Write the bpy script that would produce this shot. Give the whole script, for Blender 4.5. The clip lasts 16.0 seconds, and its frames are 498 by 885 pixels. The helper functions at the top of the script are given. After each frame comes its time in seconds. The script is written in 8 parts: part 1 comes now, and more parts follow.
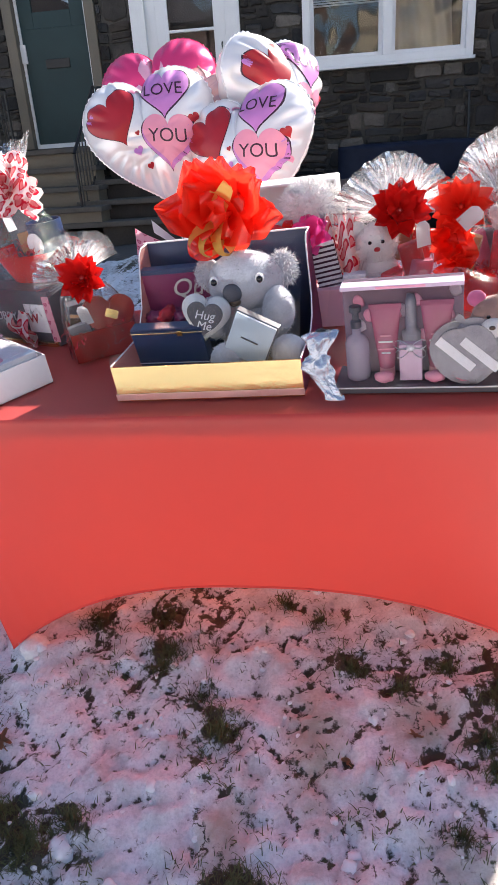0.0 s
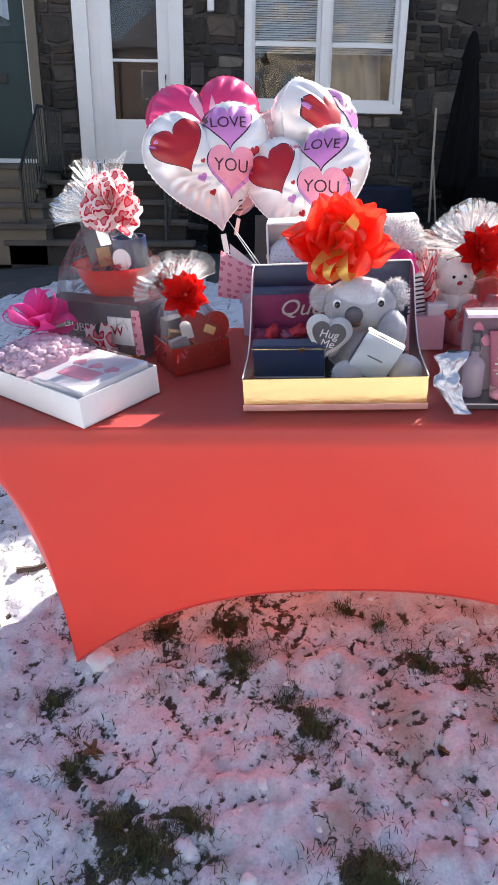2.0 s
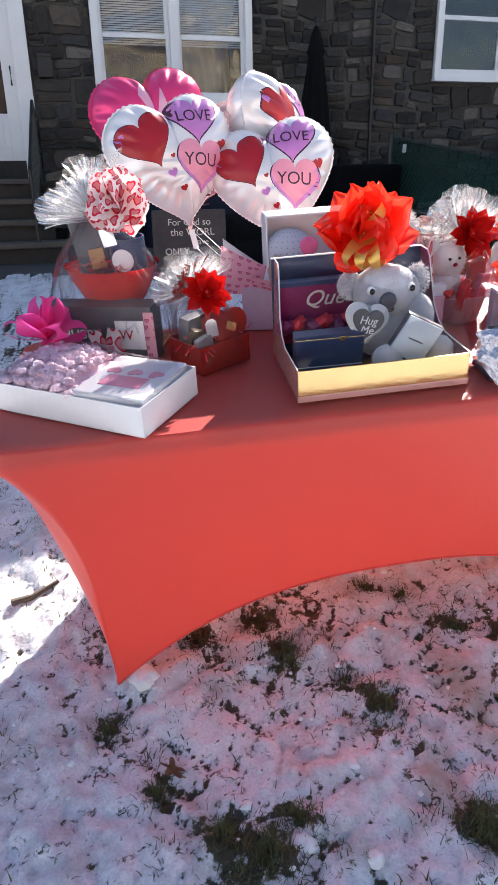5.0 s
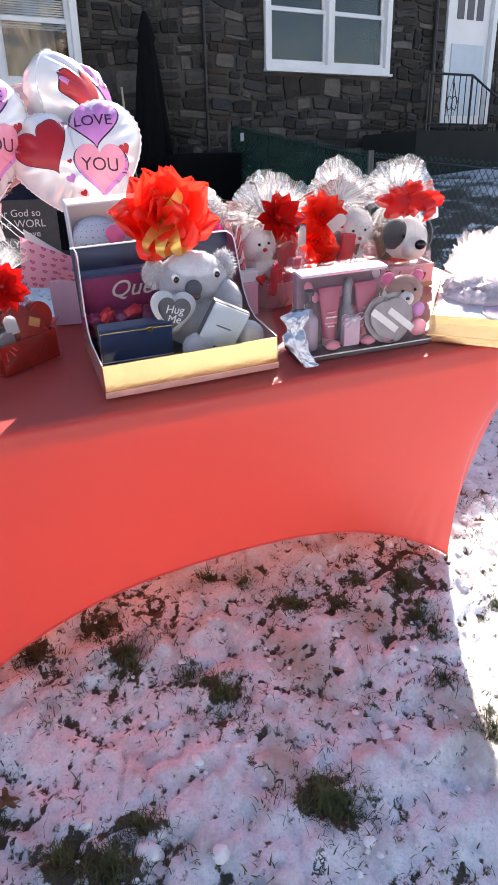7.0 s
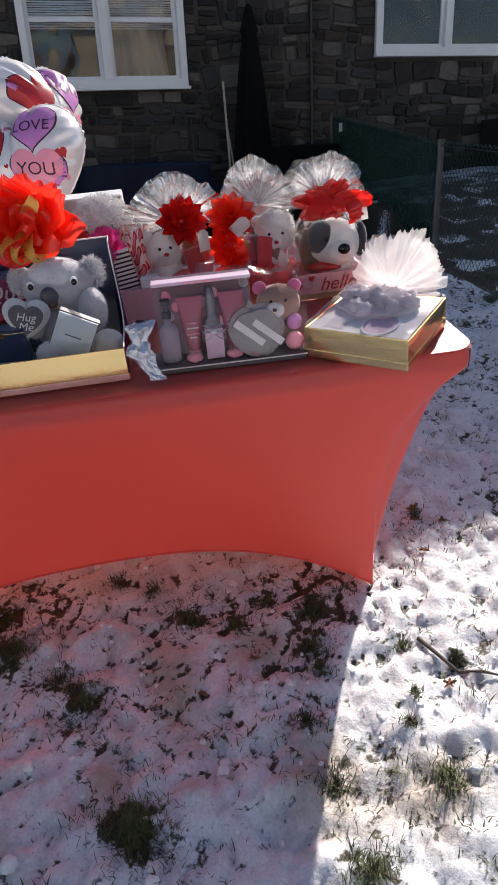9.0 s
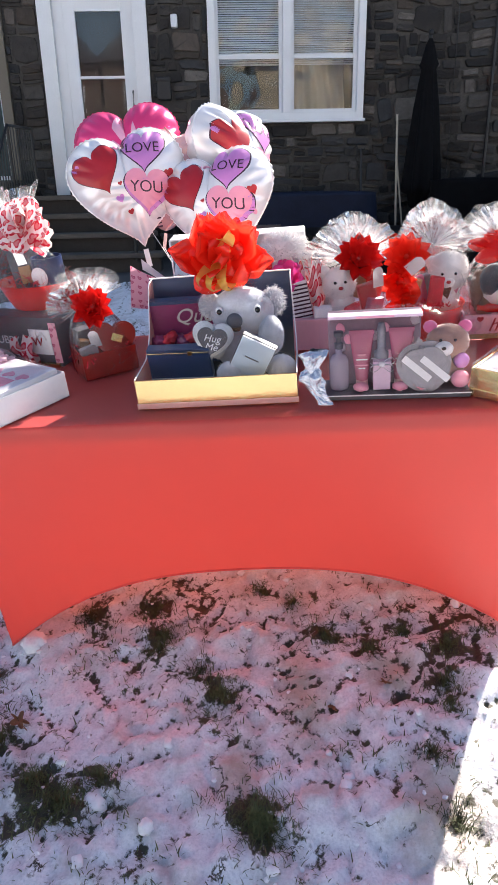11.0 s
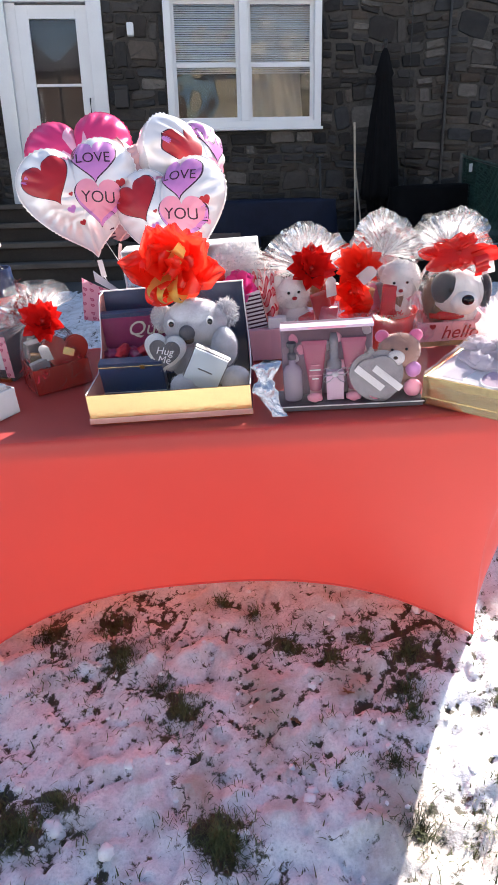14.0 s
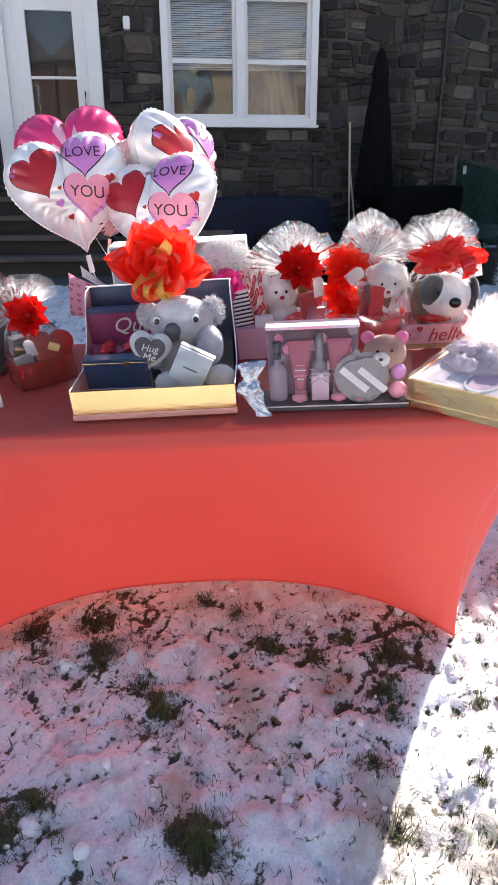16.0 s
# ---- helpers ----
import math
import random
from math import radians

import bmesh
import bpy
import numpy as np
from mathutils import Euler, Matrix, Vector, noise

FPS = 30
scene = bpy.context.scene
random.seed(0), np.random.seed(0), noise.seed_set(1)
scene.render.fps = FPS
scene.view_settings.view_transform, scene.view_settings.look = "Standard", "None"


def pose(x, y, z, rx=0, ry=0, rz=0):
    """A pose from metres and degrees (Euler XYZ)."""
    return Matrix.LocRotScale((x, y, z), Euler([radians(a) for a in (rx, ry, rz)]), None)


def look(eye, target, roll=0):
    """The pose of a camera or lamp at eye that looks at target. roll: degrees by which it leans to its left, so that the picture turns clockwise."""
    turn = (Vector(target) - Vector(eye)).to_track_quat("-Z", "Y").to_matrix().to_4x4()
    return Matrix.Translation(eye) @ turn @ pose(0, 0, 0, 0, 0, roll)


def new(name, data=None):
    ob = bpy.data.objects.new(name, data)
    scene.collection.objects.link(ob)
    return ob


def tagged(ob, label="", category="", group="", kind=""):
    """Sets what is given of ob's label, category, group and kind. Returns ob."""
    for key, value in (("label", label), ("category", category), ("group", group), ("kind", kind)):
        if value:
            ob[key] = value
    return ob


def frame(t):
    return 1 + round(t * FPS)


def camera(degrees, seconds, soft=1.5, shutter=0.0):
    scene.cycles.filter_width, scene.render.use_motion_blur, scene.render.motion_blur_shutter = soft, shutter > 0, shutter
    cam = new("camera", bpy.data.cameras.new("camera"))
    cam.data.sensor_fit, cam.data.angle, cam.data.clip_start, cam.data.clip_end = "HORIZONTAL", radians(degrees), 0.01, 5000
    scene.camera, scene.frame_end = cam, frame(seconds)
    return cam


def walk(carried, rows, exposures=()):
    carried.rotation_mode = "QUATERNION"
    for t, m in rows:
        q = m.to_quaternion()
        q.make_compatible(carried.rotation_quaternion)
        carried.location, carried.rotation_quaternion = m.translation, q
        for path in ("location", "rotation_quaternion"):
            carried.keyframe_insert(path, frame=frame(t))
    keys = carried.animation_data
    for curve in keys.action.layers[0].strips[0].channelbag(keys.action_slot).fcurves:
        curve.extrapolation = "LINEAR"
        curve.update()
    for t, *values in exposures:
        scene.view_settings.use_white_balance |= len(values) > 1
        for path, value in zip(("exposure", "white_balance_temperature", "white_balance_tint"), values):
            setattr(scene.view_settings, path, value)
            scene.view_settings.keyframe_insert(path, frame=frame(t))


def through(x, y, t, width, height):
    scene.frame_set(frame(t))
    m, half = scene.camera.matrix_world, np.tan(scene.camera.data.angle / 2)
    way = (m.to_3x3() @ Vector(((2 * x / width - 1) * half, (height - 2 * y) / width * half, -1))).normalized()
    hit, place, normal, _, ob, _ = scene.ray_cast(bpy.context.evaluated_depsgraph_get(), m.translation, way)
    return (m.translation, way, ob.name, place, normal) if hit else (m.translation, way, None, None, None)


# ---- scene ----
cam = camera(41.7, 16.0)
EXPOSURES = [(t, e, 6750, 12) for t, e in ((0.0, 1.53), (2.0, 1.58), (3.0, 1.38), (5.5, 1.53), (7.0, 1.69), (8.0, 1.15), (8.5, 0.72), (9.0, 0.57), (9.5, 0.67), (10.0, 1.45), (12.5, 1.62), (14.0, 1.62), (16.0, 1.53))]
METRES, EYE, TILT, LEAN, TURN = 2.175, 1.16, 0.0, 0.0, 7.7
ROWS = [
    (0.0, 0.0, 0.0, 0.0, -1.52, -23.37, 3.53),
    (0.5, -0.0278, -0.0766, 0.016, 0.7, -23.78, 0.62),
    (1.0, -0.0739, -0.0928, 0.0184, 0.06, -22.22, 1.28),
    (1.5, -0.1563, -0.0381, 0.0059, -7.66, -21.47, 4.41),
    (2.0, -0.2204, -0.0246, 0.0044, -9.59, -21.1, -0.7),
    (2.5, -0.2942, -0.0429, -0.0013, -17.13, -22.53, 3.82),
    (3.0, -0.3471, -0.0389, 0.008, -16.69, -22.59, 3.05),
    (5.5, -0.4099, 0.0392, 0.0035, -26.44, -21.43, 0.76),
    (6.0, -0.3969, 0.0359, 0.0022, -29.53, -21.84, 0.6),
    (6.5, -0.3796, 0.0319, 0.0022, -32.38, -22.21, 0.51),
    (7.0, -0.3497, 0.0201, -0.0007, -35.44, -22.64, 1.23),
    (7.5, -0.2874, -0.0262, -0.0022, -32.35, -22.56, 2.04),
    (8.0, -0.2157, -0.067, -0.0058, -30.53, -22.8, 4.78),
    (8.5, -0.1183, -0.0718, -0.008, -26.6, -22.81, 2.01),
    (9.0, -0.0823, -0.0901, 0.0022, -23.51, -23.0, 2.52),
    (9.5, -0.0992, -0.1121, 0.0127, -15.94, -21.47, 3.18),
    (10.0, -0.1112, -0.1202, 0.0186, -11.86, -20.68, 1.83),
    (12.5, -0.1247, -0.1216, 0.0202, -10.05, -20.65, 0.94),
    (13.0, -0.1185, -0.1197, 0.0215, -11.75, -20.31, 0.88),
    (13.5, -0.1093, -0.1195, 0.0244, -13.51, -19.77, 0.61),
    (14.0, -0.1047, -0.1163, 0.0239, -13.48, -20.19, 1.4),
    (14.5, -0.0958, -0.1178, 0.025, -15.04, -19.47, 2.43),
    (15.0, -0.0949, -0.1169, 0.0251, -14.59, -19.49, 1.37),
    (15.5, -0.0958, -0.1179, 0.0242, -14.77, -19.65, 0.69),
    (16.0, -0.0961, -0.1153, 0.0247, -13.85, -20.4, 0.24),
]
walk(cam, [(t, pose(0, 0, EYE, TILT, LEAN, TURN) @ pose(METRES * x, METRES * y, METRES * z, 90 + pitch, roll, yaw)) for t, x, y, z, yaw, pitch, roll in ROWS],
     exposures=EXPOSURES)

# ---- sky and sun ----
SUN_FROM = Vector((0.643, 0.766, 0.0)).normalized()
ELEVATION = radians(36)
world = bpy.data.worlds.new("sky")
scene.world = world
world.use_nodes = True
sky = world.node_tree.nodes.new("ShaderNodeTexSky")
sky.sky_type = "NISHITA"
sky.sun_disc = False
sky.sun_elevation = ELEVATION
sky.sun_rotation = math.atan2(SUN_FROM.x, SUN_FROM.y)
sky.dust_density = 0.6
back = world.node_tree.nodes["Background"]
back.inputs["Strength"].default_value = 0.082
world.node_tree.links.new(sky.outputs["Color"], back.inputs["Color"])
sun = new("sun", bpy.data.lights.new("sun", "SUN"))
sun.data.energy = 5.0
sun.data.angle = radians(0.53)
sun.data.color = (1.0, 0.95, 0.88)
sun_way = SUN_FROM * math.cos(ELEVATION) + Vector((0, 0, math.sin(ELEVATION)))
sun.matrix_world = look(sun_way * 30, (0, 0, 0))

# ---- materials ----
def material(name, color, rough=0.6, metal=0.0, **sockets):
    """A Principled material; returns it, its nodes, links and shader."""
    m = bpy.data.materials.new(name)
    m.use_nodes = True
    nodes, links = m.node_tree.nodes, m.node_tree.links
    b = nodes["Principled BSDF"]
    b.inputs["Base Color"].default_value = (*color, 1)
    b.inputs["Roughness"].default_value = rough
    b.inputs["Metallic"].default_value = metal
    for key, value in sockets.items():
        b.inputs[key.replace("_", " ")].default_value = value
    return m, nodes, links, b


def noise_node(nodes, links, scale, detail=4.0, rough=0.55, coords="Object", stretch=None):
    tex = nodes.new("ShaderNodeTexNoise")
    tex.inputs["Scale"].default_value = scale
    tex.inputs["Detail"].default_value = detail
    tex.inputs["Roughness"].default_value = rough
    co = nodes.new("ShaderNodeTexCoord")
    if stretch:
        mp = nodes.new("ShaderNodeMapping")
        mp.inputs["Scale"].default_value = stretch
        links.new(co.outputs[coords], mp.inputs["Vector"])
        links.new(mp.outputs["Vector"], tex.inputs["Vector"])
    else:
        links.new(co.outputs[coords], tex.inputs["Vector"])
    return tex


def ramp_node(nodes, links, source, stops):
    r = nodes.new("ShaderNodeValToRGB")
    links.new(source, r.inputs["Fac"])
    el = r.color_ramp.elements
    while len(el) < len(stops):
        el.new(0.5)
    for e, (p, c) in zip(el, stops):
        e.position = p
        e.color = (*c, 1) if len(c) == 3 else c
    return r


def grainy(name, color, rough=0.6, vary=0.25, scale=12.0, fine=90.0, bump=0.15, metal=0.0, vary_objects=0.0, coords="Object", **sockets):
    """A surface whose colour wanders at two scales, with fine relief."""
    m, nodes, links, b = material(name, color, rough, metal, **sockets)
    big = noise_node(nodes, links, scale, 5, coords=coords)
    small = noise_node(nodes, links, fine, 3, coords=coords)
    lo = tuple(c * (1 - vary) for c in color)
    hi = tuple(min(1, c * (1 + vary)) for c in color)
    mixv = nodes.new("ShaderNodeMath")
    mixv.operation = "MULTIPLY_ADD"
    links.new(small.outputs["Fac"], mixv.inputs[0])
    mixv.inputs[1].default_value = 0.35
    scaled = nodes.new("ShaderNodeMath")
    scaled.operation = "MULTIPLY"
    links.new(big.outputs["Fac"], scaled.inputs[0])
    scaled.inputs[1].default_value = 0.65
    links.new(scaled.outputs[0], mixv.inputs[2])
    ramp = ramp_node(nodes, links, mixv.outputs[0], [(0.3, lo), (0.7, hi)])
    out = ramp.outputs["Color"]
    if vary_objects:
        info = nodes.new("ShaderNodeObjectInfo")
        hsv = nodes.new("ShaderNodeHueSaturation")
        val = nodes.new("ShaderNodeMapRange")
        links.new(info.outputs["Random"], val.inputs["Value"])
        val.inputs["To Min"].default_value = 1 - vary_objects
        val.inputs["To Max"].default_value = 1 + vary_objects
        links.new(val.outputs["Result"], hsv.inputs["Value"])
        links.new(out, hsv.inputs["Color"])
        out = hsv.outputs["Color"]
    links.new(out, b.inputs["Base Color"])
    if bump:
        bp = nodes.new("ShaderNodeBump")
        bp.inputs["Strength"].default_value = bump
        bp.inputs["Distance"].default_value = 0.004
        links.new(mixv.outputs[0], bp.inputs["Height"])
        links.new(bp.outputs["Normal"], b.inputs["Normal"])
    return m


def stone_material(name, source):
    """Dark schist: grey, brown and rust stones; source: which random number tells the stones apart."""
    m, nodes, links, b = material(name, (0.1, 0.09, 0.08), 0.85)
    if source == "island":
        g = nodes.new("ShaderNodeNewGeometry")
        rnd = g.outputs["Random Per Island"]
    else:
        g = nodes.new("ShaderNodeObjectInfo")
        rnd = g.outputs["Random"]
    base = ramp_node(nodes, links, rnd, [(0.0, (0.010, 0.009, 0.009)), (0.15, (0.026, 0.022, 0.019)), (0.3, (0.062, 0.055, 0.049)), (0.42, (0.016, 0.014, 0.013)), (0.55, (0.044, 0.034, 0.026)),
                                         (0.66, (0.042, 0.043, 0.046)), (0.78, (0.009, 0.009, 0.009)), (0.9, (0.135, 0.122, 0.108)), (1.0, (0.048, 0.032, 0.022))])
    spots = noise_node(nodes, links, 11 if source == "island" else 3, 7, 0.7, coords="Generated" if source != "island" else "Object")
    mix = nodes.new("ShaderNodeMixRGB")
    mix.blend_type = "OVERLAY"
    mix.inputs["Fac"].default_value = 0.8
    links.new(base.outputs["Color"], mix.inputs["Color1"])
    links.new(spots.outputs["Fac"], mix.inputs["Color2"])
    links.new(mix.outputs["Color"], b.inputs["Base Color"])
    fine = noise_node(nodes, links, 25, 6, 0.7)
    bp = nodes.new("ShaderNodeBump")
    bp.inputs["Strength"].default_value = 0.6
    bp.inputs["Distance"].default_value = 0.02
    links.new(fine.outputs["Fac"], bp.inputs["Height"])
    links.new(bp.outputs["Normal"], b.inputs["Normal"])
    return m


def cloth_material():
    """Stretched spandex that lets some of the sun through."""
    m, nodes, links, b = material("red_spandex", (0.72, 0.06, 0.045), 0.44, Sheen_Weight=0.8, Sheen_Roughness=0.3, Specular_IOR_Level=0.9)
    b.inputs["Sheen Tint"].default_value = (0.9, 0.8, 0.95, 1)
    weave = noise_node(nodes, links, 900, 2)
    soft = noise_node(nodes, links, 3.0, 3)
    tone = ramp_node(nodes, links, soft.outputs["Fac"], [(0.3, (0.72, 0.07, 0.06)), (0.7, (0.77, 0.08, 0.066))])
    links.new(tone.outputs["Color"], b.inputs["Base Color"])
    bp = nodes.new("ShaderNodeBump")
    bp.inputs["Strength"].default_value = 0.08
    bp.inputs["Distance"].default_value = 0.001
    links.new(weave.outputs["Fac"], bp.inputs["Height"])
    links.new(bp.outputs["Normal"], b.inputs["Normal"])
    trans = nodes.new("ShaderNodeBsdfTranslucent")
    trans.inputs["Color"].default_value = (1.0, 0.29, 0.215, 1)
    mix = nodes.new("ShaderNodeMixShader")
    mix.inputs["Fac"].default_value = 0.46
    links.new(b.outputs["BSDF"], mix.inputs[1])
    links.new(trans.outputs["BSDF"], mix.inputs[2])
    links.new(mix.outputs["Shader"], nodes["Material Output"].inputs["Surface"])
    return m


def film_material(name, tint=(0.97, 0.98, 1.0), haze=0.12, rough=0.08, gloss=0.25, shine_of=0.8, crinkle=0.7, gathered=False, painted_glints=0.0):
    """Clear wrapping film: mostly see-through, with a gloss and a milky part that catches the sun."""
    m = bpy.data.materials.new(name)
    m.use_nodes = True
    nodes, links = m.node_tree.nodes, m.node_tree.links
    nodes.remove(nodes["Principled BSDF"])
    clear = nodes.new("ShaderNodeBsdfTransparent")
    clear.inputs["Color"].default_value = (*tint, 1)
    shine = nodes.new("ShaderNodeBsdfGlossy")
    shine.inputs["Roughness"].default_value = rough
    milk = nodes.new("ShaderNodeBsdfTranslucent")
    milk.inputs["Color"].default_value = (0.95, 0.95, 0.97, 1)
    wrinkle = noise_node(nodes, links, 35, 4, 0.6)
    bp = nodes.new("ShaderNodeBump")
    bp.inputs["Strength"].default_value = crinkle
    bp.inputs["Distance"].default_value = 0.012
    links.new(wrinkle.outputs["Fac"], bp.inputs["Height"])
    links.new(bp.outputs["Normal"], shine.inputs["Normal"])
    fres = nodes.new("ShaderNodeFresnel")
    fres.inputs["IOR"].default_value = 1.45
    links.new(bp.outputs["Normal"], fres.inputs["Normal"])
    strong = nodes.new("ShaderNodeMath")
    strong.operation = "MULTIPLY_ADD"
    strong.use_clamp = True
    links.new(fres.outputs["Fac"], strong.inputs[0])
    strong.inputs[1].default_value = shine_of
    strong.inputs[2].default_value = gloss * 0.2
    m1 = nodes.new("ShaderNodeMixShader")
    m1.inputs["Fac"].default_value = haze
    # Thin white lines painted into the haze stand in for glints on folds.
    if painted_glints:
        ridge_noise = noise_node(nodes, links, 11, 3, 0.5)
        ridge_noise.inputs["Distortion"].default_value = 0.6
        line = ramp_node(nodes, links, ridge_noise.outputs["Fac"], [(0.47, (0, 0, 0)), (0.5, (1, 1, 1)), (0.53, (0, 0, 0))])
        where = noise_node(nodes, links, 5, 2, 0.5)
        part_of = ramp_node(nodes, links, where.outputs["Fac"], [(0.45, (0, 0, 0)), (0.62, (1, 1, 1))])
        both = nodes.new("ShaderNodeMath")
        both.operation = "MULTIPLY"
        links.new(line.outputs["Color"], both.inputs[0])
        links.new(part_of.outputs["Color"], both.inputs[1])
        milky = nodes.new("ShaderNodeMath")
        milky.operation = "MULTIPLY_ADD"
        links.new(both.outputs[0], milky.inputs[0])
        milky.inputs[1].default_value = painted_glints
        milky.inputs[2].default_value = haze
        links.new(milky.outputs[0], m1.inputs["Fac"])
    if gathered:
        co = nodes.new("ShaderNodeTexCoord")
        sep = nodes.new("ShaderNodeSeparateXYZ")
        links.new(co.outputs["UV"], sep.inputs[0])
        close = nodes.new("ShaderNodeMapRange")
        links.new(sep.outputs["Y"], close.inputs["Value"])
        close.inputs["From Min"].default_value = 0.2
        close.inputs["From Max"].default_value = 0.85
        close.inputs["To Min"].default_value = 0.95
        close.inputs["To Max"].default_value = 0.02
        streak = noise_node(nodes, links, 1.0, 3, 0.6, "UV", (55.0, 2.0, 1.0))
        some = ramp_node(nodes, links, streak.outputs["Fac"], [(0.36, (0.3, 0.3, 0.3)), (0.58, (1, 1, 1))])
        dense = nodes.new("ShaderNodeMath")
        dense.operation = "MULTIPLY_ADD"
        links.new(close.outputs["Result"], dense.inputs[0])
        links.new(some.outputs["Color"], dense.inputs[1])
        dense.inputs[2].default_value = haze * 0.4
        links.new(dense.outputs[0], m1.inputs["Fac"])
    links.new(clear.outputs[0], m1.inputs[1])
    links.new(milk.outputs[0], m1.inputs[2])
    m2 = nodes.new("ShaderNodeMixShader")
    links.new(strong.outputs[0], m2.inputs["Fac"])
    links.new(m1.outputs[0], m2.inputs[1])
    links.new(shine.outputs[0], m2.inputs[2])
    links.new(m2.outputs[0], nodes["Material Output"].inputs["Surface"])
    return m


def ground_material():
    """Thin trodden snow over winter grass; the attribute 'bare' says where the soil looks out."""
    m, nodes, links, b = material("snowy_lawn", (0.85, 0.87, 0.9), 0.6)
    att = nodes.new("ShaderNodeAttribute")
    att.attribute_name = "bare"
    fine = noise_node(nodes, links, 45, 5, 0.65)
    speck = noise_node(nodes, links, 140, 3, 0.6)
    add = nodes.new("ShaderNodeMath")
    add.operation = "MULTIPLY_ADD"
    links.new(fine.outputs["Fac"], add.inputs[0])
    add.inputs[1].default_value = 0.55
    links.new(att.outputs["Fac"], add.inputs[2])
    mask = ramp_node(nodes, links, add.outputs[0], [(0.56, (0, 0, 0)), (0.615, (1, 1, 1))])
    snow = ramp_node(nodes, links, speck.outputs["Fac"], [(0.25, (0.58, 0.60, 0.66)), (0.55, (0.78, 0.79, 0.83))])
    soil = ramp_node(nodes, links, fine.outputs["Fac"], [(0.3, (0.016, 0.013, 0.009)), (0.55, (0.045, 0.036, 0.022)), (0.75, (0.045, 0.055, 0.02))])
    mud = nodes.new("ShaderNodeAttribute")
    mud.attribute_name = "mud"
    trod = noise_node(nodes, links, 21, 5, 0.65)
    worn = nodes.new("ShaderNodeMath")
    worn.operation = "MULTIPLY_ADD"
    links.new(trod.outputs["Fac"], worn.inputs[0])
    worn.inputs[1].default_value = 0.6
    links.new(mud.outputs["Fac"], worn.inputs[2])
    muddy = ramp_node(nodes, links, worn.outputs[0], [(0.40, (0, 0, 0)), (0.78, (0.85, 0.85, 0.85))])
    veil = noise_node(nodes, links, 8.5, 7, 0.68)
    meagre = ramp_node(nodes, links, veil.outputs["Fac"], [(0.47, (0, 0, 0)), (0.66, (0.6, 0.6, 0.6))])
    grey = nodes.new("ShaderNodeMixRGB")
    links.new(meagre.outputs["Color"], grey.inputs["Fac"])
    links.new(snow.outputs["Color"], grey.inputs["Color1"])
    grey.inputs["Color2"].default_value = (0.36, 0.34, 0.34, 1)
    dirty = nodes.new("ShaderNodeMixRGB")
    links.new(muddy.outputs["Color"], dirty.inputs["Fac"])
    links.new(grey.outputs["Color"], dirty.inputs["Color1"])
    dirty.inputs["Color2"].default_value = (0.40, 0.33, 0.27, 1)
    co = nodes.new("ShaderNodeTexCoord")
    shake = nodes.new("ShaderNodeVectorMath")
    shake.operation = "MULTIPLY_ADD"
    links.new(fine.outputs["Color"], shake.inputs[0])
    shake.inputs[1].default_value = (0.06, 0.06, 0.0)
    links.new(co.outputs["Object"], shake.inputs[2])
    crack = nodes.new("ShaderNodeTexVoronoi")
    crack.feature = "DISTANCE_TO_EDGE"
    crack.inputs["Scale"].default_value = 19
    links.new(shake.outputs[0], crack.inputs["Vector"])
    thin = ramp_node(nodes, links, crack.outputs["Distance"], [(0.02, (1, 1, 1)), (0.05, (0, 0, 0))])
    where = noise_node(nodes, links, 13, 3, 0.6)
    some = ramp_node(nodes, links, where.outputs["Fac"], [(0.60, (0, 0, 0)), (0.65, (1, 1, 1))])
    sprig = nodes.new("ShaderNodeMath")
    sprig.operation = "MULTIPLY"
    links.new(thin.outputs["Color"], sprig.inputs[0])
    links.new(some.outputs["Color"], sprig.inputs[1])
    dark = nodes.new("ShaderNodeMath")
    dark.operation = "MAXIMUM"
    links.new(sprig.outputs[0], dark.inputs[0])
    links.new(mask.outputs["Color"], dark.inputs[1])
    mix = nodes.new("ShaderNodeMixRGB")
    links.new(dark.outputs[0], mix.inputs["Fac"])
    links.new(dirty.outputs["Color"], mix.inputs["Color1"])
    links.new(soil.outputs["Color"], mix.inputs["Color2"])
    links.new(mix.outputs["Color"], b.inputs["Base Color"])
    deep = nodes.new("ShaderNodeMath")
    deep.operation = "MULTIPLY_ADD"
    links.new(dark.outputs[0], deep.inputs[0])
    deep.inputs[1].default_value = -0.7
    deep.inputs[2].default_value = 0.7
    links.new(deep.outputs[0], b.inputs["Subsurface Weight"])
    b.inputs["Subsurface Radius"].default_value = (0.9, 1.0, 1.0)
    b.inputs["Subsurface Scale"].default_value = 0.03
    bp = nodes.new("ShaderNodeBump")
    bp.inputs["Strength"].default_value = 0.5
    bp.inputs["Distance"].default_value = 0.012
    links.new(fine.outputs["Fac"], bp.inputs["Height"])
    links.new(bp.outputs["Normal"], b.inputs["Normal"])
    return m


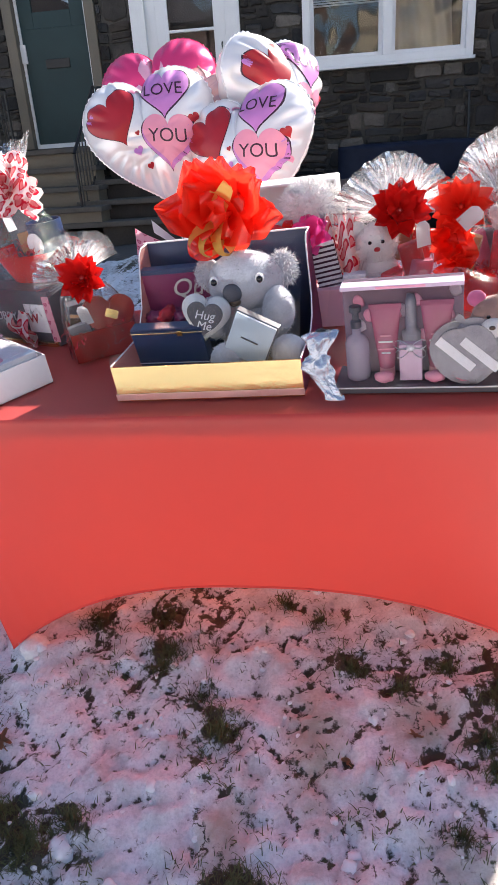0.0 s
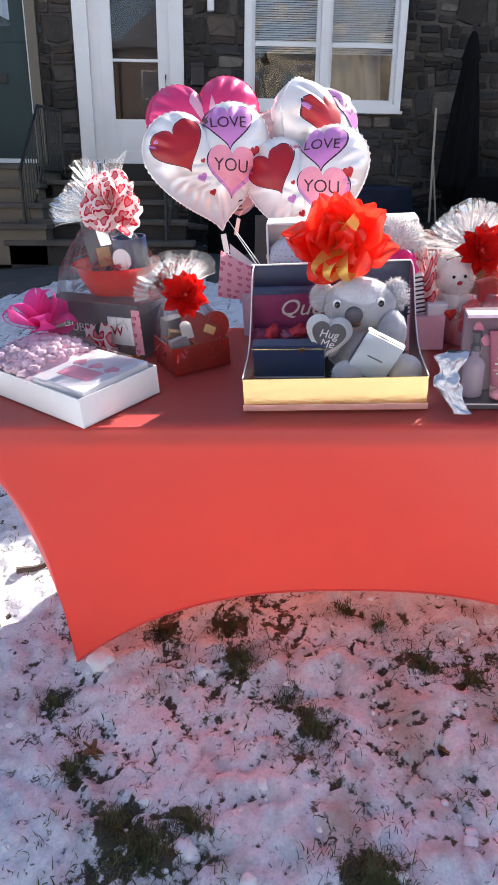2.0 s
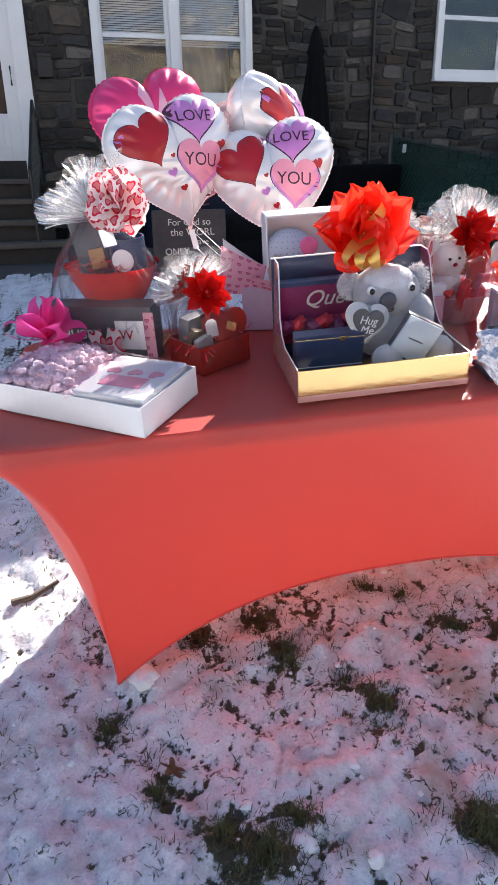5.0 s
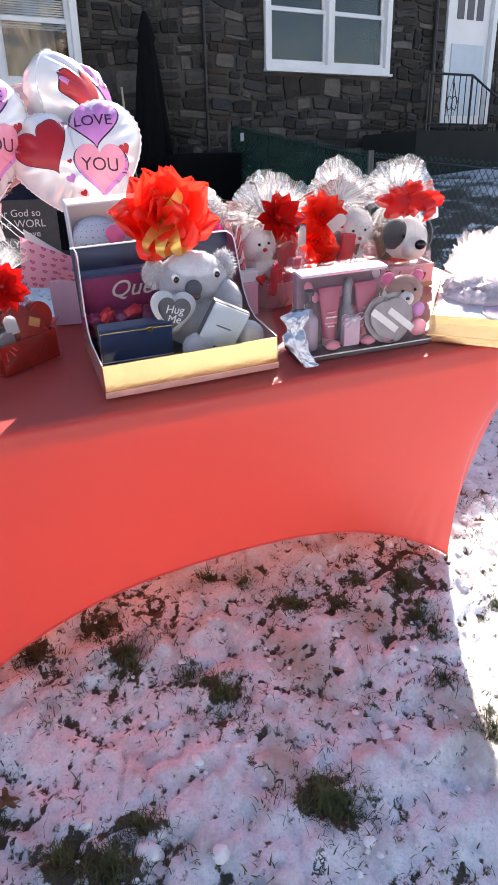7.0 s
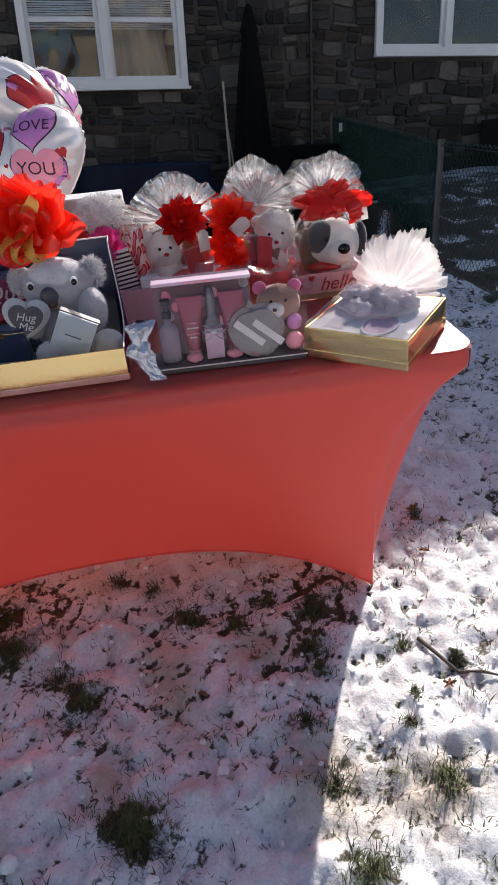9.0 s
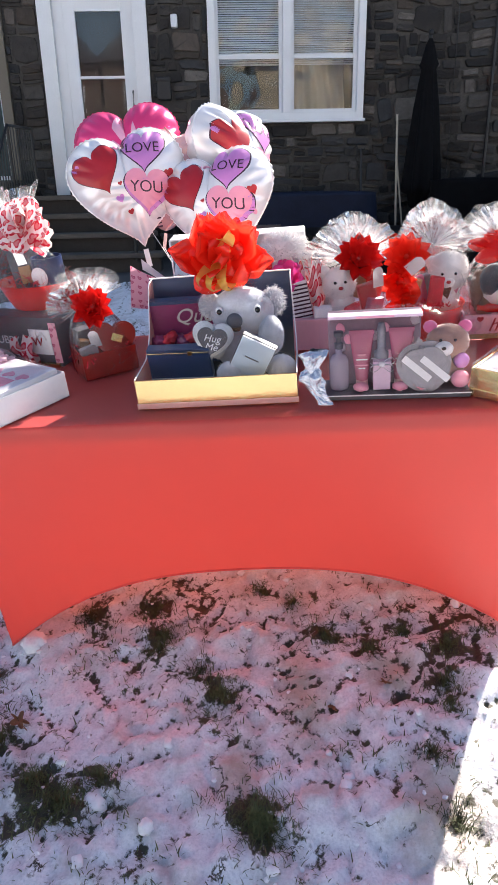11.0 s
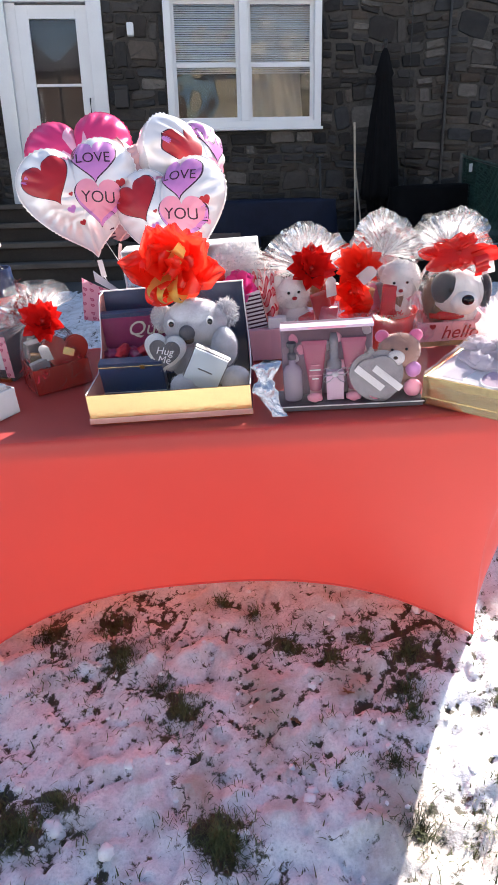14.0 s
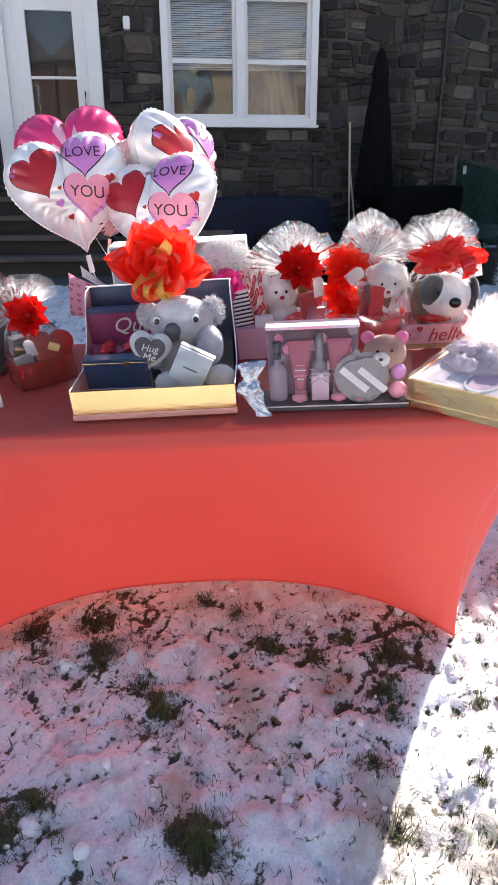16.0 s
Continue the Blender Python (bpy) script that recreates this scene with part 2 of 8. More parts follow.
def heart_print(name, ground, ink, scale, rough=0.5, size=0.22, wobble=0.35, through=0.0, core=0.45):
    """Paper or ribbon printed all over with little hearts, by the sheet's own coordinates in metres."""
    m, nodes, links, b = material(name, ground, rough)
    co = nodes.new("ShaderNodeTexCoord")
    vor = nodes.new("ShaderNodeTexVoronoi")
    vor.voronoi_dimensions = "2D"
    vor.inputs["Scale"].default_value = scale
    vor.inputs["Randomness"].default_value = wobble
    links.new(co.outputs["UV"], vor.inputs["Vector"])
    away = nodes.new("ShaderNodeVectorMath")
    away.operation = "SUBTRACT"
    links.new(co.outputs["UV"], away.inputs[0])
    links.new(vor.outputs["Position"], away.inputs[1])
    grow = nodes.new("ShaderNodeVectorMath")
    grow.operation = "SCALE"
    grow.inputs["Scale"].default_value = scale / size
    links.new(away.outputs[0], grow.inputs[0])
    sep = nodes.new("ShaderNodeSeparateXYZ")
    links.new(grow.outputs[0], sep.inputs[0])

    def op(kind, a, c=None):
        n = nodes.new("ShaderNodeMath")
        n.operation = kind
        for k, v in enumerate((a, c)):
            if v is None:
                continue
            if isinstance(v, float):
                n.inputs[k].default_value = v
            else:
                links.new(v, n.inputs[k])
        return n.outputs[0]

    x = op("ABSOLUTE", sep.outputs["X"])
    lift = op("SUBTRACT", op("MULTIPLY", sep.outputs["Y"], 1.2), op("MULTIPLY", op("POWER", x, 0.6), 0.75))
    dist = op("ADD", op("MULTIPLY", x, x), op("MULTIPLY", lift, lift))
    inside = op("LESS_THAN", dist, 1.0)
    rim = op("LESS_THAN", dist, 0.42)
    pale = nodes.new("ShaderNodeMixRGB")
    pale.inputs["Color1"].default_value = (*ink, 1)
    pale.inputs["Color2"].default_value = (*(c * (1 - core) + g * core for c, g in zip(ink, ground)), 1)
    links.new(rim, pale.inputs["Fac"])
    mix = nodes.new("ShaderNodeMixRGB")
    links.new(inside, mix.inputs["Fac"])
    mix.inputs["Color1"].default_value = (*ground, 1)
    links.new(pale.outputs["Color"], mix.inputs["Color2"])
    links.new(mix.outputs["Color"], b.inputs["Base Color"])
    if through:
        tr = nodes.new("ShaderNodeBsdfTranslucent")
        links.new(mix.outputs["Color"], tr.inputs["Color"])
        ms = nodes.new("ShaderNodeMixShader")
        ms.inputs["Fac"].default_value = through
        links.new(b.outputs["BSDF"], ms.inputs[1])
        links.new(tr.outputs["BSDF"], ms.inputs[2])
        links.new(ms.outputs["Shader"], nodes["Material Output"].inputs["Surface"])
    return m


def thin_sheet(name, color, through=0.45, rough=0.3, clear=0.0, coat=0.0, metal=0.0):
    """Ribbon or tissue that glows when the sun stands behind it."""
    m, nodes, links, b = material(name, color, rough, metal, Coat_Weight=coat)
    n = noise_node(nodes, links, 60, 4)
    bp = nodes.new("ShaderNodeBump")
    bp.inputs["Strength"].default_value = 0.4
    bp.inputs["Distance"].default_value = 0.003
    links.new(n.outputs["Fac"], bp.inputs["Height"])
    links.new(bp.outputs["Normal"], b.inputs["Normal"])
    tr = nodes.new("ShaderNodeBsdfTranslucent")
    tr.inputs["Color"].default_value = (*(min(1, c * 1.15) for c in color), 1)
    ms = nodes.new("ShaderNodeMixShader")
    ms.inputs["Fac"].default_value = through
    links.new(b.outputs["BSDF"], ms.inputs[1])
    links.new(tr.outputs["BSDF"], ms.inputs[2])
    last = ms
    if clear:
        cl = nodes.new("ShaderNodeBsdfTransparent")
        cl.inputs["Color"].default_value = (*(min(1, c * 0.6 + 0.4) for c in color), 1)
        mc = nodes.new("ShaderNodeMixShader")
        mc.inputs["Fac"].default_value = clear
        links.new(ms.outputs["Shader"], mc.inputs[1])
        links.new(cl.outputs["BSDF"], mc.inputs[2])
        last = mc
    links.new(last.outputs["Shader"], nodes["Material Output"].inputs["Surface"])
    return m


def foil(name, color, rough=0.18, bump=0.5, scale=40.0, metal=1.0, stretch=None):
    m, nodes, links, b = material(name, color, rough, metal)
    n = noise_node(nodes, links, scale, 5, 0.65, stretch=stretch)
    bp = nodes.new("ShaderNodeBump")
    bp.inputs["Strength"].default_value = bump
    bp.inputs["Distance"].default_value = 0.006
    links.new(n.outputs["Fac"], bp.inputs["Height"])
    links.new(bp.outputs["Normal"], b.inputs["Normal"])
    return m


RED_CLOTH = cloth_material()
SNOW = ground_material()
STONE = stone_material("schist_stone", "object")
STONE_FAR = stone_material("schist_stone_joined", "island")
MORTAR = grainy("mortar", (0.056, 0.051, 0.046), 0.95, 0.8, 1.6, 40, 0.5)
CONCRETE = grainy("concrete", (0.19, 0.18, 0.165), 0.9, 0.25, 2.5, 70, 0.3)
PAVING = grainy("damp_paving", (0.062, 0.061, 0.06), 0.7, 0.3, 2.5, 60, 0.3)
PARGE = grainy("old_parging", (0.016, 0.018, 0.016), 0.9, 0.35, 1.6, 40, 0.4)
NOSING = grainy("tread_nosing", (0.082, 0.072, 0.062), 0.85, 0.3, 4, 60, 0.3)
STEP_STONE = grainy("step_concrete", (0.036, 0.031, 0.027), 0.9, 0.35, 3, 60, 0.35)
WHITE_PAINT = grainy("white_paint", (0.74, 0.75, 0.76), 0.45, 0.06, 3, 80, 0.05)
TEAL_PAINT = grainy("teal_door_paint", (0.005, 0.028, 0.030), 0.6, 0.2, 3, 60, 0.05)
TAN_TRIM = grainy("tan_trim_paint", (0.135, 0.114, 0.085), 0.6, 0.15, 3, 60, 0.1)
BLACK_IRON = grainy("black_iron", (0.006, 0.006, 0.007), 0.45, 0.3, 20, 120, 0.1)
BLACK_CLOTH = grainy("black_canvas", (0.005, 0.005, 0.006), 0.9, 0.3, 12, 200, 0.2, Specular_IOR_Level=0.12)
NAVY_TARP = grainy("navy_plastic", (0.008, 0.013, 0.032), 0.6, 0.3, 8, 80, 0.1, Specular_IOR_Level=0.2)
# Dark colour holds the dimness of the rooms behind the glass.
ROOM_DARK = grainy("dark_room_shade", (0.045, 0.04, 0.035), 0.9, 0.2, 2, 30, 0.0)
GREY_METAL = grainy("galvanised_steel", (0.09, 0.092, 0.095), 0.45, 0.2, 15, 90, 0.1, metal=0.7)
WOOD_POLE = grainy("pale_wood", (0.42, 0.36, 0.28), 0.6, 0.2, 20, 120, 0.1)
TABLE_PLASTIC = grainy("table_plastic", (0.06, 0.06, 0.06), 0.6, 0.08, 10, 150, 0.1)
GLASS, _n, _l, _b = material("window_glass", (1, 1, 1), 0.02, Transmission_Weight=1.0, IOR=1.55)
_wave = noise_node(_n, _l, 4.5, 0)
_bump = _n.new("ShaderNodeBump")
_bump.inputs["Strength"].default_value = 0.2
_bump.inputs["Distance"].default_value = 0.05
_l.new(_wave.outputs["Fac"], _bump.inputs["Height"])
_l.new(_bump.outputs["Normal"], _b.inputs["Normal"])
DOOR_GLASS, _n, _l, _b = material("door_glass", (1, 1, 1), 0.01, Transmission_Weight=1.0, IOR=1.45)
FILM = film_material("cellophane", haze=0.008, rough=0.09, gloss=0.1, shine_of=0.55, crinkle=1.0, painted_glints=0.3)
FILM_FAN = film_material("gathered_cellophane", (0.99, 0.99, 1.0), 0.07, 0.14, 0.25, 1.0, 0.8, True)
GOLD_FOIL = foil("gold_foil", (0.80, 0.60, 0.28), 0.2, 0.16, 60)
SILVER_FOIL = foil("iridescent_foil", (0.55, 0.57, 0.64), 0.2, 1.0, 45, 0.8)
PEARL = foil("pearl_balloon_foil", (0.92, 0.88, 0.87), 0.25, 0.35, 12, 0.3)
ROSE_FOIL = foil("rose_gold_foil", (0.86, 0.50, 0.46), 0.26, 0.6, 16, 0.55)
HOT_FOIL = foil("magenta_foil", (0.80, 0.05, 0.20), 0.28, 0.4, 14, 0.4)
PALE_FOIL = foil("pale_pink_foil", (0.86, 0.42, 0.55), 0.28, 0.4, 14, 0.4)
INK_RED = grainy("red_print", (0.42, 0.012, 0.02), 0.32, 0.1, 8, 60, 0.05)
INK_PINK = grainy("pink_print", (0.80, 0.30, 0.42), 0.32, 0.06, 8, 60, 0.05)
INK_LILAC = grainy("lilac_print", (0.58, 0.22, 0.55), 0.32, 0.06, 8, 60, 0.05)
INK_DARK = grainy("dark_print", (0.05, 0.012, 0.03), 0.4, 0.1, 8, 60, 0.0)
RED_RIBBON = thin_sheet("red_ribbon", (0.86, 0.045, 0.022), 0.5, 0.18, 0.2, 0.8)
SHEER_RED = thin_sheet("sheer_red_ribbon", (0.80, 0.03, 0.022), 0.5, 0.22, 0.35, 0.5)
RED_GLOSS = thin_sheet("glossy_red_ribbon", (0.62, 0.012, 0.010), 0.2, 0.2, 0.0, 0.7)
GOLD_RIBBON = thin_sheet("gold_ribbon", (0.80, 0.55, 0.14), 0.35, 0.25, 0.0, 0.2, 0.6)
MAGENTA_RIBBON = thin_sheet("magenta_ribbon", (0.92, 0.09, 0.40), 0.55, 0.3, 0.1, 0.2)
HEART_RIBBON = heart_print("heart_ribbon", (0.90, 0.80, 0.79), (0.62, 0.008, 0.04), 27, 0.35, 0.42, 0.3, 0.35, 0.3)
HEART_PAPER = heart_print("pink_heart_paper", (0.85, 0.42, 0.52), (0.55, 0.06, 0.16), 42, 0.6, 0.25, 0.4, 0.3)
TULLE = thin_sheet("white_tulle", (0.98, 0.95, 0.97), 0.75, 0.5, 0.62)
NAVY_CARD = grainy("navy_card", (0.018, 0.035, 0.10), 0.3, 0.15, 10, 90, 0.05)
MAGENTA_CARD = grainy("magenta_card", (0.22, 0.015, 0.085), 0.3, 0.2, 12, 90, 0.05)
PINK_CARD = grainy("pink_card", (0.80, 0.42, 0.48), 0.55, 0.06, 8, 80, 0.05)
LILAC_CARD = grainy("lilac_card", (0.62, 0.45, 0.58), 0.5, 0.1, 8, 80, 0.05)
WHITE_CARD = grainy("white_card", (0.80, 0.80, 0.82), 0.4, 0.04, 8, 80, 0.05)
RED_CARD = grainy("red_card", (0.30, 0.014, 0.010), 0.28, 0.12, 8, 80, 0.05)
RED_PLASTIC = grainy("red_plastic", (0.72, 0.035, 0.03), 0.25, 0.1, 6, 60, 0.05)
GREY_BLUE_CARD = grainy("pale_blue_card", (0.50, 0.58, 0.66), 0.4, 0.06, 10, 80, 0.05)
SLATE_CARD = grainy("slate_card", (0.09, 0.085, 0.10), 0.4, 0.15, 10, 80, 0.05)
RED_BOWL = thin_sheet("translucent_red_plastic", (0.86, 0.04, 0.03), 0.45, 0.18, 0.0, 0.5)
KRAFT = grainy("kraft_wood", (0.42, 0.24, 0.11), 0.6, 0.2, 14, 100, 0.1)
SHRED = grainy("red_paper_shred", (0.62, 0.02, 0.04), 0.5, 0.3, 40, 200, 0.1)
KOALA_FUR = grainy("grey_plush", (0.52, 0.52, 0.56), 0.95, 0.25, 30, 260, 0.5, Sheen_Weight=0.6)
WHITE_FUR = grainy("white_plush", (0.80, 0.78, 0.77), 0.95, 0.12, 30, 260, 0.5, Sheen_Weight=0.5)
DARK_FUR = grainy("dark_plush", (0.02, 0.022, 0.035), 0.95, 0.3, 30, 260, 0.5, Sheen_Weight=0.5)
BROWN_FUR = grainy("brown_plush", (0.16, 0.075, 0.045), 0.95, 0.25, 30, 260, 0.5, Sheen_Weight=0.5)
TAN_FUR = grainy("tan_plush", (0.42, 0.24, 0.19), 0.95, 0.2, 30, 260, 0.5, Sheen_Weight=0.5)
PINK_FUR = grainy("pink_plush", (0.78, 0.16, 0.34), 0.9, 0.15, 30, 260, 0.4, Sheen_Weight=0.5)
BLUE_DOT = heart_print("dotted_pale_blue_cloth", (0.50, 0.56, 0.66), (0.10, 0.12, 0.2), 60, 0.8, 0.12, 0.2)
BUTTON_EYE = grainy("glossy_black_button", (0.006, 0.006, 0.008), 0.08, 0.1, 10, 60, 0.0)
NOSE_BROWN = grainy("brown_nose_plastic", (0.10, 0.055, 0.03), 0.2, 0.2, 20, 90, 0.05)
PINK_TUBE = thin_sheet("pink_tube_plastic", (0.62, 0.17, 0.28), 0.3, 0.2, 0.12, 0.4)
CLEAR_BOTTLE = thin_sheet("milky_bottle_plastic", (0.66, 0.60, 0.72), 0.4, 0.15, 0.25, 0.4)
GREY_TIN = grainy("grey_patterned_tin", (0.26, 0.25, 0.28), 0.35, 0.3, 45, 140, 0.1, metal=0.2)
ROSE_SATIN = grainy("pink_satin_rosettes", (0.92, 0.60, 0.71), 0.5, 0.25, 40, 160, 0.3, Sheen_Weight=0.3)
LILAC_SATIN = thin_sheet("lilac_satin_rosettes", (0.95, 0.87, 0.94), 0.6, 0.35, 0.1)
SIGN_SLATE = grainy("dark_slate_sign", (0.035, 0.033, 0.033), 0.6, 0.4, 6, 60, 0.1)
SIGN_LETTER = grainy("pale_lettering", (0.62, 0.58, 0.52), 0.6, 0.1, 20, 90, 0.0)
FILM_PINK = film_material("pinkish_film", (0.99, 0.965, 0.975), 0.012, 0.06, 0.05, 0.6, 0.35)
MAUVE_CARD = grainy("mauve_card", (0.26, 0.17, 0.22), 0.5, 0.2, 12, 80, 0.05)
FILM_BOX = film_material("box_window_film", (0.99, 0.99, 1.0), 0.02, 0.04, 0.0, 0.45, 0.12)

# ---- mesh helpers ----
def part(name, bm, mat, parent=None, label="", smooth=False, kind=""):
    """Links a bmesh as one mesh object under parent."""
    me = bpy.data.meshes.new(name)
    bm.normal_update()
    if smooth:
        for f in bm.faces:
            f.smooth = True
    bm.to_mesh(me)
    bm.free()
    me.materials.append(mat)
    ob = new(name, me)
    ob.parent = parent
    return tagged(ob, label=label, kind=kind)


def thing(name, m, label, category, group=""):
    """An Empty at the base of a thing."""
    return_ob = new(name)
    return_ob.empty_display_size = 0.05
    return_ob.matrix_world = m
    return tagged(return_ob, label, category, group)


def box(size, centre=(0, 0, 0), bevel=0.0, bm=None, turn=None, seg=2):
    """A bevelled box; adds to bm if given."""
    own = bm if bm is not None else bmesh.new()
    tmp = bmesh.new()
    bmesh.ops.create_cube(tmp, size=1.0)
    bmesh.ops.scale(tmp, vec=size, verts=tmp.verts)
    if bevel:
        bmesh.ops.bevel(tmp, geom=tmp.edges[:], offset=bevel, segments=seg, affect="EDGES", profile=0.6)
    m = Matrix.Translation(centre) @ (turn if turn else Matrix())
    bmesh.ops.transform(tmp, matrix=m, verts=tmp.verts)
    add_to(own, tmp)
    return own


def add_to(bm, other):
    """Joins other into bm and frees other."""
    me = bpy.data.meshes.new("joined")
    other.to_mesh(me)
    other.free()
    bm.from_mesh(me)
    bpy.data.meshes.remove(me)
    return bm


def lathe(profile, seg=24, squash=1.0, ripple=None):
    """Turns (radius, height) pairs round z; closed where the radius is 0."""
    bm = bmesh.new()
    rings = []
    for r, z in profile:
        if r <= 1e-6:
            rings.append([bm.verts.new((0, 0, z))])
        else:
            ring = []
            for i in range(seg):
                a = 2 * math.pi * i / seg
                k = r * (ripple(a, z) if ripple else 1)
                ring.append(bm.verts.new((k * math.cos(a), k * squash * math.sin(a), z)))
            rings.append(ring)
    for lo, hi in zip(rings, rings[1:]):
        for i in range(seg):
            j = (i + 1) % seg
            if len(lo) == 1 and len(hi) == 1:
                continue
            if len(lo) == 1:
                bm.faces.new((lo[0], hi[j], hi[i]))
            elif len(hi) == 1:
                bm.faces.new((lo[i], lo[j], hi[0]))
            else:
                bm.faces.new((lo[i], lo[j], hi[j], hi[i]))
    bmesh.ops.recalc_face_normals(bm, faces=bm.faces[:])
    return bm


def sheet(fn, nu, nv, closed=False, thick=0.0, size=(1.0, 1.0)):
    """A grid of fn(u, v) with u, v from 0 to 1."""
    bm = bmesh.new()
    cols = nu if closed else nu + 1
    vs = [[bm.verts.new(fn(i / nu, j / nv)) for i in range(cols)] for j in range(nv + 1)]
    uv = bm.loops.layers.uv.new("uv")
    for j in range(nv):
        for i in range(nu):
            k = (i + 1) % cols
            f = bm.faces.new((vs[j][i], vs[j][k], vs[j + 1][k], vs[j + 1][i]))
            for loop, (p, q) in zip(f.loops, ((i, j), (i + 1, j), (i + 1, j + 1), (i, j + 1))):
                loop[uv].uv = (p / nu * size[0], q / nv * size[1])
    if not thick:
        bmesh.ops.recalc_face_normals(bm, faces=bm.faces[:])
    if thick:
        bmesh.ops.solidify(bm, geom=bm.faces[:], thickness=thick)
    return bm


def tube(points, radius, seg=8, bm=None):
    """A round rod along points; radius may be a list."""
    own = bm if bm is not None else bmesh.new()
    pts = [Vector(p) for p in points]
    rad = radius if isinstance(radius, (list, tuple)) else [radius] * len(pts)
    rings = []
    for i, p in enumerate(pts):
        d = (pts[min(i + 1, len(pts) - 1)] - pts[max(i - 1, 0)]).normalized()
        side = d.cross(Vector((0, 0, 1)))
        if side.length < 1e-3:
            side = d.cross(Vector((1, 0, 0)))
        side.normalize()
        up = side.cross(d)
        rings.append([own.verts.new(p + rad[i] * (math.cos(2 * math.pi * k / seg) * side + math.sin(2 * math.pi * k / seg) * up)) for k in range(seg)])
    for a, b in zip(rings, rings[1:]):
        for k in range(seg):
            own.faces.new((a[k], a[(k + 1) % seg], b[(k + 1) % seg], b[k]))
    own.faces.new(rings[0])
    own.faces.new(rings[-1][::-1])
    bmesh.ops.recalc_face_normals(own, faces=own.faces[:])
    return own


def ball(radius, centre=(0, 0, 0), scale=(1, 1, 1), sub=3, rough=0.0, freq=20.0, bm=None, turn=None):
    """A rounded lump with a slightly uneven skin."""
    tmp = bmesh.new()
    bmesh.ops.create_icosphere(tmp, subdivisions=sub, radius=1.0)
    for v in tmp.verts:
        d = 1 + rough * noise.noise(v.co * freq * radius + Vector(centre) * 7)
        v.co = Vector((v.co.x * scale[0], v.co.y * scale[1], v.co.z * scale[2])) * radius * d
    bmesh.ops.transform(tmp, matrix=Matrix.Translation(centre) @ (turn if turn else Matrix()), verts=tmp.verts)
    if bm is None:
        return tmp
    return add_to(bm, tmp)


def rounded(points, k):
    """Draws an outline towards a circle of the same size."""
    out = []
    for x, z in points:
        r = max(math.hypot(x, z), 1e-6)
        f = (1 - k) + k * 0.48 / r
        out.append((x * f, z * f))
    return out


def heart_outline(n=40):
    """Points of a heart about 1 wide, tip down, in the xz plane."""
    pts = []
    for i in range(n):
        t = 2 * math.pi * i / n
        x = 16 * math.sin(t) ** 3
        z = 13 * math.cos(t) - 5 * math.cos(2 * t) - 2 * math.cos(3 * t) - math.cos(4 * t)
        pts.append((x / 32, (z + 2.5) / 32))
    return pts


def heart_plate(width, depth, bevel=0.0, round_by=0.0):
    """A flat heart in the xz plane, depth along y; round_by blows it out towards a disc."""
    bm = bmesh.new()
    f = bm.faces.new([bm.verts.new((x * width, -depth / 2, z * width)) for x, z in rounded(heart_outline(), round_by)])
    ret = bmesh.ops.extrude_face_region(bm, geom=[f])
    bmesh.ops.translate(bm, vec=(0, depth, 0), verts=[g for g in ret["geom"] if isinstance(g, bmesh.types.BMVert)])
    bmesh.ops.recalc_face_normals(bm, faces=bm.faces[:])
    if bevel:
        edges = [e for e in bm.edges if len(e.link_faces) == 2 and e.calc_face_angle(0) > 1.0]
        bmesh.ops.bevel(bm, geom=edges, offset=bevel, segments=2, affect="EDGES")
    return bm


def lettering(words, size, thick=0.0008, slant=0.0):
    """A mesh of the words in the built-in font, centred, in the xz plane facing -y."""
    cu = bpy.data.curves.new("words", "FONT")
    cu.body, cu.size, cu.extrude, cu.align_x, cu.align_y = words, size, thick, "CENTER", "CENTER"
    cu.shear = slant
    ob = bpy.data.objects.new("words", cu)
    me = bpy.data.meshes.new_from_object(ob)
    bm = bmesh.new()
    bm.from_mesh(me)
    bpy.data.objects.remove(ob)
    bpy.data.curves.remove(cu)
    bpy.data.meshes.remove(me)
    bmesh.ops.transform(bm, matrix=pose(0, 0, 0, 90, 0, 0), verts=bm.verts)
    return bm


def lawn(x, y):
    """Height of the sloping lawn without its bumps."""
    yy = min(max(y, -4.0), 5.6)
    xx = min(max(x, -5.0), 8.0)
    return 0.13 * (yy - 1.25) + 0.073 * (xx + 0.13) + 0.005


NORMAL = Vector((-0.073, -0.13, 1)).normalized()
ALONG = Vector((1, 0, 0.073)).normalized()
SLOPE = Matrix.Translation((-0.13, 1.25, 0.005)) @ Matrix((ALONG, NORMAL.cross(ALONG), NORMAL)).transposed().to_4x4()
TABLE = SLOPE @ pose(-0.012, -0.028, 0, 0, 0, -8)
TOP = 0.73

# ---- ground ----
def axis(lo, hi, step, reach, grow=1.05):
    mid = list(np.arange(lo, hi + step / 2, step))
    a, b, d = [], [], step
    while (a[-1] if a else lo) > -reach:
        d *= grow
        a.append((a[-1] if a else lo) - d)
    d = step
    while (b[-1] if b else mid[-1]) < reach:
        d *= grow
        b.append((b[-1] if b else mid[-1]) + d)
    return a[::-1] + mid + b


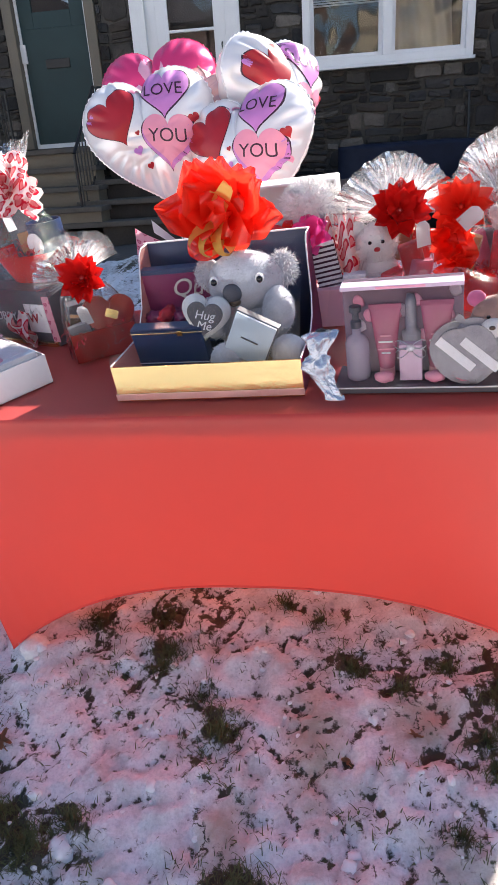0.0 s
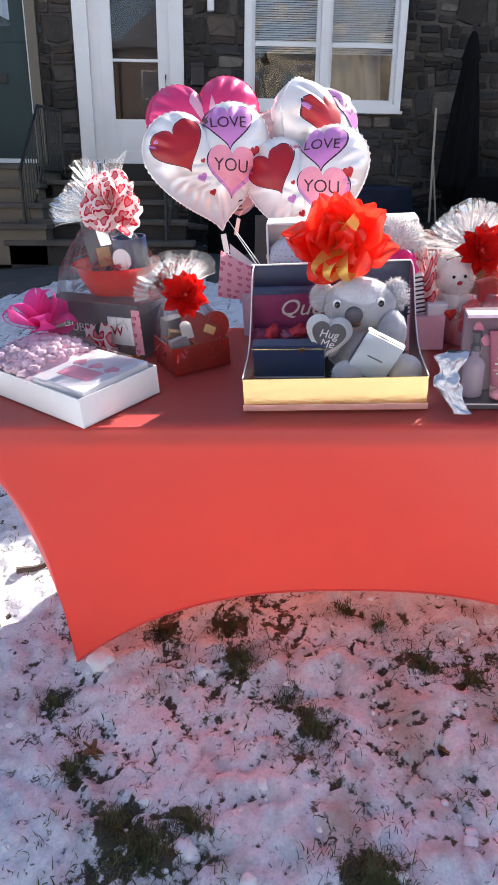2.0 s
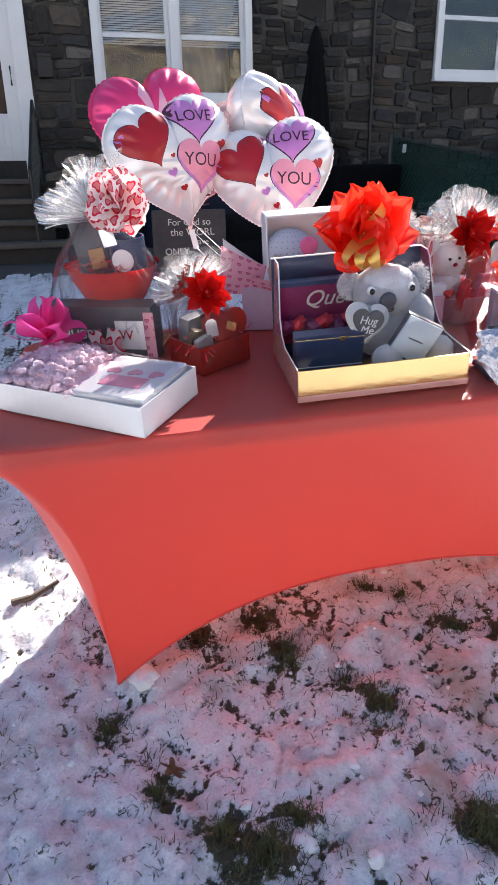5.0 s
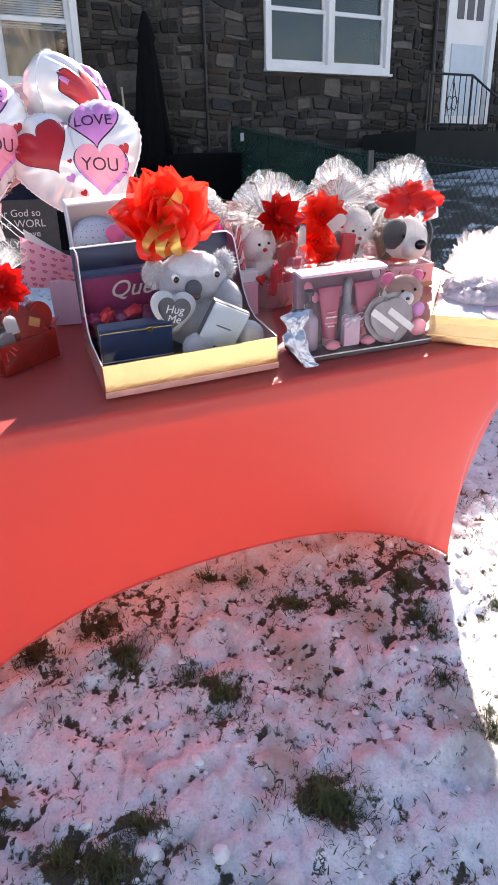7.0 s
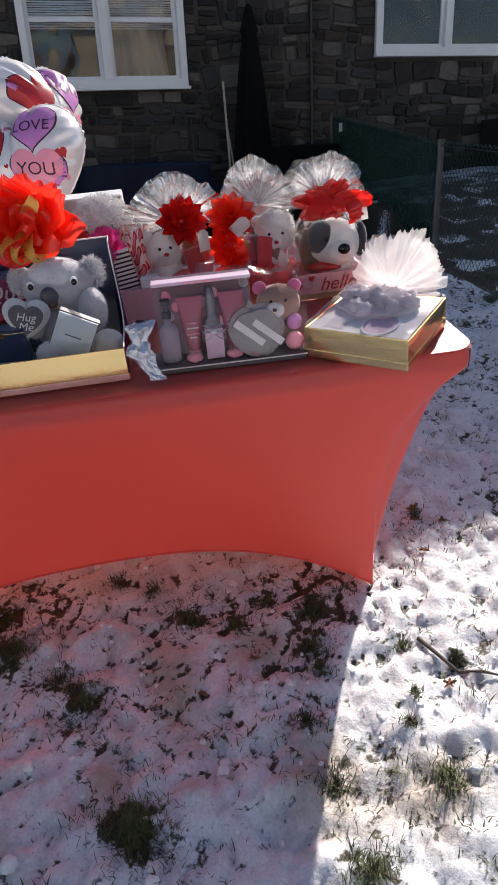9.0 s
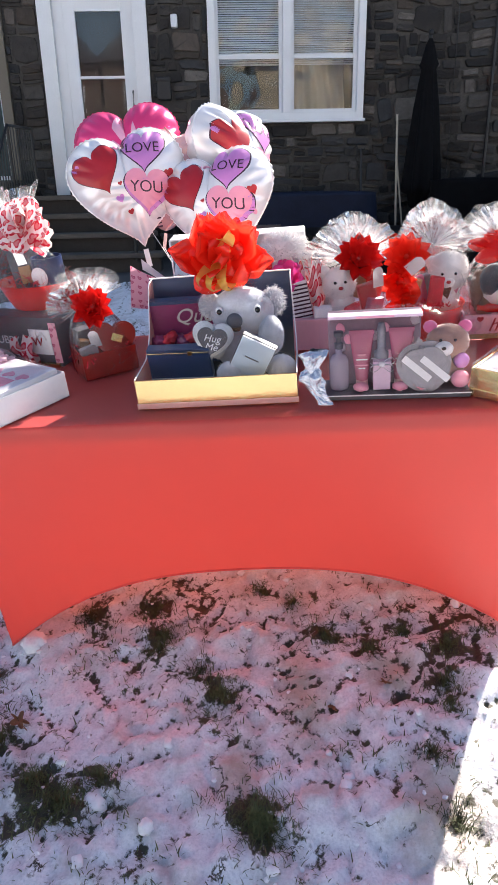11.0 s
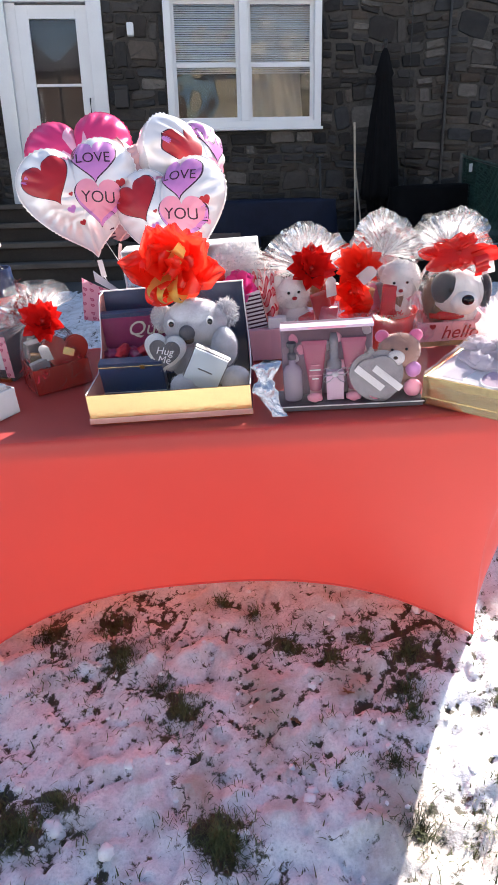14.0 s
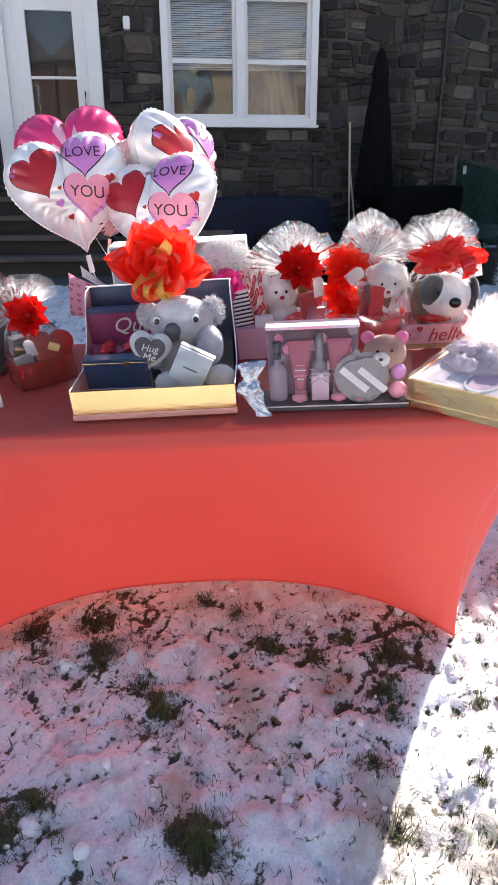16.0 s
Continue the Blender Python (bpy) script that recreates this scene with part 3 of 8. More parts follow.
def bumps(x, y):
    """Relief of the trodden snow, and how far the soil looks out there."""
    p = Vector((x, y, 0.0))
    lump = noise.fractal(p * 5.0, 1.0, 2.0, 3)
    small = noise.fractal(p * 19.0 + Vector((7, 3, 1)), 0.75, 2.1, 4)
    edge = abs(noise.noise(p * 11.0 + Vector((1, 8, 2))))
    patch = noise.fractal(p * 2.2 + Vector((3, 9, 5)), 1.0, 2.0, 2)
    bare = 0.212 + 0.22 * max(0.0, -small - 0.27) + 0.14 * max(0.0, 0.09 - edge) / 0.09 * (0.6 + patch) + 0.10 * max(0.0, patch - 0.15) - 0.05 * lump
    for tx, ty, tr in TUFTS:
        d2 = ((x - tx) ** 2 + (y - ty) ** 2) / (tr * tr)
        if d2 < 6:
            bare += 0.15 * math.exp(-d2 * 1.9) * (0.9 + 1.8 * small)
    if x > 2.2 - 0.13 * (3.3 - y) + 0.12 * noise.noise(p * 3):
        bare += 0.17 + 0.3 * noise.noise(Vector((x * 3.0, y * 4.6, 4.0))) + 0.2 * noise.noise(p * 9.0) + 0.1 * small
    bare -= 0.035 * min(1.0, max(0.0, x - 0.55) * 2) * min(1.0, max(0.0, 2.6 - x) * 2) * min(1.0, max(0.0, 2.1 - y) * 2)
    bare += 0.16 * max(0.0, sprigs(x, y) - 0.12)
    knob = max(0.0, noise.noise(p * 9.0 + Vector((4, 4, 7)))) ** 1.5
    return 0.018 * lump + 0.013 * small + 0.022 * knob - 0.010 * max(0.0, 0.12 - edge) / 0.12, bare


def sprigs(x, y):
    """Where the blades of the lawn stick out: patches with open snow between them."""
    p = Vector((x, y, 0.0))
    return 0.6 * noise.noise(p * 3.4 + Vector((2, 6, 3))) + 0.55 * noise.noise(p * 12.0 + Vector((9, 1, 3)))


def trodden(x, y):
    """Brown slush where feet have worn the snow."""
    out = 0.0
    for mx, my, rx, ry in ((-0.05, 1.06, 0.07, 0.20), (0.20, 1.10, 0.11, 0.09), (0.22, 0.72, 0.10, 0.16), (-0.22, 0.86, 0.06, 0.08), (0.45, 0.62, 0.14, 0.10)):
        d2 = ((x - mx) / rx) ** 2 + ((y - my) / ry) ** 2
        if d2 < 7:
            out += 0.5 * math.exp(-d2)
    return out


def slope_xy(u, v):
    p = SLOPE @ Vector((u, v, 0))
    return p.x, p.y


# grass tufts that stand out of the snow: place on the slope and radius
TUFTS = [(*slope_xy(u, v), r) for u, v, r in [
    (0.50, -0.09, 0.055), (0.46, -0.20, 0.06), (0.45, -0.27, 0.04), (0.007, 0.217, 0.045), (-0.127, -0.17, 0.07), (-0.184, -0.078, 0.05),
    (-0.04, -0.53, 0.085), (-0.291, 0.068, 0.06), (0.37, -0.56, 0.05), (0.58, -0.49, 0.028), (0.18, -0.003, 0.05), (0.63, -0.42, 0.02),
    (-0.50, -0.42, 0.10), (-0.58, -0.36, 0.06), (-0.06, -0.51, 0.08), (-0.78, -0.02, 0.05), (-0.69, -0.23, 0.05), (-0.30, 0.015, 0.05),
    (-0.33, 0.19, 0.05), (0.10, 0.156, 0.035), (-0.52, 0.174, 0.06), (0.96, 0.18, 0.025), (0.68, -0.27, 0.028), (0.60, -0.62, 0.05),
    (0.36, -0.74, 0.07), (0.78, -0.36, 0.025), (0.29, -0.06, 0.05), (0.39, 0.0, 0.04), (-0.42, -0.37, 0.05), (0.36, -0.40, 0.035)]]


PATIO = [(-7.0, 4.2), (-3.2, 4.6), (-2.65, 4.9), (-2.2, 5.2), (-1.7, 5.7), (-1.2, 5.9), (-0.5, 5.2), (0.2, 4.9), (1.0, 4.6), (2.65, 4.5)]


def patio_edge(x):
    return float(np.interp(x, [p[0] for p in PATIO], [p[1] for p in PATIO]))


def paving(x, y):
    """Height of the walk before the house."""
    return min(lawn(x, y) + 0.012, 0.485)


def on_patio(x, y):
    """Whether the paved strip before the house lies there."""
    return -7.0 < x < 2.65 and patio_edge(x) + 0.03 < y < 8.74


def build_ground():
    xs = axis(-1.9, 2.0, 0.0125, 400)
    ys = axis(0.2, 2.3, 0.0125, 400)
    verts, bare, mud = [], [], []
    for y in ys:
        for x in xs:
            near = max(0.0, 1 - max(abs(x) - 3, abs(y - 2) - 3, 0) / 6)
            if near > 0:
                dz, b = bumps(x, y)
                dz *= near
                b = b * near + 0.2 * (1 - near)
            else:
                dz, b = 0.0, 0.2
            z = lawn(x, y) + dz
            if on_patio(x, y):
                z = min(z, paving(x, y) - 0.03)
            verts.append((x, y, z))
            bare.append(b)
            mud.append(trodden(x, y))
    n, k = len(xs), len(ys)
    faces = [(j * n + i, j * n + i + 1, (j + 1) * n + i + 1, (j + 1) * n + i) for j in range(k - 1) for i in range(n - 1)]
    me = bpy.data.meshes.new("ground")
    me.from_pydata(verts, [], faces)
    att = me.attributes.new("bare", "FLOAT", "POINT")
    att.data.foreach_set("value", bare)
    att = me.attributes.new("mud", "FLOAT", "POINT")
    att.data.foreach_set("value", mud)
    me.shade_smooth()
    me.materials.append(SNOW)
    tagged(new("ground", me), "sloping lawn under thin trodden snow with soil showing", "ground", kind="structure")


build_ground()

# ---- house ----
WALL_Y = 8.75
OPENINGS = {"window_1": (-0.25, 1.655, 2.083, 3.565), "door_1": (-2.24, -0.965, 1.26, 3.80), "window_2": (4.15, 6.24, 2.41, 3.92),
            "door_2": (7.30, 8.32, 1.77, 3.95), "door_3": (-3.78, -2.66, 1.45, 3.80), "window_3": (-6.2, -4.38, 2.06, 3.55)}
WALL_X, WALL_Z = (-14.0, 17.0), (-0.3, 6.18)


def build_wall():
    xs = sorted({*WALL_X, *(o[0] for o in OPENINGS.values()), *(o[1] for o in OPENINGS.values())})
    zs = sorted({*WALL_Z, *(o[2] for o in OPENINGS.values()), *(o[3] for o in OPENINGS.values())})
    bm = bmesh.new()
    for x0, x1 in zip(xs, xs[1:]):
        for z0, z1 in zip(zs, zs[1:]):
            xm, zm = (x0 + x1) / 2, (z0 + z1) / 2
            if any(a < xm < b and c < zm < d for a, b, c, d in OPENINGS.values()):
                continue
            box((x1 - x0, 0.32, z1 - z0), (xm, WALL_Y + 0.19, zm), bm=bm)
    bmesh.ops.remove_doubles(bm, verts=bm.verts, dist=1e-4)
    inner = [f for f in bm.faces if sum(1 for g in bm.faces if g is not f and (g.calc_center_median() - f.calc_center_median()).length < 1e-4)]
    bmesh.ops.delete(bm, geom=inner, context="FACES_ONLY")
    return tagged(part("wall_north", bm, MORTAR), "dark grey schist rubble house wall with pale mortar", "wall", kind="structure")


wall_north = build_wall()


def box_structure(name, size, centre, mat, label, category, bevel=0.0):
    return tagged(part(name, box(size, centre, bevel), mat), label, category, kind="structure")


# Unseen roofs and outer walls block the sun; roof heights set the shadow's edge.
box_structure("roof", (20.2, 9.4, 0.2), (-4.1, WALL_Y + 4.55, 6.28), CONCRETE, "unseen flat roof slab over the lower houses, height set for its shadow", "roof")
box_structure("roof", (11.2, 9.4, 0.2), (11.6, WALL_Y + 4.55, 6.92), CONCRETE, "unseen flat roof slab over the higher houses, height set for its shadow", "roof")
box_structure("parapet", (11.0, 0.32, 0.64), (11.5, WALL_Y + 0.19, 6.50), MORTAR, "unseen upper stone wall of the higher houses, height set for its shadow", "wall")
box_structure("wall_south", (31.0, 0.3, 6.48), (1.5, WALL_Y + 9.1, 2.94), MORTAR, "unseen rear wall of the row of houses", "wall")
box_structure("wall_west", (0.3, 8.6, 6.48), (-13.85, WALL_Y + 4.65, 2.94), MORTAR, "unseen side wall of the row of houses", "wall")
box_structure("wall_east", (0.3, 8.6, 6.86), (16.85, WALL_Y + 4.65, 3.13), MORTAR, "unseen side wall of the row of houses", "wall")
box_structure("wall_inner", (30.4, 0.1, 5.7), (1.5, WALL_Y + 3.6, 2.8), ROOM_DARK, "added inner wall of the front rooms, dimness put in its colour", "wall")
box_structure("floor", (30.4, 3.2, 0.1), (1.5, WALL_Y + 1.96, 1.2), ROOM_DARK, "added floor of the front rooms, dimness put in its colour", "floor")

# ---- patio, steps, windows and doors ----
bm = sheet(lambda u, v: Vector((-7.0 + 9.65 * u, patio_edge(-7.0 + 9.65 * u) * (1 - v) + 8.74 * v, paving(-7.0 + 9.65 * u, patio_edge(-7.0 + 9.65 * u) * (1 - v) + 8.74 * v))), 90, 16)
ret = bmesh.ops.extrude_face_region(bm, geom=bm.faces[:])
bmesh.ops.translate(bm, vec=(0, 0, -0.12), verts=[q for q in ret["geom"] if isinstance(q, bmesh.types.BMVert)])
bmesh.ops.recalc_face_normals(bm, faces=bm.faces[:])
tagged(part("pavement", bm, PAVING), "grey concrete walk before the house steps", "pavement", kind="structure")
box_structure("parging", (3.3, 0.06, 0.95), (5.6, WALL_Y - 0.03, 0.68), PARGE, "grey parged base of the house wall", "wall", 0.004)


def build_steps(name, x0, x1, top, mat, label):
    g = tagged(thing(name, pose((x0 + x1) / 2, WALL_Y, 0), label, "steps"), kind="structure")
    w = x1 - x0
    for i in range(4):
        z = top - 0.19 * i
        y0 = 7.55 - 0.28 * i
        flare = 0.09 * i
        deep = WALL_Y - y0 if i == 0 else 0.30
        part("tread", box((w + 2 * flare + 0.06, deep + 0.03, 0.05), (0, y0 - 0.015 + deep / 2 - WALL_Y, z - 0.025), 0.008), NOSING, g, "grey-brown nosing")
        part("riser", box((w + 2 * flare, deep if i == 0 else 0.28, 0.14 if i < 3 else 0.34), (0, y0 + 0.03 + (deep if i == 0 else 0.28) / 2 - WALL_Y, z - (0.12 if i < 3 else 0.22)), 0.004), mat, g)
    return g


build_steps("steps", -2.36, -1.08, 1.25, STEP_STONE, "dark concrete front steps with paler nosings")
build_steps("steps", -3.75, -2.52, 1.40, TAN_TRIM, "tan concrete front steps with darker nosings")
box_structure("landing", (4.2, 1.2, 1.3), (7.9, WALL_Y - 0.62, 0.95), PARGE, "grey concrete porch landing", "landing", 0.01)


def glass_pane(parent, x0, x1, z0, z1, y, name="pane", mat=GLASS):
    o = part(name, box((x1 - x0, 0.006, z1 - z0), ((x0 + x1) / 2, y, (z0 + z1) / 2)), mat, parent, "window glass")
    o.visible_shadow = False
    return o


def frame_bars(bm, x0, x1, z0, z1, t, y, depth):
    """Four bars of a rectangular frame, butted."""
    box((t, depth, z1 - z0), (x0 + t / 2, y, (z0 + z1) / 2), 0.004, bm)
    box((t, depth, z1 - z0), (x1 - t / 2, y, (z0 + z1) / 2), 0.004, bm)
    box((x1 - x0 - 2 * t, depth, t), ((x0 + x1) / 2, y, z0 + t / 2), 0.004, bm)
    box((x1 - x0 - 2 * t, depth, t), ((x0 + x1) / 2, y, z1 - t / 2), 0.004, bm)
    return bm


def build_window(name, blinds):
    x0, x1, z0, z1 = OPENINGS[name]
    g = tagged(thing(name, Matrix(), "white double-sash window with blinds and pale curtain", "window"), kind="structure")
    y = WALL_Y + 0.0
    bm = frame_bars(bmesh.new(), x0, x1, z0, z1, 0.085, y + 0.03, 0.12)
    xm = (x0 + x1) / 2
    box((0.10, 0.118, z1 - z0 - 0.17), (xm, y + 0.03, (z0 + z1) / 2), 0.004, bm)
    part("window_frame", bm, WHITE_PAINT, g, "white painted frame")
    part("window_sill", box((x1 - x0 + 0.04, 0.10, 0.035), (xm, y - 0.03, z0 - 0.012), 0.006), WHITE_PAINT, g)
    zm = z0 + 0.49 * (z1 - z0)
    for a, b in ((x0 + 0.085, xm - 0.05), (xm + 0.05, x1 - 0.085)):
        part("lower_sash", frame_bars(bmesh.new(), a, b, z0 + 0.085, zm, 0.045, y + 0.055, 0.03), WHITE_PAINT, g)
        part("upper_sash", frame_bars(bmesh.new(), a, b, zm - 0.03, z1 - 0.085, 0.045, y + 0.088, 0.03), WHITE_PAINT, g)
        glass_pane(g, a + 0.045, b - 0.045, z0 + 0.13, zm - 0.045, y + 0.055)
        glass_pane(g, a + 0.045, b - 0.045, zm + 0.015, z1 - 0.13, y + 0.088)
        low = zm - 0.12 if blinds else z1 - 0.25
        first = None
        n = int((z1 - 0.1 - low) / 0.024)
        for i in range(n):
            if first is None:
                first = part("blind_slat", box((b - a - 0.02, 0.022, 0.002), (0, 0, 0), 0, turn=pose(0, 0, 0, 52, 0, 0)), WHITE_PAINT, g)
                o = first
            else:
                o = new("blind_slat", first.data)
                o.parent = g
            o.matrix_local = pose((a + b) / 2, y + 0.16, z1 - 0.1 - 0.024 * i)
    return g


build_window("window_1", True)
build_window("window_2", False)
build_window("window_3", True)
CURTAIN = thin_sheet("cream_curtain", (0.55, 0.51, 0.43), 0.3, 0.8)
for nm, cx, wd in (("curtain", 1.12, 0.75), ("curtain", -5.1, 0.8)):
    z0 = 2.15 if cx < 4 else 2.5
    bm = sheet(lambda u, v: Vector((cx - wd / 2 + wd * u + 0.1 * math.sin(5 * v + 3 * u) * v, WALL_Y + 0.36 + 0.035 * math.sin(26 * u + 4 * v), z0 + 1.35 * v)), 60, 14)
    tagged(part(nm, bm, CURTAIN, smooth=True), "cream curtain hanging inside the window", "curtain")


def door_frame(g, x0, x1, z0, z1, t, head, mat):
    bm = bmesh.new()
    y = WALL_Y + 0.0
    box((t, 0.16, z1 - z0), (x0 + t / 2, y + 0.06, (z0 + z1) / 2), 0.006, bm)
    box((t, 0.16, z1 - z0), (x1 - t / 2, y + 0.06, (z0 + z1) / 2), 0.006, bm)
    box((x1 - x0 - 2 * t, 0.158, head), ((x0 + x1) / 2, y + 0.06, z1 - head / 2), 0.006, bm)
    part("door_frame", bm, mat, g, "painted door frame")


def build_door_1():
    x0, x1, z0, z1 = OPENINGS["door_1"]
    g = tagged(thing("door_1", Matrix(), "white storm door with two glass panes in white frame", "door"), kind="structure")
    door_frame(g, x0, x1, z0, z1, 0.17, 0.36, WHITE_PAINT)
    a, b, lo, hi = x0 + 0.29, x1 - 0.17, 1.46, 3.42
    part("side_panel", box((0.12, 0.08, z1 - 0.36 - z0), (x0 + 0.23, WALL_Y + 0.08, (z0 + z1 - 0.36) / 2), 0.006), WHITE_PAINT, g)
    part("threshold", box((x1 - x0 - 0.34, 0.2, lo - z0), ((x0 + x1) / 2 + 0.0, WALL_Y + 0.075, (lo + z0) / 2), 0.006), STEP_STONE, g)
    y = WALL_Y + 0.06
    bm = frame_bars(bmesh.new(), a, b, lo, hi, 0.14, y, 0.045)
    box((b - a - 0.28, 0.044, 0.36), ((a + b) / 2, y, lo + 0.32), 0.004, bm)
    box((b - a - 0.28, 0.044, 0.03), ((a + b) / 2, y, 2.59), 0.004, bm)
    leaf = part("door_leaf", bm, WHITE_PAINT, g, "white storm door leaf")
    part("lower_panel", box((b - a - 0.4, 0.05, 0.24), ((a + b) / 2, y, lo + 0.30), 0.008), WHITE_PAINT, leaf)
    glass_pane(leaf, a + 0.14, b - 0.14, lo + 0.5, 2.575, y, "pane", DOOR_GLASS)
    glass_pane(leaf, a + 0.14, b - 0.14, 2.605, hi - 0.14, y, "pane", DOOR_GLASS)
    part("door_handle", tube([(b - 0.05, y - 0.03, 2.25), (b - 0.05, y - 0.055, 2.27), (b - 0.05, y - 0.055, 2.42), (b - 0.05, y - 0.03, 2.44)], 0.009, 8), BLACK_IRON, g)
    part("lock", box((0.03, 0.02, 0.05), (b + 0.03, y - 0.03, 2.52), 0.004), BLACK_IRON, g)
    # Added dark leaf: the room's dimness behind the glass, put in colour.
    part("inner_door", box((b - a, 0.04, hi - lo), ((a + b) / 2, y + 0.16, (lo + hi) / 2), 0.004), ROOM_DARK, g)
    plate = part("number_board", box((0.6, 0.012, 0.2), ((x0 + x1) / 2, WALL_Y - 0.027, z1 - 0.2), 0.003), WHITE_PAINT, g)
    for i in range(4):
        part("number_bar", box((0.05, 0.006, 0.1), ((x0 + x1) / 2 - 0.16 + 0.1 * i, WALL_Y - 0.036, z1 - 0.2), 0.001), BLACK_IRON, plate)


def build_door_3():
    x0, x1, z0, z1 = OPENINGS["door_3"]
    g = tagged(thing("door_3", Matrix(), "dark teal front door with window and tan jambs", "door"), kind="structure")
    door_frame(g, x0, x1, z0, z1, 0.12, 0.2, TAN_TRIM)
    for x in (x0 + 0.14, x1 - 0.14):
        part("white_stop", box((0.03, 0.04, z1 - 0.2 - z0), (x, WALL_Y + 0.09, (z0 + z1 - 0.2) / 2), 0.003), WHITE_PAINT, g)
    part("sill_strip", box((x1 - x0 - 0.31, 0.06, 0.05), ((x0 + x1) / 2, WALL_Y + 0.08, z0 + 0.025), 0.003), WHITE_PAINT, g)
    a, b, lo, hi = x0 + 0.156, x1 - 0.156, z0 + 0.055, z1 - 0.205
    y = WALL_Y + 0.11
    leaf = part("door_leaf", box((b - a, 0.045, 1.25), ((a + b) / 2, y, lo + 0.625), 0.004), TEAL_PAINT, g)
    bm = frame_bars(bmesh.new(), a, b, lo + 1.25, hi, 0.17, y, 0.044)
    part("upper_frame", bm, TEAL_PAINT, g)
    glass_pane(g, a + 0.17, b - 0.17, lo + 1.42, hi - 0.17, y, "pane", DOOR_GLASS)
    part("mail_slot", box((0.30, 0.02, 0.10), ((a + b) / 2, y - 0.03, 2.38), 0.006), BLACK_IRON, g)
    part("lock_plate", box((0.07, 0.03, 0.2), (a - 0.005, y - 0.035, 2.5), 0.008), WHITE_PAINT, g)
    bm = sheet(lambda u, v: Vector((a + 0.2 + (b - a - 0.4) * u, WALL_Y + 0.2 + 0.02 * math.sin(22 * u), lo + 1.5 + 0.15 * (1 - u) + (hi - lo - 1.7) * v)), 30, 8)
    part("door_curtain", bm, GREY_BLUE_CARD, g, "pale blue curtain behind the glass", smooth=True)


def build_door_2():
    x0, x1, z0, z1 = OPENINGS["door_2"]
    g = tagged(thing("door_2", Matrix(), "white front door with large grey lower panel", "door"), kind="structure")
    door_frame(g, x0, x1, z0, z1, 0.09, 0.1, WHITE_PAINT)
    a, b = x0 + 0.095, x1 - 0.095
    y = WALL_Y + 0.08
    leaf = part("door_leaf", box((b - a, 0.045, z1 - 0.105 - z0), ((a + b) / 2, y, (z0 + z1 - 0.105) / 2), 0.004), WHITE_PAINT, g)
    part("lower_panel", box((b - a - 0.16, 0.02, 1.0), ((a + b) / 2, y - 0.03, z0 + 0.62), 0.004), GREY_BLUE_CARD, leaf, "grey panel")
    for i in range(3):
        part("small_pane", box((0.14, 0.01, 0.4), ((a + b) / 2 - 0.2 + 0.2 * i, y - 0.028, z0 + 1.65), 0.003), SLATE_CARD, leaf)


build_door_1()
build_door_2()
build_door_3()


def build_railing(points, height, n, m, label, scroll=False):
    """An iron rail along two or three floor points with balusters."""
    g = thing("iron_railing", m, label, "railing")
    pts = [Vector(p) for p in points]
    up = Vector((0, 0, height))
    part("top_rail", tube([p + up for p in pts], 0.016, 8), BLACK_IRON, g)
    part("bottom_rail", tube([p + Vector((0, 0, 0.09)) for p in pts], 0.011, 6), BLACK_IRON, g)
    for p in pts:
        part("post", tube([p, p + up], 0.016, 8), BLACK_IRON, g)
    first = None
    for p, q in zip(pts, pts[1:]):
        k = max(2, int((q - p).length / 0.11))
        for i in range(1, k):
            c = p.lerp(q, i / k)
            if first is None:
                first = part("baluster", tube([(0, 0, 0.09), (0, 0, height)], 0.007, 6), BLACK_IRON, g)
                o = first
            else:
                o = new("baluster", first.data)
                o.parent = g
            o.matrix_local = Matrix.Translation(c)
    if scroll:
        c = pts[0].lerp(pts[1], 0.55) + Vector((0, -0.01, height * 0.5))
        for s in (-1, 1):
            ring = [c + Vector((0.05 * s + 0.05 * math.cos(t), 0, 0.14 * math.sin(t) * s * 0.6)) for t in np.linspace(0, 5.6, 20)]
            part("scroll", tube(ring, 0.006, 6), BLACK_IRON, g)
        part("scroll", tube([c + Vector((0, 0, 0.3)), c + Vector((0.09, 0, 0)), c + Vector((0, 0, -0.3)), c + Vector((-0.09, 0, 0)), c + Vector((0, 0, 0.3))], 0.006, 6), BLACK_IRON, g)
    return g


build_railing([(-0.98, 8.6, 1.25), (-0.98, 7.6, 1.25), (-1.06, 6.75, 0.6)], 0.72, 8, Matrix(), "black iron handrail beside the front steps")
build_railing([(-2.44, 8.6, 1.3), (-2.44, 7.6, 1.25), (-2.46, 6.8, 0.6)], 0.72, 8, Matrix(), "black iron handrail between the two stoops")
build_railing([(-3.86, 8.6, 1.4), (-3.86, 7.6, 1.35), (-3.95, 6.8, 0.65)], 0.72, 8, Matrix(), "black iron handrail of the tan stoop")
build_railing([(6.03, 7.62, 1.60), (6.81, 7.62, 1.60), (7.5, 7.62, 1.25)], 0.70, 8, Matrix(), "black iron porch railing with scrolls", True)

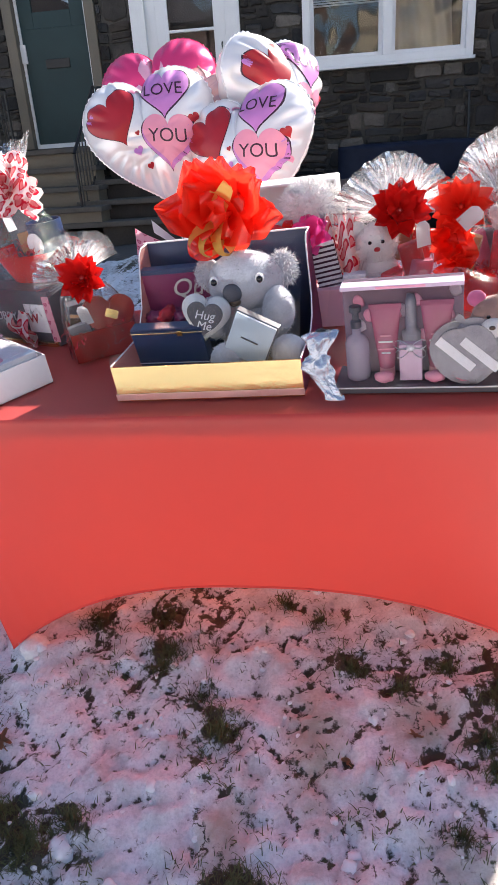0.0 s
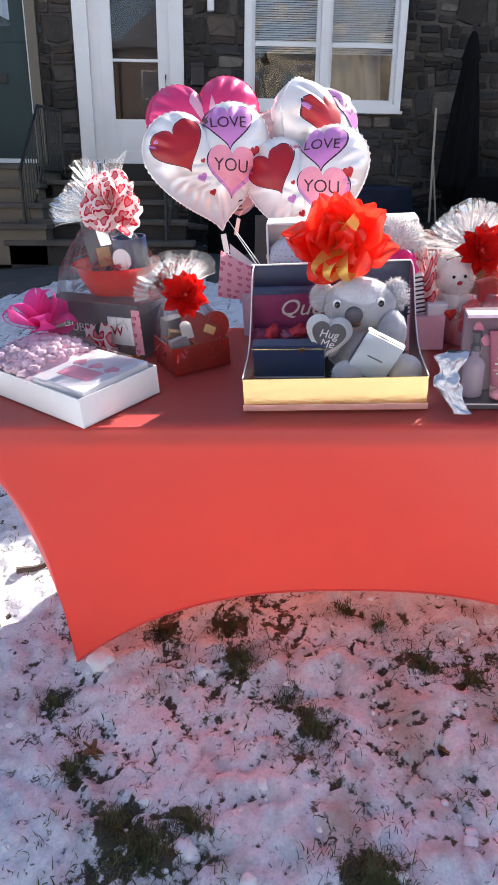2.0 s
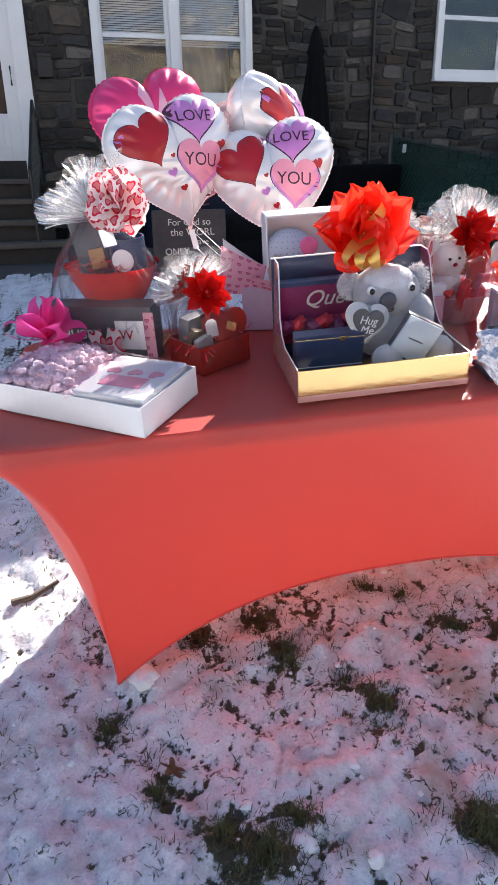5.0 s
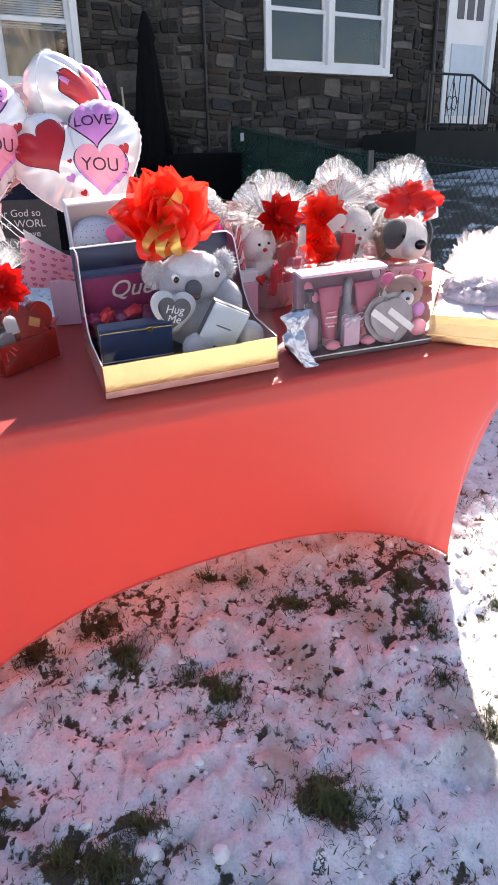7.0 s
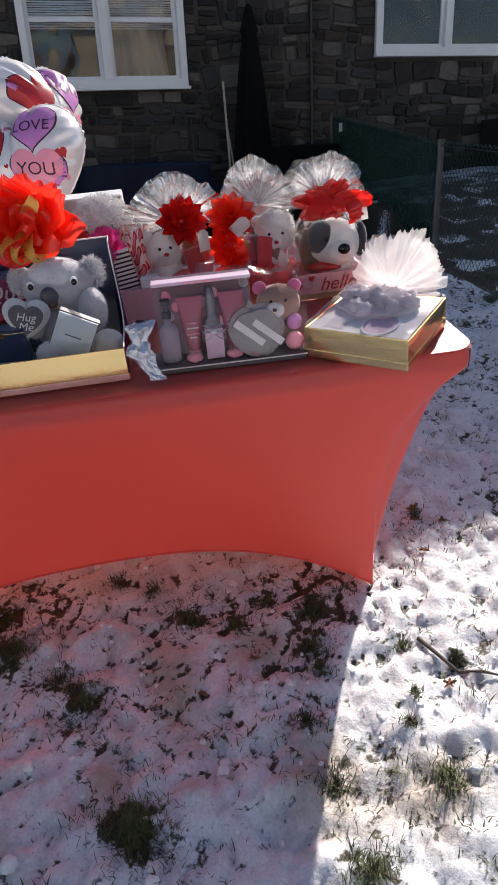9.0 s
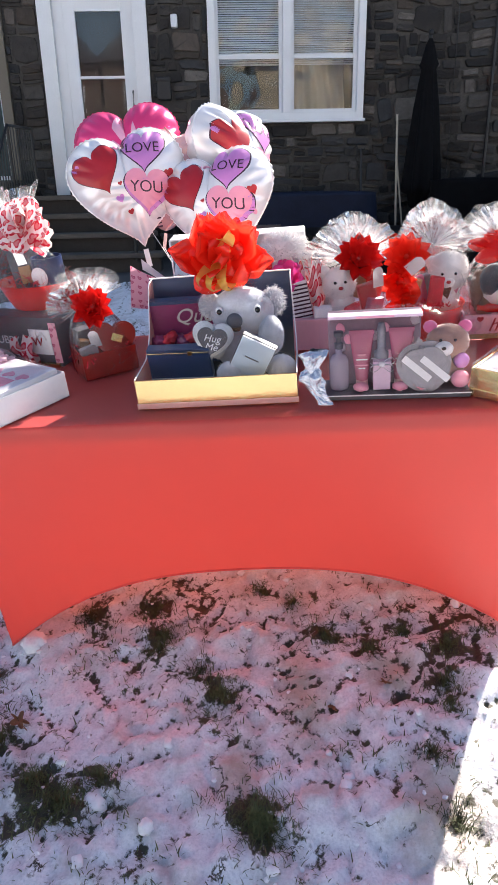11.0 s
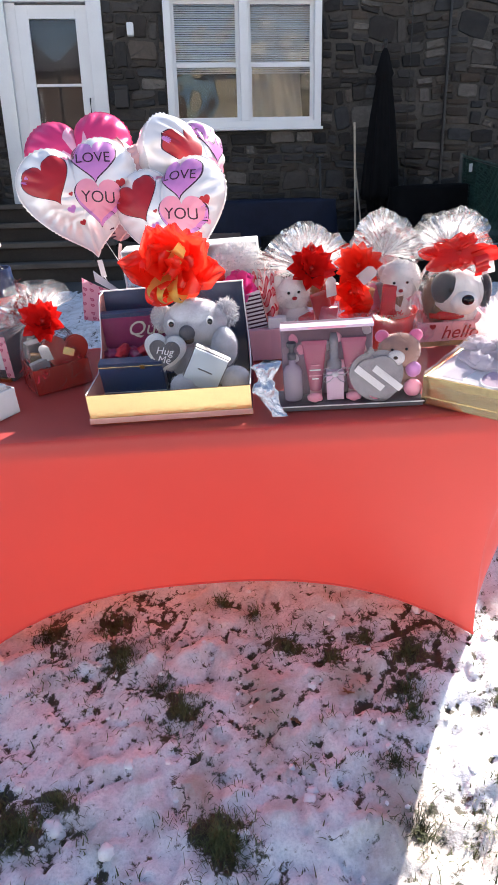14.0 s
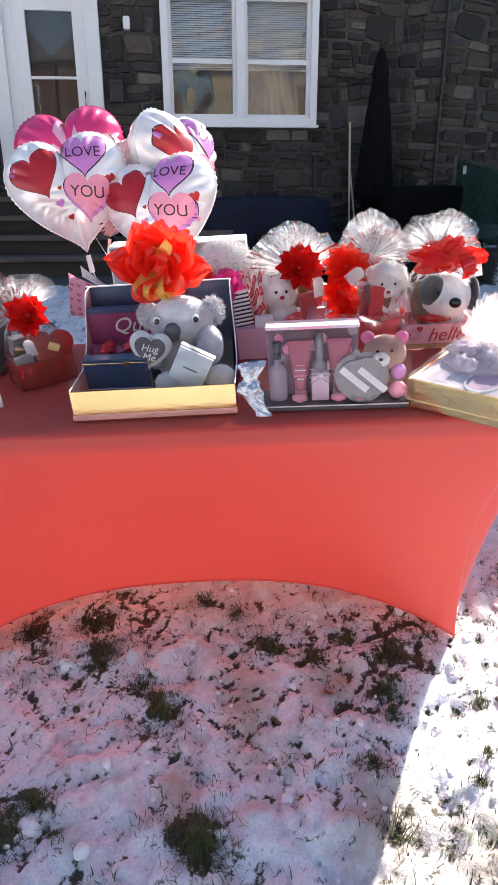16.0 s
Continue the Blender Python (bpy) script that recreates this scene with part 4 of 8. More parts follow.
# ---- things along the house wall ----
def build_umbrella():
    g = thing("patio_umbrella", pose(2.36, 8.42, 0.47), "closed black patio umbrella standing by the wall", "umbrella")
    part("canopy", lathe([(0.02, 2.42), (0.05, 2.36), (0.10, 2.18), (0.115, 2.15), (0.09, 2.1), (0.14, 1.7), (0.19, 1.2), (0.225, 0.80), (0.21, 0.74), (0.15, 0.72), (0.13, 0.58), (0.10, 0.55), (0.03, 0.62)], 48, 0.9, lambda a, z: 1 + 0.16 * math.sin(8 * a) * (1 if z < 2.1 else 0.2)), BLACK_CLOTH, g, "folded black canopy", smooth=True)
    part("pole", tube([(0, 0, 0.05), (0, 0, 2.46)], 0.019, 10), BLACK_IRON, g)
    part("finial", ball(0.03, (0, 0, 2.48), (1, 1, 1.3), 2), BLACK_IRON, g, smooth=True)
    part("base", lathe([(0, 0), (0.24, 0), (0.25, 0.03), (0.2, 0.06), (0.05, 0.08), (0.03, 0.2), (0, 0.2)], 32), BLACK_IRON, g, smooth=True)


build_umbrella()


def build_cover(name, x, y, w, d, h, mat, label, category, seed):
    g = thing(name, pose(x, y, 0.485), label, category)

    def fn(u, v):
        ang = 6.2832 * u
        ca, sa = math.cos(ang), math.sin(ang)
        k = (abs(ca) ** 5 + abs(sa) ** 5) ** (-0.2)
        if v > 0.75:
            e = (v - 0.75) / 0.25
            r, z = 1 - e, h + 0.03 * math.sin(3.14 * e) - 0.01
        else:
            e = v / 0.75
            r, z = 1 + 0.08 * (1 - e) * math.sin(9 * ang + seed), h * e
        r += 0.04 * noise.noise(Vector((ca * 3, sa * 3, v * 4 + seed)))
        return Vector((w / 2 * k * ca * r, d / 2 * k * sa * r, max(0, z)))
    part("cover", sheet(fn, 64, 24, closed=True), mat, g, smooth=True)
    part("hem", lathe([(0.5, 0.0), (0.51, 0.02), (0.5, 0.04)], 48), mat, g).matrix_local = Matrix.Diagonal((w * 1.02, d * 1.02, 1, 1))
    return g


build_cover("covered_bench", 0.92, 8.1, 1.55, 0.7, 0.74, NAVY_TARP, "low bench under a dark navy cover", "bench", 1)
build_cover("covered_grill", 3.0, 8.15, 1.2, 0.8, 0.86, BLACK_CLOTH, "barbecue grill under a black cover", "grill", 4)
# Low black heap added to fill the dark stretch of the patio.
build_cover("black_heap", 1.75, 6.75, 2.1, 2.1, 0.36, BLACK_CLOTH, "low black tarpaulin heap on the paving", "furniture", 11)
build_cover("storage_tote", -0.35, 7.9, 0.62, 0.5, 0.5, BLACK_CLOTH, "black storage tote beside the steps", "box", 7)


def build_pole(name, pts, r, mat, label, category, head=None):
    g = thing(name, Matrix(), label, category)
    part("handle", tube(pts, r, 8), mat, g)
    return g


b = build_pole("broom", [(2.03, 8.25, 0.52), (2.02, 8.45, 2.1)], 0.014, WOOD_POLE, "broom with pale wooden handle leaning on the wall", "broom")
part("brush", box((0.3, 0.06, 0.09), (2.03, 8.24, 0.53), 0.01), NAVY_TARP, b)
b = build_pole("rake", [(2.13, 8.2, 0.52), (2.05, 8.5, 1.65)], 0.011, WOOD_POLE, "slim rake leaning on the wall", "rake")
part("head", box((0.35, 0.03, 0.03), (2.13, 8.19, 0.5), 0.006), GREY_METAL, b)
b = build_pole("snow_shovel", [(1.6, 8.3, 0.6), (1.6, 8.5, 1.72)], 0.016, BLACK_IRON, "snow shovel standing against the wall", "shovel")
part("grip", tube([(1.54, 8.51, 1.78), (1.56, 8.5, 1.72), (1.64, 8.5, 1.72), (1.66, 8.51, 1.78), (1.54, 8.51, 1.78)], 0.011, 8), BLACK_IRON, b)
part("blade", sheet(lambda u, v: Vector((1.4 + 0.4 * u, 8.3 - 0.05 * math.sin(3.14 * u), 0.49 + 0.38 * v)), 10, 4, thick=0.006), GREY_METAL, b)
tagged(part("drain_pipe", tube([(3.25, WALL_Y - 0.035, 0.5), (3.25, WALL_Y - 0.035, 5.6)], 0.02, 8), BLACK_IRON), "dark slim drain pipe on the house wall", "pipe")
tagged(part("wall_cable", tube([(2.77, WALL_Y - 0.015, 1.2), (2.78, WALL_Y - 0.02, 3.0), (2.76, WALL_Y - 0.015, 5.6)], 0.007, 6), BLACK_IRON), "black cable fixed to the house wall", "cable")
tagged(part("corner_pipe", tube([(7.05, WALL_Y - 0.04, 0.9), (7.05, WALL_Y - 0.04, 5.6)], 0.03, 8), BLACK_IRON), "dark downpipe between two houses", "pipe")
mb = thing("mailbox", pose(-0.80, WALL_Y - 0.06, 2.32), "black wall-mounted mailbox beside the white door", "mailbox")
part("body", box((0.16, 0.10, 0.22), (0, 0, 0.11), 0.01), BLACK_IRON, mb)
part("flap", box((0.17, 0.11, 0.05), (0, -0.002, 0.22), 0.012), BLACK_IRON, mb)
wl = thing("wall_light", pose(-0.64, WALL_Y - 0.05, 3.05), "small white wall light beside the door", "wall light")
part("body", box((0.08, 0.09, 0.14), (0, 0, 0.1), 0.02), WHITE_PAINT, wl)
part("bracket", box((0.06, 0.03, 0.06), (0, 0.035, 0.1), 0.004), GREY_METAL, wl)


# ---- fence at the side of the lawn ----
def build_fence():
    g = thing("chain_link_fence", Matrix(), "chain-link fence with green mesh, beside the snowy lawn", "fence")
    p0, p1 = Vector((3.37, 8.32, 0)), Vector((1.86, 1.6, 0))
    L = (p1 - p0).length
    way = (p1 - p0) / L

    def at(s, z):
        p = p0 + way * s
        top = 1.69 - 0.104 * min(s, 4.33) - 0.06 * max(0.0, s - 4.33)
        low = min(lawn(p.x, p.y), top - 0.75) + 0.02
        return Vector((p.x, p.y, low + (top - low) * z))
    for s in (0.0, 4.33, L):
        q = at(s, 0)
        part("post", tube([(q.x, q.y, q.z - 0.1), at(s, 1.04)], 0.024, 10), GREY_METAL, g, "galvanised post")
    part("top_wire", tube([at(L * i / 20, 0.985) for i in range(21)], 0.004, 5), GREY_METAL, g)
    bm = bmesh.new()
    step = 0.062
    for i in range(int(L / step) + 14):
        for sgn in (1, -1):
            s0 = i * step - 0.45
            pts = []
            for k in range(7):
                s = s0 + (0.8 * k / 6 if sgn > 0 else 0.8 * (1 - k / 6))
                if 0 <= s <= L:
                    pts.append(at(s, k / 6) + Vector((0.003 * sgn, 0, 0)))
            if len(pts) > 1:
                for a, b in zip(pts, pts[1:]):
                    d = Vector((0.0, 0.0026, 0.0))
                    e = Vector((0.0, 0.0, 0.0026))
                    bm.faces.new([bm.verts.new(q) for q in (a - d, a + d, b + d, b - d)])
                    bm.faces.new([bm.verts.new(q) for q in (a - e, a + e, b + e, b - e)])
    zig = [at(0.031 * i, 1.0 + 0.028 * (i % 2)) for i in range(int(L / 0.031))]
    part("barbed_edge", tube(zig, 0.0028, 4), GREEN_WIRE, g, "zigzag twisted top edge of the wire")
    part("wire_mesh", bm, GREEN_WIRE, g, "green coated chain-link wire", kind="stuff")
    part("green_screen", sheet(lambda u, v: at(0.02 + 4.25 * u, 0.05 + 0.93 * v) + Vector((0.02 + 0.008 * math.sin(20 * u), 0, 0)), 30, 8), SCREEN, g, "dark green windscreen netting")
    part("white_tag", box((0.004, 0.09, 0.09), at(0.7, 0.88) + Vector((-0.012, 0, 0)), 0.001), WHITE_PAINT, g)
    return g


GREEN_WIRE = grainy("green_coated_wire", (0.018, 0.055, 0.044), 0.5, 0.3, 20, 120, 0.0)
SCREEN = thin_sheet("green_netting", (0.02, 0.075, 0.06), 0.2, 0.9, 0.4)
build_fence()


# ---- houses and trees over the road, unseen, added for the glass reflections ----
def build_far_house(x, w, mat, gable):
    g = thing("far_house", pose(x, -24, lawn(x, -24) - 0.1), "unseen house across the street, placed for the window reflections", "house")
    h = 9.4
    part("wall", box((w, 7, h), (0, -3.5, h / 2), 0.02), mat, g)
    bm = bmesh.new()
    vs = [bm.verts.new(p) for p in ((-w / 2 - .3, .4, h), (w / 2 + .3, .4, h), (0, .4, h + gable), (-w / 2 - .3, -7.3, h), (w / 2 + .3, -7.3, h), (0, -7.3, h + gable))]
    for f in ((0, 1, 2), (4, 3, 5), (0, 2, 5, 3), (1, 4, 5, 2), (0, 3, 4, 1)):
        bm.faces.new([vs[i] for i in f])
    part("roof", bm, SLATE_CARD, g)
    for wx in (-w / 4, w / 4):
        for z in (1.6, 4.6, 7.6):
            o = part("window", box((1.1, 0.1, 1.5), (wx, 0.03, z), 0.02), WHITE_PAINT, g)
            part("pane", box((0.9, 0.04, 1.3), (wx, 0.09, z), 0.01), SLATE_CARD, o)
    part("door", box((1.0, 0.1, 2.1), (0, 0.04, 1.05), 0.02), TEAL_PAINT, g)


CREAM_STUCCO = grainy("cream_stucco", (0.60, 0.53, 0.40), 0.9, 0.15, 1, 20, 0.2)
# Dark house fronts are invented so the door glass reflects dark.
DARK_REFLECTED = grainy("dark_reflected_wall", (0.12, 0.075, 0.055), 0.9, 0.3, 3, 30, 0.3)
TAN_STUCCO = grainy("tan_stucco", (0.42, 0.36, 0.27), 0.9, 0.15, 1, 20, 0.2)
for fx, fw, fm, fg in ((-16, 7, TAN_STUCCO, 2.6), (-9.3, 5.6, DARK_REFLECTED, 3.4), (-3, 6.6, DARK_REFLECTED, 3.0), (6, 8, TAN_STUCCO, 2.6), (15, 8, CREAM_STUCCO, 3.0), (-25, 8, CREAM_STUCCO, 2.8)):
    build_far_house(fx, fw, fm, fg)


def build_tree(x, y, seed):
    g = thing("bare_tree", pose(x, y, lawn(x, y) - 0.1), "bare winter street tree with spreading limbs", "tree")
    rnd = random.Random(seed)
    trunk = tube([(0, 0, 0), (0.03, 0.02, 1.2), (0.0, 0.05, 2.6)], [0.22, 0.17, 0.14], 10)
    part("trunk", trunk, BARK, g)
    bm = bmesh.new()

    def grow(p, d, ln, r, depth):
        q = p + d * ln
        tube([p, p.lerp(q, 0.5) + Vector((rnd.uniform(-1, 1), rnd.uniform(-1, 1), 0)) * 0.05 * ln, q], [r, r * 0.8, r * 0.6], 5, bm)
        if depth:
            for _ in range(3):
                nd = (d + Vector((rnd.uniform(-1, 1), rnd.uniform(-1, 1), rnd.uniform(-0.3, 0.7))) * 0.75).normalized()
                grow(q, nd, ln * rnd.uniform(0.6, 0.8), r * 0.58, depth - 1)
    for i in range(4):
        a = i * 1.6
        grow(Vector((0, 0.05, 2.5)), Vector((math.cos(a) * 0.6, math.sin(a) * 0.6, 0.8)).normalized(), 1.4, 0.09, 4)
    part("crown", bm, BARK, g, "bare branching twigs")


BARK = grainy("tree_bark", (0.10, 0.08, 0.065), 0.95, 0.3, 8, 60, 0.6)
build_tree(-5.0, -9.0, 3)
build_tree(-8.0, -15.0, 8)
build_tree(4.5, -11.0, 5)

# ---- table ----
HALF, DEPTH, FOOT_A, FOOT_B, ARCH = 0.915, 0.64, (-0.742, 0.705), 0.075, 0.252


def rim(s):
    """A point of the tabletop's rounded outline, s from 0 to 1, from the near left corner on."""
    r = 0.06
    w, d = 2 * HALF - 2 * r, DEPTH - 2 * r
    q = math.pi * r / 2
    total = 2 * w + 2 * d + 4 * q
    s = (s % 1.0) * total
    path = [("l", w, (-HALF + r, 0), (1, 0)), ("c", q, (HALF - r, r), -90), ("l", d, (HALF, r), (0, 1)), ("c", q, (HALF - r, DEPTH - r), 0),
            ("l", w, (HALF - r, DEPTH), (-1, 0)), ("c", q, (-HALF + r, DEPTH - r), 90), ("l", d, (-HALF, DEPTH - r), (0, -1)), ("c", q, (-HALF + r, r), 180)]
    for kind, length, p, way in path:
        if s <= length:
            if kind == "l":
                return p[0] + way[0] * s, p[1] + way[1] * s
            ang = radians(way) + s / r
            return p[0] + r * math.cos(ang), p[1] + r * math.sin(ang)
        s -= length
    return -HALF + r, 0.0


def cover_point(s, t):
    """The cover's side: t from 0 at the rim to 1 at the hem."""
    a, b = rim(s)
    cx, cy = a / HALF, (b - DEPTH / 2) / (DEPTH / 2)
    corner = (min(1, abs(cx)) * min(1, abs(cy))) ** 5
    corner = min(1.0, corner * 1.35)
    fa = FOOT_A[1] if a > 0 else FOOT_A[0]
    near = FOOT_B - 0.028 * (1 - a / HALF)
    fb = near if b < DEPTH / 2 else DEPTH - FOOT_B
    on_front = abs(cy) >= abs(cx) - 0.02
    if on_front:
        x1 = (FOOT_A[0] + FOOT_A[1]) / 2 + (FOOT_A[1] - FOOT_A[0]) / 2 * max(-1, min(1, a / (HALF - 0.03)))
        y1 = fb + (0.0 if b < DEPTH / 2 else 0.0)
        k = min(1.0, abs(a / (HALF - 0.03)))
    else:
        x1 = fa
        k = min(1.0, abs((b - DEPTH / 2) / (DEPTH / 2 - 0.03)))
        reach = DEPTH / 2 - (near if b < DEPTH / 2 else FOOT_B)
        y1 = DEPTH / 2 + reach * max(-1, min(1, (b - DEPTH / 2) / (DEPTH / 2 - 0.03)))
    arch = (ARCH if b < DEPTH / 2 else 0.05) if on_front else 0.04
    w1 = arch * (1 - k ** 2.5) + 0.004
    if t < 0.12:                       # rounded lip and the tabletop's edge
        e = t / 0.12
        drop = 0.05 * e
        inset = 0.006 * (1 - min(1, e * 3)) ** 2
        cxn, cyn = (0 - a), (DEPTH / 2 - b)
        ln = math.hypot(cxn, cyn)
        return (a + cxn / ln * inset, b + cyn / ln * inset, TOP - drop)
    e = (t - 0.12) / 0.88
    e_lin = e
    e_seam = 1 - (1 - e) ** 4.2
    pull = k ** 5
    ex = e_lin * (1 - pull) + e_seam * pull
    w0 = TOP - 0.05
    side = w0 + (w1 - w0) * e
    tight = max(0.0, e - 0.45) ** 1.5 * max(0.0, min(1.0, (k - 0.45) / 0.35)) * max(0.0, min(1.0, (0.995 - k) * 30))
    ripple = 0.010 * tight * noise.noise(Vector((k * 26.0, e * 2.0, 3.0 if a > 0 else 8.0)))
    out = (0.0, ripple if b < DEPTH / 2 else -ripple) if on_front else (ripple if a < 0 else -ripple, 0.0)
    return (a + (x1 - a) * ex + out[0], b + (y1 - b) * ex + out[1], side)


def build_table():
    table = thing("folding_table", TABLE, "long folding table under a red stretch cover, on the snow", "table")
    n = 320
    bm = sheet(lambda s, t: cover_point(s, t), n, 40, closed=True)
    bm.verts.ensure_lookup_table()
    cap = bm.faces.new([bm.verts[i] for i in range(n)])
    for wide in (0.004, 0.02):
        bmesh.ops.inset_individual(bm, faces=[cap], thickness=wide, depth=0.0)
    bmesh.ops.recalc_face_normals(bm, faces=bm.faces[:])
    cover = part("table_cover", bm, RED_CLOTH, table, "red stretched spandex cover with arched hem", smooth=True)
    hem = [Vector(cover_point(i / 320, 1.0)) for i in range(321)]
    part("hem", tube(hem, 0.0032, 6), RED_CLOTH, table, "rolled hem of the cover", smooth=True)
    part("tabletop", box((2 * HALF - 0.03, DEPTH - 0.03, 0.045), (0, DEPTH / 2, TOP - 0.026), 0.008), TABLE_PLASTIC, table)
    return table


build_table()

# ---- kits for wrapped gifts ----
def on_table(a, b, yaw=0.0, lift=0.0):
    return TABLE @ pose(a, b, TOP + 0.003 + lift, 0, 0, yaw)


def wrap_bag(parent, half_a, half_b, neck, top, neck_r, top_r, seed, lean=(0.0, 0.0), mat=None, at=Matrix(), tip=0.0, spread=112):
    """A cellophane bag from a flat base to a gathered neck, and a ruffled fan above it."""
    rnd = random.Random(seed)
    ph = [rnd.uniform(0, 6.28) for _ in range(8)]

    def ridge_noise(ca, sa, k, v, q):
        """Sharp uneven folds: ridged noise round the neck."""
        return 1 - 2.6 * abs(noise.noise(Vector((ca * k + seed, sa * k, v + q))))

    def body(u, v):
        ang = 2 * math.pi * u
        ca, sa = math.cos(ang), math.sin(ang)
        k = (abs(ca) ** 4 + abs(sa) ** 4) ** -0.25
        shrink = 1 - v ** 3.2
        ra = neck_r + (half_a - neck_r) * shrink
        rb = neck_r + (half_b - neck_r) * shrink
        kk = k * (1 - v ** 2) + v ** 2
        crumple = noise.noise(Vector((ca * 4 + seed, sa * 4, v * 6)))
        fold = 1 + 0.05 * crumple + (0.03 + 0.15 * v ** 2.5) * ridge_noise(ca, sa, 4.5, v * 0.8, 3) + 0.022 * ridge_noise(ca, sa, 9, v * 4, 8)
        return Vector((ra * kk * ca * fold + lean[0] * v ** 3, rb * kk * sa * fold + lean[1] * v ** 3, neck * v + 0.004))

    def fan(k, reach):
        """One pleated sheet that spreads like a hand fan from the neck."""
        def fn(u, v):
            ang = radians(spread * (0.78 + 0.11 * (k * 7 % 3)) * (2 * u - 1) + 9 * math.sin(seed + 2 * k)) + 0.16 * noise.noise(Vector((u * 5, v, seed + k)))
            long = reach * (1 + 0.32 * noise.noise(Vector((u * 3.2, 2.0, seed + 3 * k))) + 0.07 * noise.noise(Vector((u * 15, 6.0, seed + k))))
            pleat = (1 - 2.4 * abs(noise.noise(Vector((u * 13, 0.35 * v, seed + 7 * k))))) + 0.5 * (1 - 2.4 * abs(noise.noise(Vector((u * 34, 0.4 * v, seed + 5 * k)))))
            r = 0.05 + 0.95 * v
            curl = 0.25 * max(0.0, v - 0.6) * noise.noise(Vector((u * 6, 9.0, seed + k)))
            return Vector((1.12 * top_r * r * long * math.sin(ang), (0.16 * pleat * v * (1 - 0.25 * v) + curl) * top_r + 0.4 * neck_r * math.cos(3 * ang), 0.9 * (top - neck) * r * long * math.cos(ang) * (1.0 if math.cos(ang) > 0 else 0.5)))
        return fn

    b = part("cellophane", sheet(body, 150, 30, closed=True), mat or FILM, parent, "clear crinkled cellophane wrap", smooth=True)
    b.matrix_local = at
    for k, (tilt, turn, reach) in enumerate(((-26, 8, 0.86), (-9, -14, 1.0), (9, 12, 1.04), (28, -6, 0.92))):
        f = part("cellophane_fan", sheet(fan(k, reach), 150, 14), FILM_FAN, parent, "pleated fan of gathered cellophane", smooth=True)
        f.matrix_local = at @ Matrix.Translation((lean[0], lean[1], neck)) @ pose(0, 0, 0, 0, tip, 0) @ pose(0, 0, 0, -tilt, 0, turn)
    return b


def loop_strip(length, width, fat=0.5, point=0.0, twist=0.0, seed=0):
    """One ribbon loop that starts and ends at the origin and stands along +z."""
    def fn(u, v):
        t = 2 * math.pi * u
        z = length * (0.5 - 0.5 * math.cos(t))
        x = length * fat * 0.5 * math.sin(t) * (0.35 + 0.65 * (z / length))
        half = width * 0.5 * (0.35 + 0.65 * math.sin(math.pi * min(1, z / length * 1.0 + 0.02)) ** 0.5 if point == 0 else (0.25 + 0.75 * (1 - abs(2 * z / length - 1) ** 2)))
        y = (v - 0.5) * 2 * half
        y += 0.06 * length * noise.noise(Vector((u * 5, v * 2, seed)))
        c, s = math.cos(twist * z / length), math.sin(twist * z / length)
        return Vector((x * c - y * s, x * s + y * c, z))
    return sheet(fn, 22, 3, size=(length * 2.6, width))


def star_spike(length, width, crush=0.0):
    """A folded pointed petal of a poinsettia-like bow."""
    def fn(u, v):
        z = length * u
        w = width * 0.5 * min(1.0, 0.3 + 1.5 * u) * (1.0 if u < 0.7 else 1.0 - (u - 0.7) / 0.3 * 0.93)
        x = (v - 0.5) * 2 * w
        y = 0.34 * width * (1 - abs(2 * v - 1)) * (1 - 0.6 * u) + 0.10 * length * u * u + 0.05 * length * math.sin(5 * u) + crush * length * (noise.noise(Vector((u * 4, v * 2.5, 3))) + 0.5 * math.sin(11 * v + 4 * u) * u * 0.5)
        return Vector((x, y, z))
    return sheet(fn, 14 if crush else 8, 10 if crush else 4, size=(length, width))


def bow_of(parent, mesh_bm, mat, turns, name="bow", piece="loop", at=Matrix(), label=""):
    """A bow part with one child for each loop; all the loops share a mesh."""
    hub = part(name, ball(0.008, (0, 0, 0), (1, 1, 0.8), 2), mat, parent, label, smooth=True)
    hub.matrix_local = at
    first = None
    for m in turns:
        if first is None:
            first = part(piece, mesh_bm, mat, hub, smooth=True)
            first.matrix_local = m
        else:
            o = new(piece, first.data)
            o.parent = hub
            o.matrix_local = m
    return hub


def star_bow(parent, at, radius, mat, seed, n=18):
    rnd = random.Random(seed)
    turns = []
    for ring, (count, tilt) in enumerate(((9, 84), (8, 58), (6, 30))):
        for i in range(count):
            rz = 360 * i / count + ring * 23 + rnd.uniform(-10, 10)
            k = rnd.uniform(0.88, 1.08)
            turns.append(pose(0, 0, 0, 0, 0, rz) @ pose(0, 0, 0, -(tilt + rnd.uniform(-8, 8)), 0, 0) @ Matrix.Diagonal((k, k, k, 1)))
    return bow_of(parent, star_spike(radius, radius * 0.5), mat, turns, "star_bow", "petal", at, "spiky glossy red ribbon bow")


def gift_tag(parent, at, w=0.03, h=0.05, mat=None):
    bm = bmesh.new()
    outline = [(-w / 2, 0), (w / 2, 0), (w / 2, h * 0.8), (w * 0.22, h), (-w * 0.22, h), (-w / 2, h * 0.8)]
    f = bm.faces.new([bm.verts.new((x, 0, z)) for x, z in outline])
    bmesh.ops.solidify(bm, geom=[f], thickness=0.0009)
    o = part("gift_tag", bm, mat or WHITE_CARD, parent, "small white card tag")
    o.matrix_local = at
    return o


